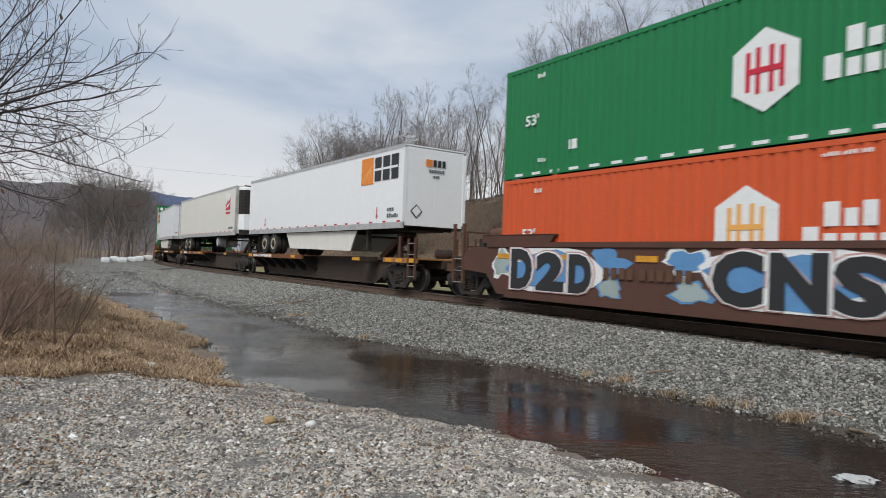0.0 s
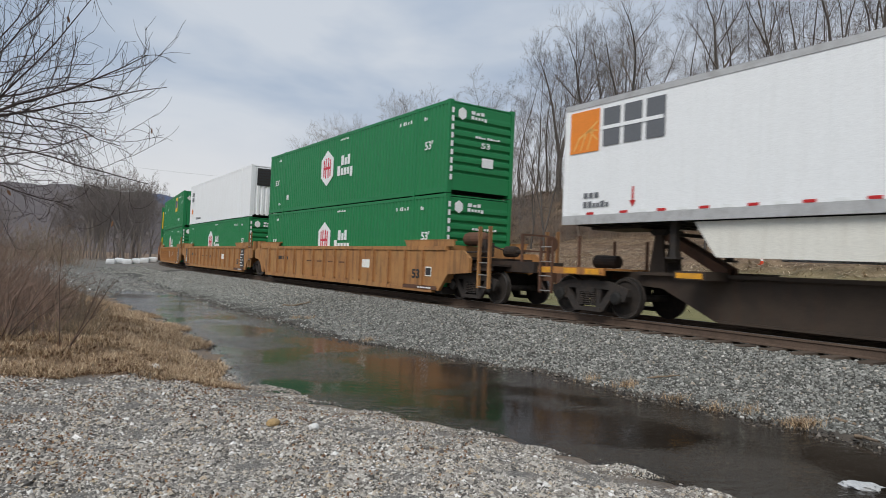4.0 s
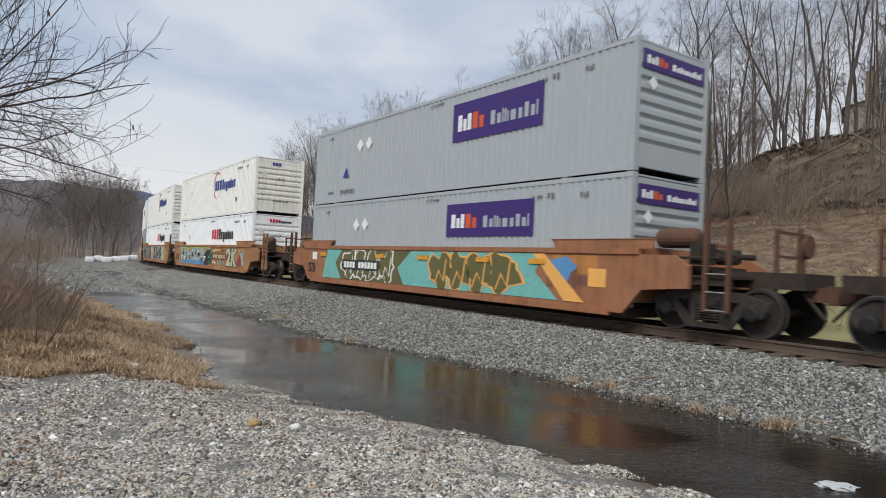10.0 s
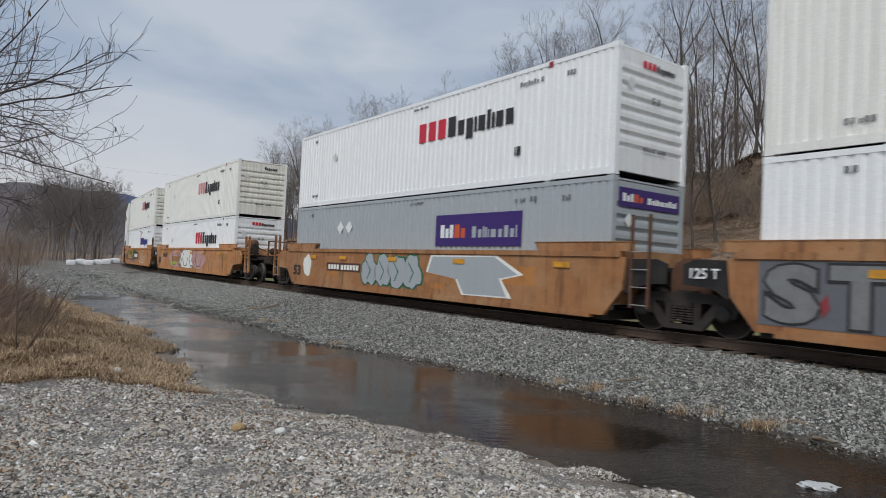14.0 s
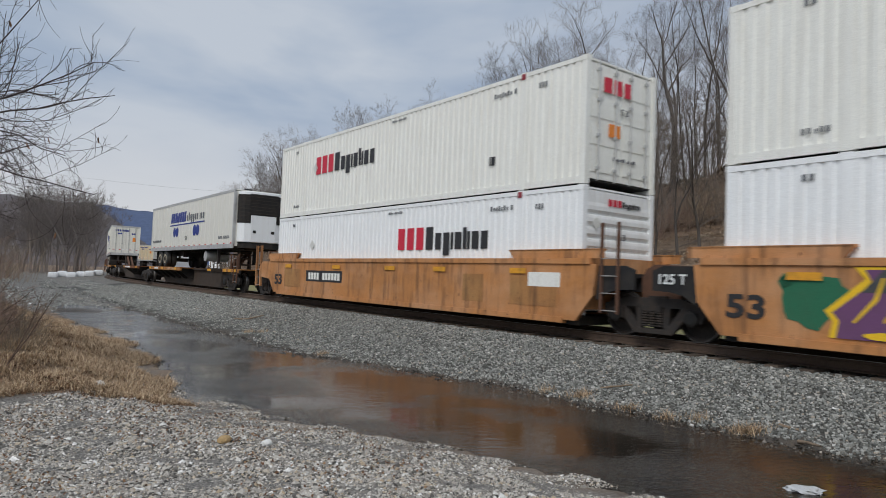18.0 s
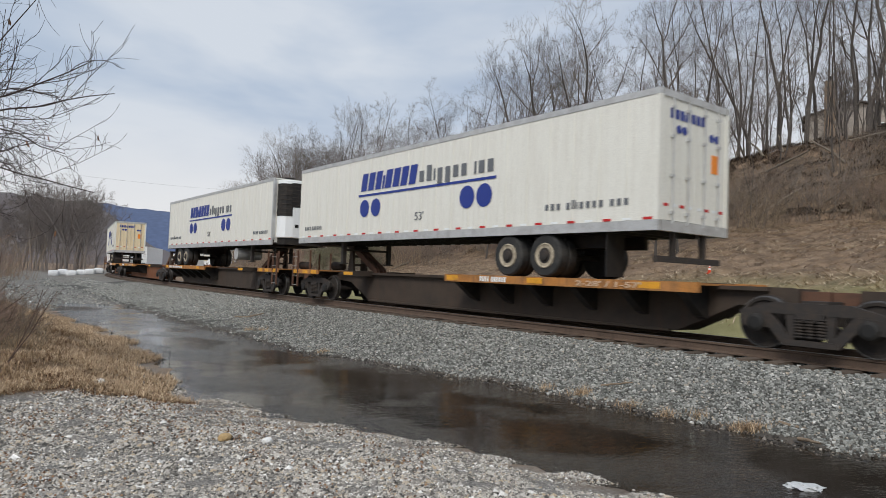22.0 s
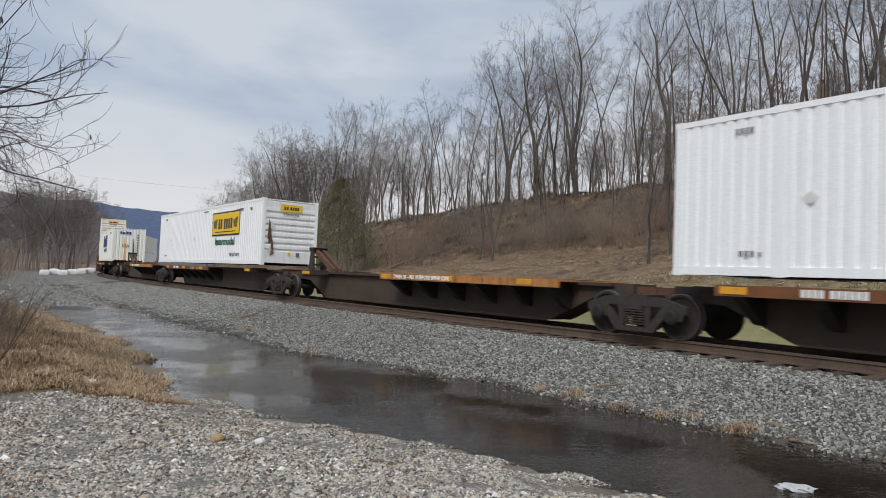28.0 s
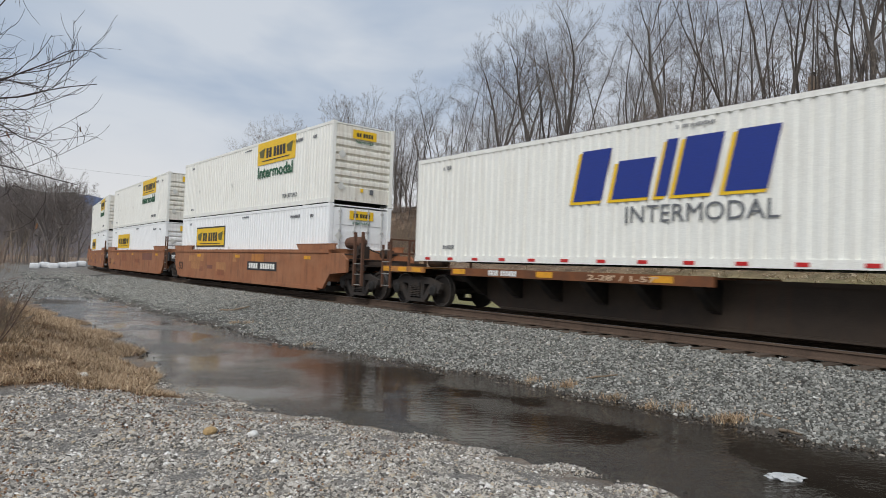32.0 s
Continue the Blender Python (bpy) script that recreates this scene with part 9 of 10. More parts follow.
# heights in metres at scale one: 20 for the wood's trees, 8 for saplings
TREE_TYPES = [tree_model(100 + i, 20.0, g, b, fk, w) for i, (g, b, fk, w) in enumerate((
    (0.17, 0.36, 1, 0.30), (0.22, 0.36, 2, 0.34), (0.13, 0.46, 1, 0.24), (0.18, 0.34, 3, 0.32), (0.15, 0.28, 2, 0.28), (0.24, 0.42, 2, 0.36), (0.11, 0.42, 1, 0.22), (0.20, 0.30, 1, 0.38), (0.17, 0.25, 3, 0.36)))]
BIG_TREES = [tree_model(150 + i, 20.0, g, b, fk, w, 0.0075, 12, 0.07) for i, (g, b, fk, w) in enumerate(((0.36, 0.40, 2, 0.40), (0.30, 0.44, 3, 0.36), (0.30, 0.42, 2, 0.44)))]
SMALL_TREES = [tree_model(200 + i, 8.0, g, b, fk, 0.42, 0.0085, 18, 0.11, ((7, 0.5, 0.75), (5, 0.5, 0.7), (3, 0.55, 0.6))) for i, (g, b, fk) in enumerate(((0.085, 0.14, 1), (0.085, 0.30, 2), (0.09, 0.12, 1)))]
SAPLINGS = [tree_model(230 + i, 8.0, g, 0.18, fk, 0.22, 0.009, 8, 0.08, ((4, 0.5, 0.7), (3, 0.5, 0.7), (2, 0.5, 0.6))) for i, (g, fk) in enumerate(((0.055, 1), (0.06, 3), (0.05, 2), (0.07, 1)))]
FULL_TREES = [tree_model(280 + i, 14.0, g, 0.14, fk, w, 0.0080, 12, 0.08, ((6, 0.52, 0.75), (4, 0.55, 0.7), (3, 0.6, 0.6))) for i, (g, fk, w) in enumerate(((0.20, 2, 0.44), (0.17, 3, 0.40), (0.15, 1, 0.42), (0.19, 3, 0.46)))]
GROVE_TREES = [tree_model(260 + i, 12.0, g, 0.12, fk, 0.40, 0.0105, 12, 0.07, ((6, 0.5, 0.75), (5, 0.5, 0.7), (3, 0.55, 0.6))) for i, (g, fk) in enumerate(((0.13, 2), (0.12, 3), (0.14, 1)))]
# the far grove's distance haze is put into this lighter twig colour
HAZED_TWIG = mat("haze_paled_grove_twigs", (0.205, 0.178, 0.162), 0.95, dirt=0.3, dirt_col=(0.11, 0.095, 0.083), scale=1.0, bump=0.0, rnd=0.2)
for grove_tree in GROVE_TREES + FULL_TREES:
    for limb_part in grove_tree.children:
        limb_part.data.materials[0] = HAZED_TWIG
TREE_LABELS = ("tall bare deciduous tree with grey-brown bark", "bare forked deciduous tree with a broad crown", "slender bare tree with fine upright twigs", "bare twin-stemmed tree on the wooded bank", "young bare tree with thin branches", "tall bare tree with a thick trunk", "small bare multi-stemmed tree")
USED = set()


def plant(kind_list, i, x, y, turn, scale=1.0, label=None, group="bare trees on the bank", sink=0.0):
    z = float(ground_z([x], [y])[0]) - sink
    m = pose(x, y, z, 0, 0, turn)
    src = kind_list[i]
    kind = "sapling" if group.startswith("saplings") else "tree"
    if src["seed"] not in USED:
        USED.add(src["seed"])
        ob = src
        ob.matrix_basis = m @ Matrix.Diagonal((scale, scale, scale, 1))
    else:
        ob = copy_thing(src, m)
        ob.scale = (scale, scale, scale)
    ob.name = kind
    return tagged(ob, label or TREE_LABELS[i % len(TREE_LABELS)], kind, group)


def build_woods():
    r = random.Random(77)

    def set_tree(az, dist, kinds, i, height, own, label=None, group="bare trees on the bank"):
        x, y = math.sin(radians(az)) * dist, math.cos(radians(az)) * dist
        if line_frame([x], [y])[1][0] < 4:
            return None
        return plant(kinds, i, x, y, r.uniform(0, 360), height / own, label, group, 0.1)

    # the wood along the bank's crest, its outer trees first; the wood stands lower towards its far end
    az = -15.8
    while az < 47:
        edge = float(np.interp(az, BANK_AZ, BANK_EDGE))
        tall = float(np.interp(az, (-15.3, -13.6, -9.6, -6.7, -3.4, 0.1, 4, 7, 9, 11.9, 16.2, 18.6, 21.8, 30, 45), (13.5, 17, 18.5, 17.5, 19, 15.5, 18, 16.5, 18, 17.8, 20.5, 15.5, 18.5, 20, 20)))
        i = r.choice((0, 1, 2, 3, 4, 5, 6, 7, 8, 2, 6))
        set_tree(az, edge + r.uniform(-2.5, 5), TREE_TYPES, i, tall * r.uniform(0.8, 1.05), 20.0)
        if r.random() < 0.5:
            set_tree(az + r.uniform(-0.5, 0.5), edge + r.uniform(7, 22), TREE_TYPES, r.randrange(9), tall * r.uniform(0.7, 1.0), 20.0)
        az += r.uniform(0.55, 1.4) * (0.6 if az < -8 else 1.1)
    # thin young growth under them and down the slope
    for k in range(150):
        az = r.uniform(-12, 44)
        edge, run = float(np.interp(az, BANK_AZ, BANK_EDGE)), float(np.interp(az, BANK_AZ, BANK_RUN))
        q = r.choice((r.uniform(-0.85, 0.0), r.uniform(-0.3, 0.6), r.uniform(-0.3, 0.3)))
        set_tree(az, edge + q * run, SAPLINGS, r.randrange(4), r.uniform(3.5, 9.5), 8.0, "thin leafless sapling in the undergrowth of the bank", "saplings on the wooded bank")
    # the pale leaning trees by the crest and the broad tree at the foot of the slope
    for az, dist, i, h in ((8.3, 50, 8, 12.5), (7.2, 53, 4, 11.0), (22.0, 49, 8, 11.5), (27.5, 57.5, 3, 13.0), (33.6, 57, 6, 17.0), (35.6, 56, 7, 20.0), (36.9, 57, 2, 18.0)):
        set_tree(az, dist, TREE_TYPES, i, h, 20.0)
    for az, dist, i, h in ((9.4, 66, 1, 17.5), (11.9, 66, 0, 17.8), (15.4, 63, 1, 19.5), (22.6, 60, 0, 18.5), (36.4, 55, 2, 20.5), (-9.2, 91, 2, 17.5)):
        set_tree(az, dist, BIG_TREES, i, h, 20.0, "tall old bare tree with heavy dark limbs")
    # round full-crowned trees that thicken the far end of the wood, and low bushy ones at their feet
    for k in range(38):
        az = -15.5 + 17 * ((k + r.random()) / 38) ** 1.35
        edge, run = float(np.interp(az, BANK_AZ, BANK_EDGE)), float(np.interp(az, BANK_AZ, BANK_RUN))
        tall = float(np.interp(az, (-15.5, -13.5, -9, -4, 3), (11, 13, 15, 13.5, 12)))
        set_tree(az, edge + r.uniform(-0.25, 0.25) * run, FULL_TREES, r.randrange(4), tall * r.uniform(0.72, 1.05), 14.0, "full round-crowned bare tree at the far end of the wood")
    for k in range(58):
        az = -15 + 30 * r.random() ** 1.35
        edge, run = float(np.interp(az, BANK_AZ, BANK_EDGE)), float(np.interp(az, BANK_AZ, BANK_RUN))
        set_tree(az, edge + r.uniform(-0.75, 0.30) * run, FULL_TREES, r.randrange(4), r.uniform(4.0, 7.5), 14.0, "low bushy bare tree in the undergrowth of the bank", "saplings on the wooded bank")
    for k in range(26):
        az = r.uniform(12, 42)
        edge, run = float(np.interp(az, BANK_AZ, BANK_EDGE)), float(np.interp(az, BANK_AZ, BANK_RUN))
        set_tree(az, edge + r.uniform(-0.2, 0.6) * run, FULL_TREES, r.randrange(4), r.uniform(4.0, 9.0), 14.0, "low bushy bare tree in the undergrowth of the bank", "saplings on the wooded bank")
    # small trees standing in the field
    for i, (x, y) in enumerate(((13.4, 34.2), (14.8, 34.6), (16.1, 34.8))):
        plant(SMALL_TREES, i, x, y, 40 + i * 90, 1.1, "thin young bare tree standing in the rough field", "young trees in the field")
    # far group of trees beyond the lot
    for k in range(62):
        az, dist = r.choice((r.uniform(-47, -24.2), r.uniform(-29.5, -24.3))), r.uniform(104, 140)
        x, y = math.sin(radians(az)) * dist, math.cos(radians(az)) * dist
        plant(GROVE_TREES, r.randrange(3), x, y, r.uniform(0, 360), r.uniform(0.75, 1.3) * (0.82 if az < -29.5 else 1.0), "bare tree in the far grove beyond the lot", "bare trees of the far grove")


build_woods()


def fallen_logs():
    r = random.Random(31)
    bark = mat("pale_barkless_wood", (0.27, 0.225, 0.17), 0.9, dirt=0.5, dirt_col=(0.10, 0.08, 0.06), scale=3, bump=0.4, rnd=0.3)
    for k in range(26):
        az, q, ln = r.uniform(0, 40), r.uniform(-1.05, -0.05), r.uniform(1.8, 5.5)
        dist = float(np.interp(az, BANK_AZ, BANK_EDGE)) + q * float(np.interp(az, BANK_AZ, BANK_RUN))
        x, y = math.sin(radians(az)) * dist, math.cos(radians(az)) * dist
        rr = np.random.default_rng(700 + k)
        turn = r.uniform(0, 6.283)
        dx, dy = math.cos(turn), math.sin(turn)
        za, zb = float(ground_z([x], [y])[0]), float(ground_z([x + dx * ln], [y + dy * ln])[0])
        lift = r.choice((0.0, 0.0, 0.25, 0.5))
        way = np.array([dx * ln, dy * ln, zb - za + lift * ln])
        pts, _ = wander(rr, (0, 0, 0.08), way / np.linalg.norm(way), ln, 6, 0.05, 0)
        lb = Limbs()
        lb.limb(pts, r.uniform(0.06, 0.14), 0.04, 6)
        branch_out(rr, lb, pts, 0.08, 2, 0.3, 4, 0.8, 0.03, 0.1, 0.3, 0.012)
        ob = new("fallen_log", lb.mesh("fallen_log", bark))
        ob.matrix_basis = pose(x, y, za)
        tagged(ob, "pale fallen log with broken branches on the slope", "log", "fallen logs on the bank")


fallen_logs()


# ---- undergrowth ----
BRUSH_TWIG = mat("grey_tan_brush_twigs", (0.25, 0.205, 0.17), 0.95, dirt=0.3, dirt_col=(0.09, 0.07, 0.055), scale=1.0, bump=0.0, rnd=0.3)


def shrub_model(seed, height, stems, width, material, name="shrub"):
    r = np.random.default_rng(seed)
    lb = Limbs()
    for _ in range(stems):
        a, q = r.uniform(0, 6.283), r.random() ** 0.6 * width * 0.45
        st = (math.cos(a) * q, math.sin(a) * q, -0.1)
        lean = r.uniform(0.1, 0.75)
        b = a + r.normal(0, 0.9)
        d = np.array([math.cos(b) * lean, math.sin(b) * lean, 1.0])
        h = height * r.uniform(0.45, 1.1)
        pts, _ = wander(r, st, d / np.linalg.norm(d), h, 5, 0.14, -0.02)
        r0 = 0.008 * height ** 0.5 * r.uniform(0.6, 1.3)
        lb.limb(pts, r0, r0 * 0.3, 3)
        branch_out(r, lb, pts, r0 * 1.6, 2, 0.45, 5, 0.7, 0.03, 0.06 * height)
    e = new(name, lb.mesh(name, material))
    return e


SHRUBS_BIG = [shrub_model(300 + i, 3.2, 48, 4.6, m) for i, m in enumerate((BRUSH_TWIG, RED_TWIG, PALE_TWIG, BRUSH_TWIG))]
SHRUBS_NEAR = [shrub_model(320 + i, h, 24, w, m) for i, (h, w, m) in enumerate(((1.5, 1.2, RED_TWIG), (1.2, 1.1, PALE_TWIG), (1.9, 1.3, RED_TWIG), (1.0, 1.0, TWIG)))]


def place_shrub(kinds, i, x, y, turn, scale, label, group):
    z = float(ground_z([x], [y])[0])
    m = pose(x, y, z, 0, 0, turn)
    src = kinds[i]
    if src.name not in USED:
        USED.add(src.name)
        ob = src
        ob.matrix_basis = m
    else:
        ob = copy_thing(src, m)
    ob.scale = (scale, scale, scale)
    return tagged(ob, label, "shrub", group)


def build_undergrowth():
    r = random.Random(5)
    for k in range(205):
        az = r.uniform(-13, 44)
        edge, run = float(np.interp(az, BANK_AZ, BANK_EDGE)), float(np.interp(az, BANK_AZ, BANK_RUN))
        q = r.choice((r.uniform(-1.05, -0.6), r.uniform(-1.0, -0.3), r.uniform(-0.8, 0.05)))
        dist = edge + run * q
        x, y = math.sin(radians(az)) * dist, math.cos(radians(az)) * dist
        if line_frame([x], [y])[1][0] < 12:
            continue
        place_shrub(SHRUBS_BIG, r.randrange(4), x, y, r.uniform(0, 360), r.uniform(0.5, 1.05) * (1.0 if q < -0.45 else 0.5), ("grey-brown leafless thicket on the bank", "reddish-brown leafless thicket on the bank", "pale dead thicket of tangled stems", "grey-brown leafless thicket on the bank")[k % 4], "thickets on the wooded bank")
    for k in range(22):
        x, y, _ = on_line(r.uniform(-75, -30), r.uniform(9, 26))
        if x / y < -0.24:
            continue
        place_shrub(SHRUBS_BIG, r.randrange(4), x, y, r.uniform(0, 360), r.uniform(0.4, 0.8), "leafless brush at the foot of the bank", "thickets on the wooded bank")
    # brush on the near bank, left of the water
    for k in range(40):
        y = r.uniform(9.3, 20)
        edge = -4.75 - (y - 9) * 0.62
        x = edge - abs(r.gauss(0.2, 1.7))
        if x / y < -0.9:
            continue
        place_shrub(SHRUBS_NEAR, r.randrange(4), x, y, r.uniform(0, 360), r.uniform(0.55, 1.0) * (0.8 if x > edge - 0.9 else 1.15), ("reddish-brown leafless bramble on the grassy bank", "pale dead weed stems on the grassy bank", "tall reddish-brown leafless shrub", "low leafless weeds in the dry grass")[k % 4], "brush on the near bank")
    for k in range(16):
        y = r.uniform(9.2, 11.8)
        x = -5.6 - (y - 9) * 0.55 - r.random() * 2.2
        place_shrub(SHRUBS_NEAR, r.choice((0, 2, 0)), x, y, r.uniform(0, 360), r.uniform(0.6, 0.95), "tangled reddish-brown bramble in front of the brush", "brush on the near bank")
    # thicket closing the view below the far edge of the woods
    for k in range(24):
        a, dist = radians(r.uniform(-14.5, -4)), r.uniform(82, 112)
        x, y = math.sin(a) * dist, math.cos(a) * dist
        if line_frame([x], [y])[1][0] < 12:
            continue
        place_shrub(SHRUBS_BIG, r.randrange(4), x, y, r.uniform(0, 360), r.uniform(0.8, 1.3), "tall leafless thicket below the far woods", "thickets on the wooded bank")
    for k in range(40):
        a, dist = radians(r.uniform(-50, -24.4)), r.uniform(60, 112)
        if a > radians(-29) and dist < 99:
            continue
        x, y = math.sin(a) * dist, math.cos(a) * dist
        place_shrub(SHRUBS_BIG, r.randrange(4), x, y, r.uniform(0, 360), r.uniform(0.7, 1.5), "leafless brown brush below the far trees", "brush round the lot")


build_undergrowth()


SAPLING_BARK = mat("brown_sapling_bark", (0.12, 0.08, 0.062), 0.9, dirt=0.3, dirt_col=(0.05, 0.036, 0.03), scale=3.0, bump=0.1)


def leaning_sapling(x, y, stems, seed):
    r = np.random.default_rng(seed)
    lb = Limbs()
    for k in range(stems):
        d = np.array([r.uniform(0.15, 1.1), r.uniform(-0.25, 0.25), 1.0])
        pts, _ = wander(r, (r.normal(0, 0.1), r.normal(0, 0.1), -0.1), d / np.linalg.norm(d), r.uniform(1.0, 1.9), 6, 0.06, 0.0)
        lb.limb(pts, 0.010, 0.003, 5)
        branch_out(r, lb, pts, 0.010, 2, 0.36, 6, 0.55, 0.05, 0.08, 0.25, 0.0024)
    ob = new("sapling", lb.mesh("sapling", SAPLING_BARK))
    ob.matrix_basis = pose(x, y, float(ground_z([x], [y])[0]))
    tagged(ob, "thin leafless sapling leaning over the dry grass", "sapling", "saplings on the grassy bank")


for i, (x, y, n) in enumerate(((-5.4, 9.1, 3), (-6.3, 9.4, 4), (-7.0, 9.0, 4))):
    leaning_sapling(x, y, n, 900 + i)


def arc(r, p, d, length, steps, curl, jitter=0.03):
    """A smooth bow: the direction turns steadily by curl over its length."""
    pts, d = [np.array(p, float)], np.array(d, float) / np.linalg.norm(d)
    for _ in range(steps):
        d = d + np.array(curl) / steps + r.normal(0, jitter, 3)
        d /= np.linalg.norm(d)
        pts.append(pts[-1] + d * length / steps)
    return np.array(pts)


def near_tree():
    """The bare tree at the edge of the bank, whose limbs reach over from the side."""
    r = np.random.default_rng(43)
    e = tagged(new("tree"), "bare tree with thin arching limbs and a few withered leaves", "tree")
    trunk, crown = Limbs(), Limbs()
    root = np.array([-9.0, 10.2, -0.6])
    pts, _ = wander(r, root, (0.12, 0, 1), 3.4, 6, 0.06, 0.02)
    trunk.limb(pts, 0.11, 0.06, 8)
    top = pts[-1]
    ends = []

    def spray(pts, rad, depth, lift, thin):
        length = np.linalg.norm(np.diff(pts, axis=0), axis=1).sum()
        n = (0, 6, 9)[depth]
        for k in range(n):
            t = 0.28 + 0.68 * (k + r.random()) / n
            q = t * (len(pts) - 1)
            i = min(int(q), len(pts) - 2)
            axis = (pts[i + 1] - pts[i]) / np.linalg.norm(pts[i + 1] - pts[i])
            side = r.normal(0, 1, 3) * np.array([1, 0.8, 1])
            side -= axis * (side @ axis)
            side /= np.linalg.norm(side)
            a = r.uniform(0.35, 1.05)
            rr = max(rad * (1 - 0.6 * t) * 0.55, thin)
            sub = arc(r, pts[i] + (pts[i + 1] - pts[i]) * (q - i), axis * math.cos(a) + side * math.sin(a), length * (0.52 - 0.28 * t) * r.uniform(0.6, 1.4), 6 if depth == 2 else 4, (r.normal(0, 0.7), r.normal(0, 0.6), 1.5 * lift + r.normal(0, 0.9)), 0.09)
            crown.limb(sub, rr, max(rr * 0.5, thin * 0.65), 4 if depth == 2 else 3)
            ends.append(sub[-1])
            if depth > 1:
                spray(sub, rr, depth - 1, lift, thin)

    # where each limb leaves the stem, where it ends, and how far it bows up (or hangs down)
    limbs = ((3.05, (-4.72, 10.0, 4.15), -0.18, 0.5, 0.036), (3.2, (-4.87, 10.2, 3.75), -0.12, 0.45, 0.030), (3.0, (-5.52, 9.8, 4.95), -0.45, 0.8, 0.030), (2.9, (-5.17, 10.3, 2.75), 0.22, -0.5, 0.026), (2.7, (-5.02, 9.8, 2.62), -0.25, 0.7, 0.022), (2.6, (-4.57, 10.1, 2.22), 0.12, 0.1, 0.022), (2.9, (-5.47, 10.4, 3.35), 0.15, -0.2, 0.026), (3.2, (-5.67, 9.7, 5.75), 0.25, -0.9, 0.026), (3.3, (-6.07, 10.3, 5.35), -0.3, 0.6, 0.024), (2.4, (-5.37, 9.6, 2.05), 0.1, -0.3, 0.020), (3.1, (-5.92, 9.6, 4.3), -0.3, 0.7, 0.026), (2.8, (-5.82, 10.7, 3.0), 0.2, -0.6, 0.022), (2.5, (-5.92, 10.0, 2.5), 0.15, 0.3, 0.020), (3.2, (-6.42, 9.9, 5.0), -0.35, 0.6, 0.024), (3.0, (-6.22, 9.4, 3.7), 0.1, -0.3, 0.022), (2.3, (-6.32, 10.4, 1.9), 0.1, 0.2, 0.018))
    for h, tip, sag, lift, rad in limbs:
        a = np.array([top[0] - 0.1, top[1], root[2] + h + 0.5])
        b = np.array(tip)
        t = np.linspace(0, 1, 12)[:, None]
        p = a + (b - a) * t + np.array([0, 0, 1.0]) * np.sin(t * np.pi) * sag * 1.6 + np.cumsum(r.normal(0, 0.032, (12, 3)), 0)
        crown.limb(p, rad, 0.006, 5)
        spray(p, rad * 0.75, 2, lift, 0.0038)
    t = new("trunk", trunk.mesh("trunk", BARK))
    t.parent = e
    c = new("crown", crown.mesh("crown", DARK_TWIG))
    c.parent = e
    for q in ends[::90]:
        bm = bmesh.new()
        prism(bm, [(0, 0), (0.022, -0.03), (0.016, -0.08), (0, -0.10), (-0.018, -0.06), (-0.014, -0.02)], -0.004, 0.004)
        lf = part("withered_leaf", bm, LEAF, e)
        lf.location = q
        lf.rotation_euler = (r.uniform(-.5, .5), r.uniform(-.5, .5), r.uniform(0, 6))


near_tree()


# ---- distance ----
WOODED_HILL = mat("far_wooded_hillside", (0.125, 0.108, 0.108), 1.0, dirt=0.5, dirt_col=(0.10, 0.088, 0.09), scale=0.02, bump=0.0, bump_scale=0.35)
# distance haze is painted into this ridge as a blue base colour
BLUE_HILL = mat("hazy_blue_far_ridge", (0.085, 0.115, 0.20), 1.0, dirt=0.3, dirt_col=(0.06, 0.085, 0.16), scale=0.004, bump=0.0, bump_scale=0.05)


def ridge(name, dist, a0, a1, heights, depth, material, label, rough):
    verts, faces = [], []
    n = 140
    rows = 7
    for j in range(rows):
        q = j / (rows - 1)
        for i in range(n):
            t = i / (n - 1)
            a = radians(a0 + (a1 - a0) * t)
            h = float(np.interp(t, np.linspace(0, 1, len(heights)), heights))
            h += rough * (math.sin(t * 61) + math.sin(t * 137 + 1) * 0.7 + math.sin(t * 293 + 2) * 0.5)
            d = dist + depth * q
            verts.append((math.sin(a) * d, math.cos(a) * d, -2 + (h + 2) * math.sin(q * math.pi / 2) ** 0.8))
        if j:
            for i in range(n - 1):
                k = (j - 1) * n + i
                faces.append((k, k + 1, k + 1 + n, k + n))
    ob = mesh_object(name, verts, faces, material, True)
    tagged(ob, label, "hill", kind="structure")


ridge("hill", 420, -75, -15, (52, 52, 51, 51, 51, 52, 53, 54, 55, 56, 55, 16, 2), 260, WOODED_HILL, "brown-grey wooded hill beyond the valley", 0.9)
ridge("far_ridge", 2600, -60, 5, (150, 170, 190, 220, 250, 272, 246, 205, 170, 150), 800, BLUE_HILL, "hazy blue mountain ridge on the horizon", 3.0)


# ---- things about the place ----
BAG_MAT = mat("white_bulk_bag_cloth", (0.72, 0.73, 0.74), 0.8, dirt=0.12, dirt_col=(0.4, 0.4, 0.4), scale=2, bump=0.3, bump_scale=6)


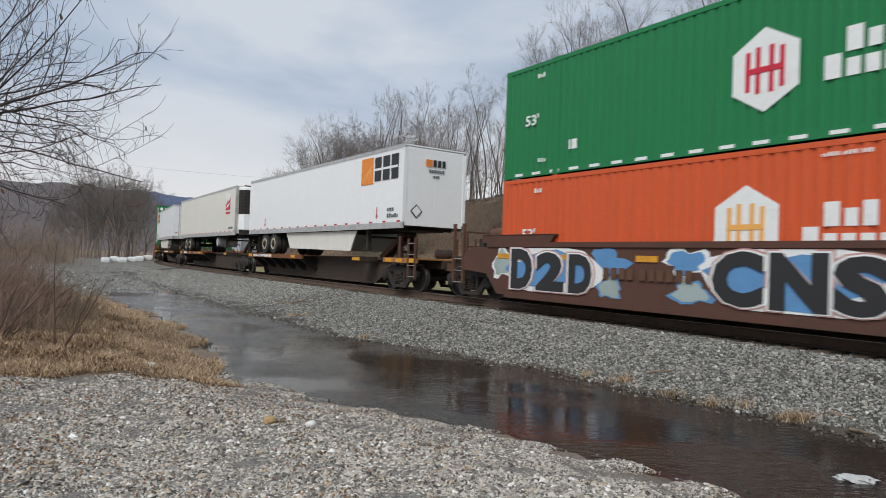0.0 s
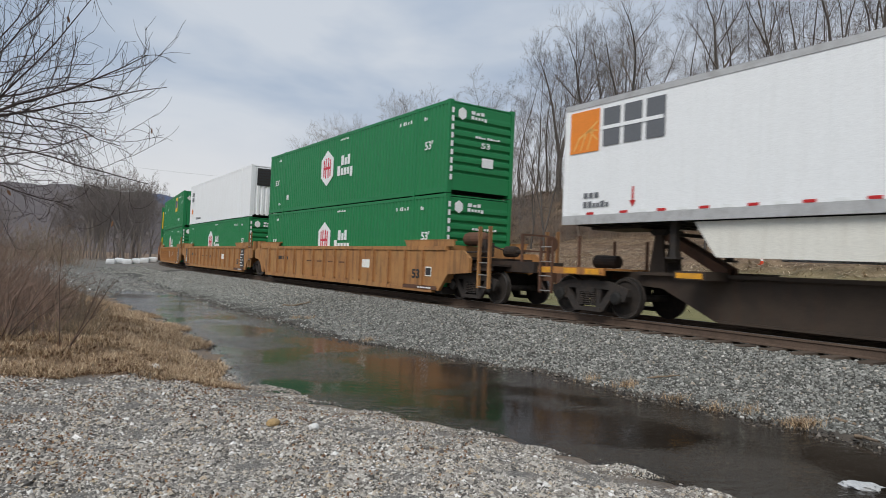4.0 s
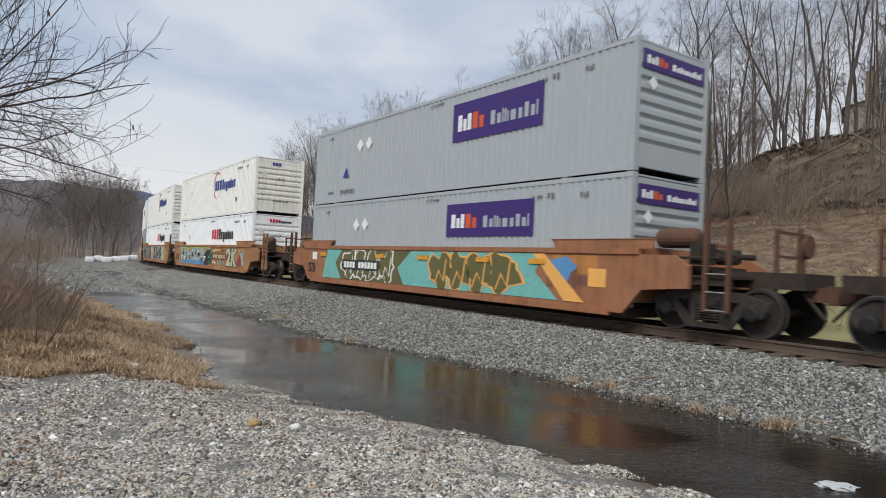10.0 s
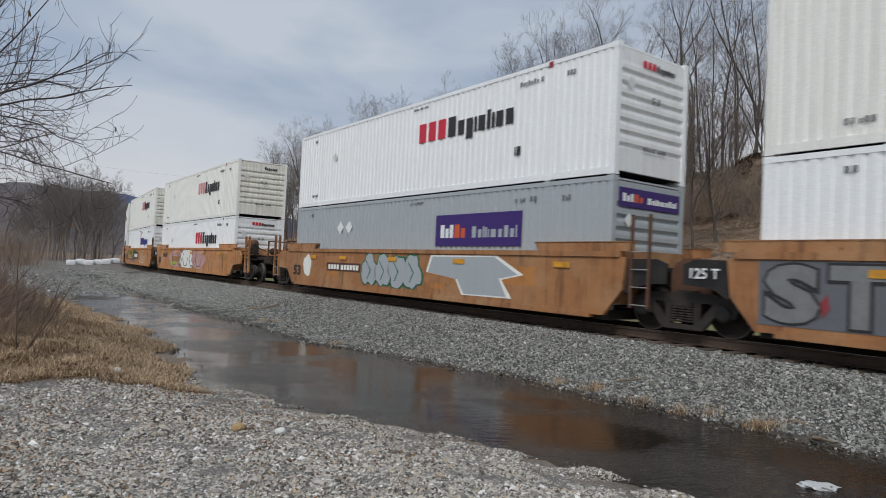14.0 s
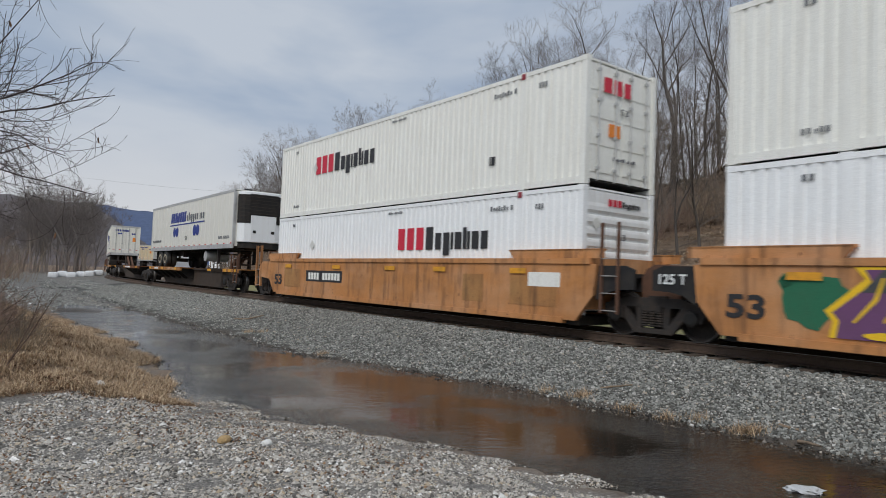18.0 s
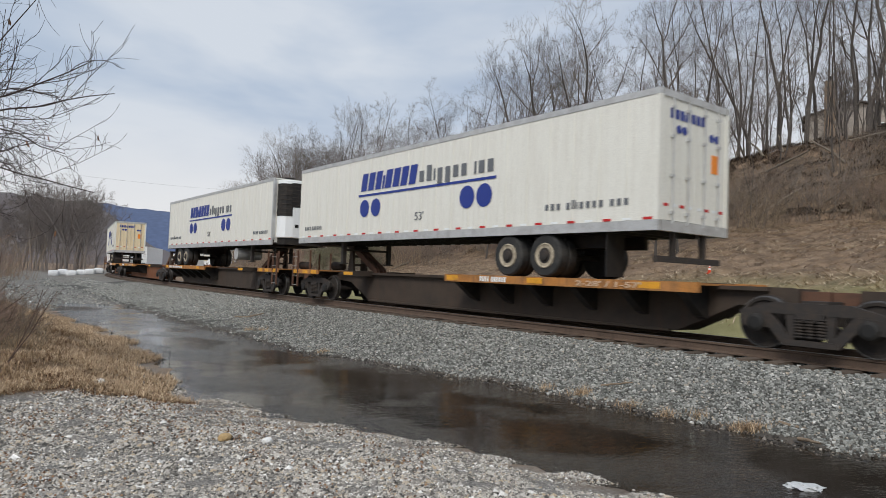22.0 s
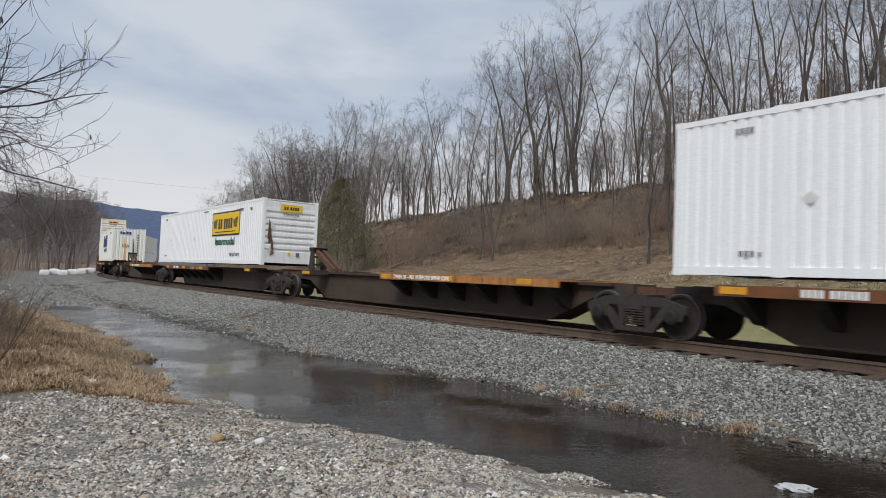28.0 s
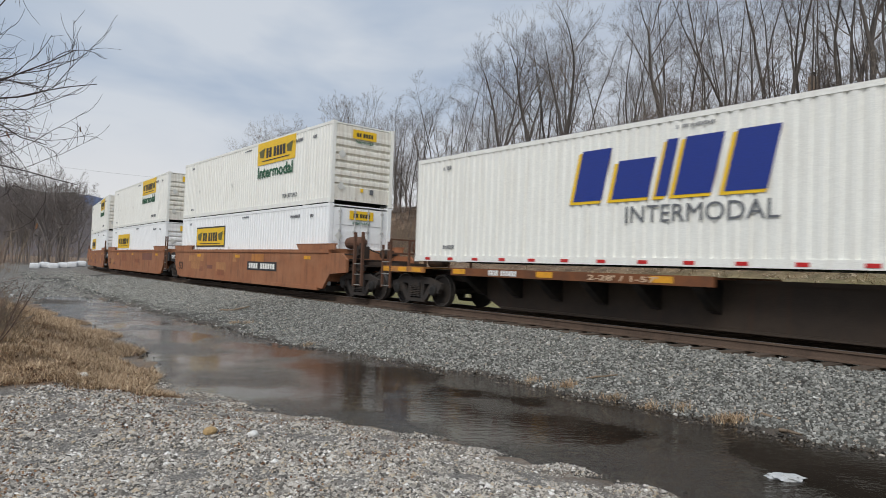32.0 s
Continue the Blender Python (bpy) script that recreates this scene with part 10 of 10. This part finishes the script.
def bulk_bag(k):
    r = np.random.default_rng(500 + k)
    e = tagged(new("bulk_bag"), "full white bulk bag standing on the gravel lot", "bag", "white bulk bags in a row")
    bm = bmesh.new()
    bmesh.ops.create_cube(bm, size=1.0)
    bmesh.ops.subdivide_edges(bm, edges=bm.edges[:], cuts=4, use_grid_fill=True)
    for v in bm.verts:
        x, y, z = v.co
        b = 1 + 0.16 * math.cos(z * 2.6)
        v.co = Vector((x * 1.25 * b, y * 1.15 * b, (z + 0.5) * (0.92 - 0.25 * (x * x + y * y)))) + Vector(r.normal(0, 0.018, 3))
    o = part("body", bm, BAG_MAT, e)
    o.data.polygons.foreach_set("use_smooth", [True] * len(o.data.polygons))
    for sx in (-1, 1):
        for sy in (-1, 1):
            bm = bmesh.new()
            tube(bm, (sx * 0.45, sy * 0.4, 0.7), (sx * 0.3, sy * 0.28, 0.95 + r.uniform(-.05, .05)), 0.03, sides=5)
            part("lifting_strap", bm, BAG_MAT, e)
    return e


for k in range(6):
    a, dist = radians(-27.2 + k * 0.6), 93 + (k % 2) * 0.5
    x, y = math.sin(a) * dist, math.cos(a) * dist
    b = bulk_bag(k)
    b.matrix_basis = pose(x, y, float(ground_z([x], [y])[0]) - 0.02, 0, 0, 24 + 6 * math.sin(k * 3)) @ Matrix.Scale(0.78, 4)

CONE_MAT = mat("orange_cone_plastic", srgb(226, 74, 34), 0.5, dirt=0.15)


def traffic_cone(x, y):
    e = tagged(new("traffic_cone"), "orange traffic cone with white bands in the grass", "cone")
    bm = bmesh.new()
    box(bm, -0.18, 0.18, -0.18, 0.18, 0, 0.035)
    part("base", bm, CONE_MAT, e)
    for z0, z1, m, nm in ((0.035, 0.28, CONE_MAT, "body"), (0.28, 0.40, WHITE_INK, "band"), (0.40, 0.50, CONE_MAT, "body"), (0.50, 0.58, WHITE_INK, "band"), (0.58, 0.71, CONE_MAT, "tip")):
        bm = bmesh.new()
        tube(bm, (0, 0, z0), (0, 0, z1), 0.14 * (1 - z0 / 0.82), 0.14 * (1 - z1 / 0.82), 16)
        part(nm, bm, m, e)
    e.matrix_basis = pose(x, y, float(ground_z([x], [y])[0]), 2, 0, 20) @ Matrix.Scale(0.6, 4)


traffic_cone(13.2, 27.6)

SIDING = mat("tan_house_siding", srgb(168, 160, 150), 0.8, dirt=0.2, scale=1)
WHITE_SIDING = mat("white_house_siding", srgb(206, 204, 198), 0.8, dirt=0.15, scale=1)
SHINGLE = mat("brown_roof_shingles", (0.10, 0.085, 0.075), 0.9, dirt=0.4, scale=3)
BRICK = mat("tan_chimney_brick", srgb(146, 126, 106), 0.9, dirt=0.4, scale=5, bump=0.4, bump_scale=10)
PANE = mat("dark_window_glass", (0.05, 0.06, 0.075), 0.08, dirt=0.0, bump=0.0)


def house(x, y, z, turn):
    e = tagged(new("house"), "tan house with a gable roof and brick chimney", "house")
    bm = bmesh.new()
    box(bm, -5, 5, -4, 4, -3.0, 3.2)
    part("wall", bm, SIDING, e)
    bm = bmesh.new()
    prism(bm, [(-5, 3.2), (5, 3.2), (0, 4.7)], -4, 4)
    part("gable", bm, SIDING, e)
    for sx in (-1, 1):
        bm = bmesh.new()
        prism(bm, [(0, 4.75), (sx * 5.5, 3.08), (sx * 5.5, 3.22), (0, 4.92)], -4.5, 4.5)
        part("roof", bm, SHINGLE, e)
    bm = bmesh.new()
    box(bm, -3.1, -1.9, -4.75, -4.0, -2.5, 7.4)
    ch = part("chimney", bm, BRICK, e)
    bm = bmesh.new()
    tube(bm, (-2.5, -4.37, 7.4), (-2.5, -4.37, 8.0), 0.25, sides=10)
    part("flue", bm, BLACK, ch)
    bm = bmesh.new()
    box(bm, 5, 13, -3.2, 3.2, -3.0, 2.8)
    part("wing_wall", bm, WHITE_SIDING, e)
    bm = bmesh.new()
    prism(bm, [(5, 2.8), (13.4, 2.8), (13.4, 3.0), (5, 3.0)], -3.6, 3.6)
    part("wing_roof", bm, SHINGLE, e)
    for wx, wz in ((7, 0.3), (10, 0.3), (2.5, 0.4)):
        bm = bmesh.new()
        off = -3.2 if wx > 5 else -4.0
        box(bm, wx - 0.75, wx + 0.75, off - 0.05, off - 0.003, wz, wz + 1.5)
        wd = part("window", bm, WHITE_INK, e)
        for q in (-0.34, 0.34):
            bm = bmesh.new()
            box(bm, wx + q - 0.28, wx + q + 0.28, off - 0.062, off - 0.052, wz + 0.1, wz + 1.4)
            part("pane", bm, PANE, wd)
    e.matrix_basis = pose(x, y, z, 0, 0, turn)


house(56.5, 80.0, 19.6, -32)

PLASTIC = mat("crumpled_pale_plastic", (0.52, 0.53, 0.53), 0.4, dirt=0.5, dirt_col=(0.3, 0.3, 0.28), scale=8, bump=0.5, bump_scale=20)


def crumpled_plastic(x, y):
    r = np.random.default_rng(9)
    bm = bmesh.new()
    bmesh.ops.create_icosphere(bm, subdivisions=3, radius=0.5)
    for v in bm.verts:
        v.co = Vector((v.co.x * 0.30, v.co.y * 0.20, v.co.z * 0.07)) * (1 + 0.5 * noise.noise(v.co * 4) + r.normal(0, 0.05))
    ob = new("plastic_bag", to_mesh("plastic_bag", bm, PLASTIC))
    ob.matrix_basis = pose(x, y, WATER_Z + 0.01, 0, 0, -20)
    tagged(ob, "crumpled pale plastic bag lying in the shallow water", "bag")


crumpled_plastic(3.72, 5.83)


def lone_stone(x, y, size, material, label, sink=0.3):
    r = np.random.default_rng(int(abs(x * 100)))
    bm = bmesh.new()
    bmesh.ops.create_icosphere(bm, subdivisions=2, radius=size)
    for v in bm.verts:
        v.co = Vector((v.co.x * 1.15, v.co.y, v.co.z * 0.8)) * (1 + 0.25 * noise.noise(v.co / size * 1.3 + Vector((x, y, 0))))
    ob = new("stone", to_mesh("stone", bm, material))
    ob.matrix_basis = pose(x, y, float(ground_z([x], [y])[0]) + size * (0.8 - sink), 0, 0, 30)
    tagged(ob, label, "stone")


YELLOW_STONE = mat("ochre_stone", (0.42, 0.29, 0.14), 0.9, dirt=0.3, scale=20, bump=0.4)
WHITE_STONE = mat("white_quartz_stone", (0.72, 0.71, 0.68), 0.8, dirt=0.1, scale=20, bump=0.4)
lone_stone(-1.58, 6.22, 0.055, YELLOW_STONE, "rounded ochre stone among the gravel")
lone_stone(-1.20, 6.25, 0.045, WHITE_STONE, "angular white stone among the gravel")
lone_stone(-3.95, 9.0, 0.06, WHITE_STONE, "white stone lying in the dry grass")

WOOD = mat("weathered_stick_wood", (0.24, 0.18, 0.125), 0.9, dirt=0.4, scale=10, bump=0.4)


def stick(s, d, length, turn, r0=0.03):
    x, y, h = on_line(s, d)
    lb = Limbs()
    r = np.random.default_rng(int(abs(s * 37)))
    pts, _ = wander(r, (0, 0, 0), (1, 0, 0), length, 5, 0.08, 0)
    lb.limb(pts, r0, r0 * 0.5, 6)
    branch_out(r, lb, pts, r0, 1, 0.25, 3, 0.7, 0, 0.05)
    ob = new("stick", lb.mesh("stick", WOOD))
    ob.matrix_basis = pose(x, y, float(ground_z([x], [y])[0]) + r0 * 0.8, 0, 0, math.degrees(h) + turn)
    tagged(ob, "weathered broken stick lying on the ballast", "stick", "sticks on the ballast")


stick(4.9, -3.95, 0.6, 10, 0.025)
stick(-12.5, -4.6, 1.5, 25, 0.04)
stick(2.1, -4.0, 0.5, 40, 0.02)
stick(5.3, -4.3, 0.35, -20, 0.025)

CABLE = mat("black_cable", (0.03, 0.03, 0.03), 0.6)
for k, (zz, dd) in enumerate(((10.2, 128), (15.0, 128))):
    lb = Limbs()
    p = [(math.sin(radians(a)) * dd, math.cos(radians(a)) * dd, zz + 0.004 * (a + 20) ** 2 - 0.03 * a) for a in np.linspace(-40, -4, 20)]
    lb.limb(p, 0.009, 0.009, 4)
    ob = new("overhead_cable", lb.mesh("overhead_cable", CABLE))
    tagged(ob, "thin black overhead cable strung past the trees", "cable", "overhead cables")


NEEDLE = island_material("olive_evergreen_foliage", [(0.0, (0.14, 0.145, 0.09)), (0.6, (0.24, 0.235, 0.15)), (1.0, (0.34, 0.30, 0.21))])


def evergreen(x, y, height):
    r = np.random.default_rng(66)
    e = tagged(new("cedar_tree"), "dark green bushy cedar at the foot of the bank", "tree", "cedars by the line")
    tr = Limbs()
    tr.limb(np.array([(0, 0, -0.3), (0.05, 0, height * 0.5), (0, 0, height)]), 0.13, 0.02, 6)
    t = new("trunk", tr.mesh("trunk", BARK))
    t.parent = e
    n = 60000
    q = r.random(n) ** 1.1
    rad = (1 - q ** 1.5) ** 0.8 * (0.55 + 0.45 * np.minimum(q / 0.22, 1)) * height * 0.46 * (0.30 + 0.70 * r.random(n) ** 0.6)
    a = r.uniform(0, 6.283, n)
    rad = rad * (1 + 0.17 * np.sin(q * 37 + 3 * np.sin(a * 3)) + 0.20 * np.sin(a * 5 + q * 9) + 0.12 * np.sin(a * 9 - q * 23))
    ob = blades("foliage", np.cos(a) * rad, np.sin(a) * rad, 0.15 + q * height * 0.98, 0.26, 1.15, 0.013, 67, NEEDLE)
    ob.parent = e
    e.matrix_basis = pose(x, y, float(ground_z([x], [y])[0]), 0, 0, 0)


evergreen(-5.4, 60.0, 8.8)


# ---- movement ----
def roll_rows(w, u, k):
    """Rows for a wheelset that turns while its car is near; at rest in its bogie before and after."""
    t_in, t_out = max(0.0, (-48 - u) / SPEED), min(32.0, (26 - u) / SPEED)
    home = w.location.copy()
    f_in, f_out = math.ceil(t_in * FPS), math.floor(t_out * FPS)
    if f_out <= f_in:
        return [(0.0, Matrix.Translation(home)), (32.0, Matrix.Translation(home))]
    turn = SPEED / WR / FPS
    rows = [] if f_in == 0 else [(0.0, Matrix.Translation(home))]
    rows += [(f / FPS, Matrix.Translation(home) @ Matrix.Rotation((f - f_in) * turn, 4, "Y")) for f in range(f_in, f_out + 1)]
    if f_out < 32 * FPS:
        rows.append((32.0, Matrix.Translation(home) @ Matrix.Rotation((f_out - f_in) * turn, 4, "Y")))
    return rows


def motions():
    where = {e.name: u for e, u, half, z in RUNNERS}
    for e, u, half, z in RUNNERS:
        walk(e, [(t, place(u, half, z, t)) for t in range(33)])
    for w, owner, x in WHEELS:
        walk(w, roll_rows(w, where[owner.name] + x, x))


motions()
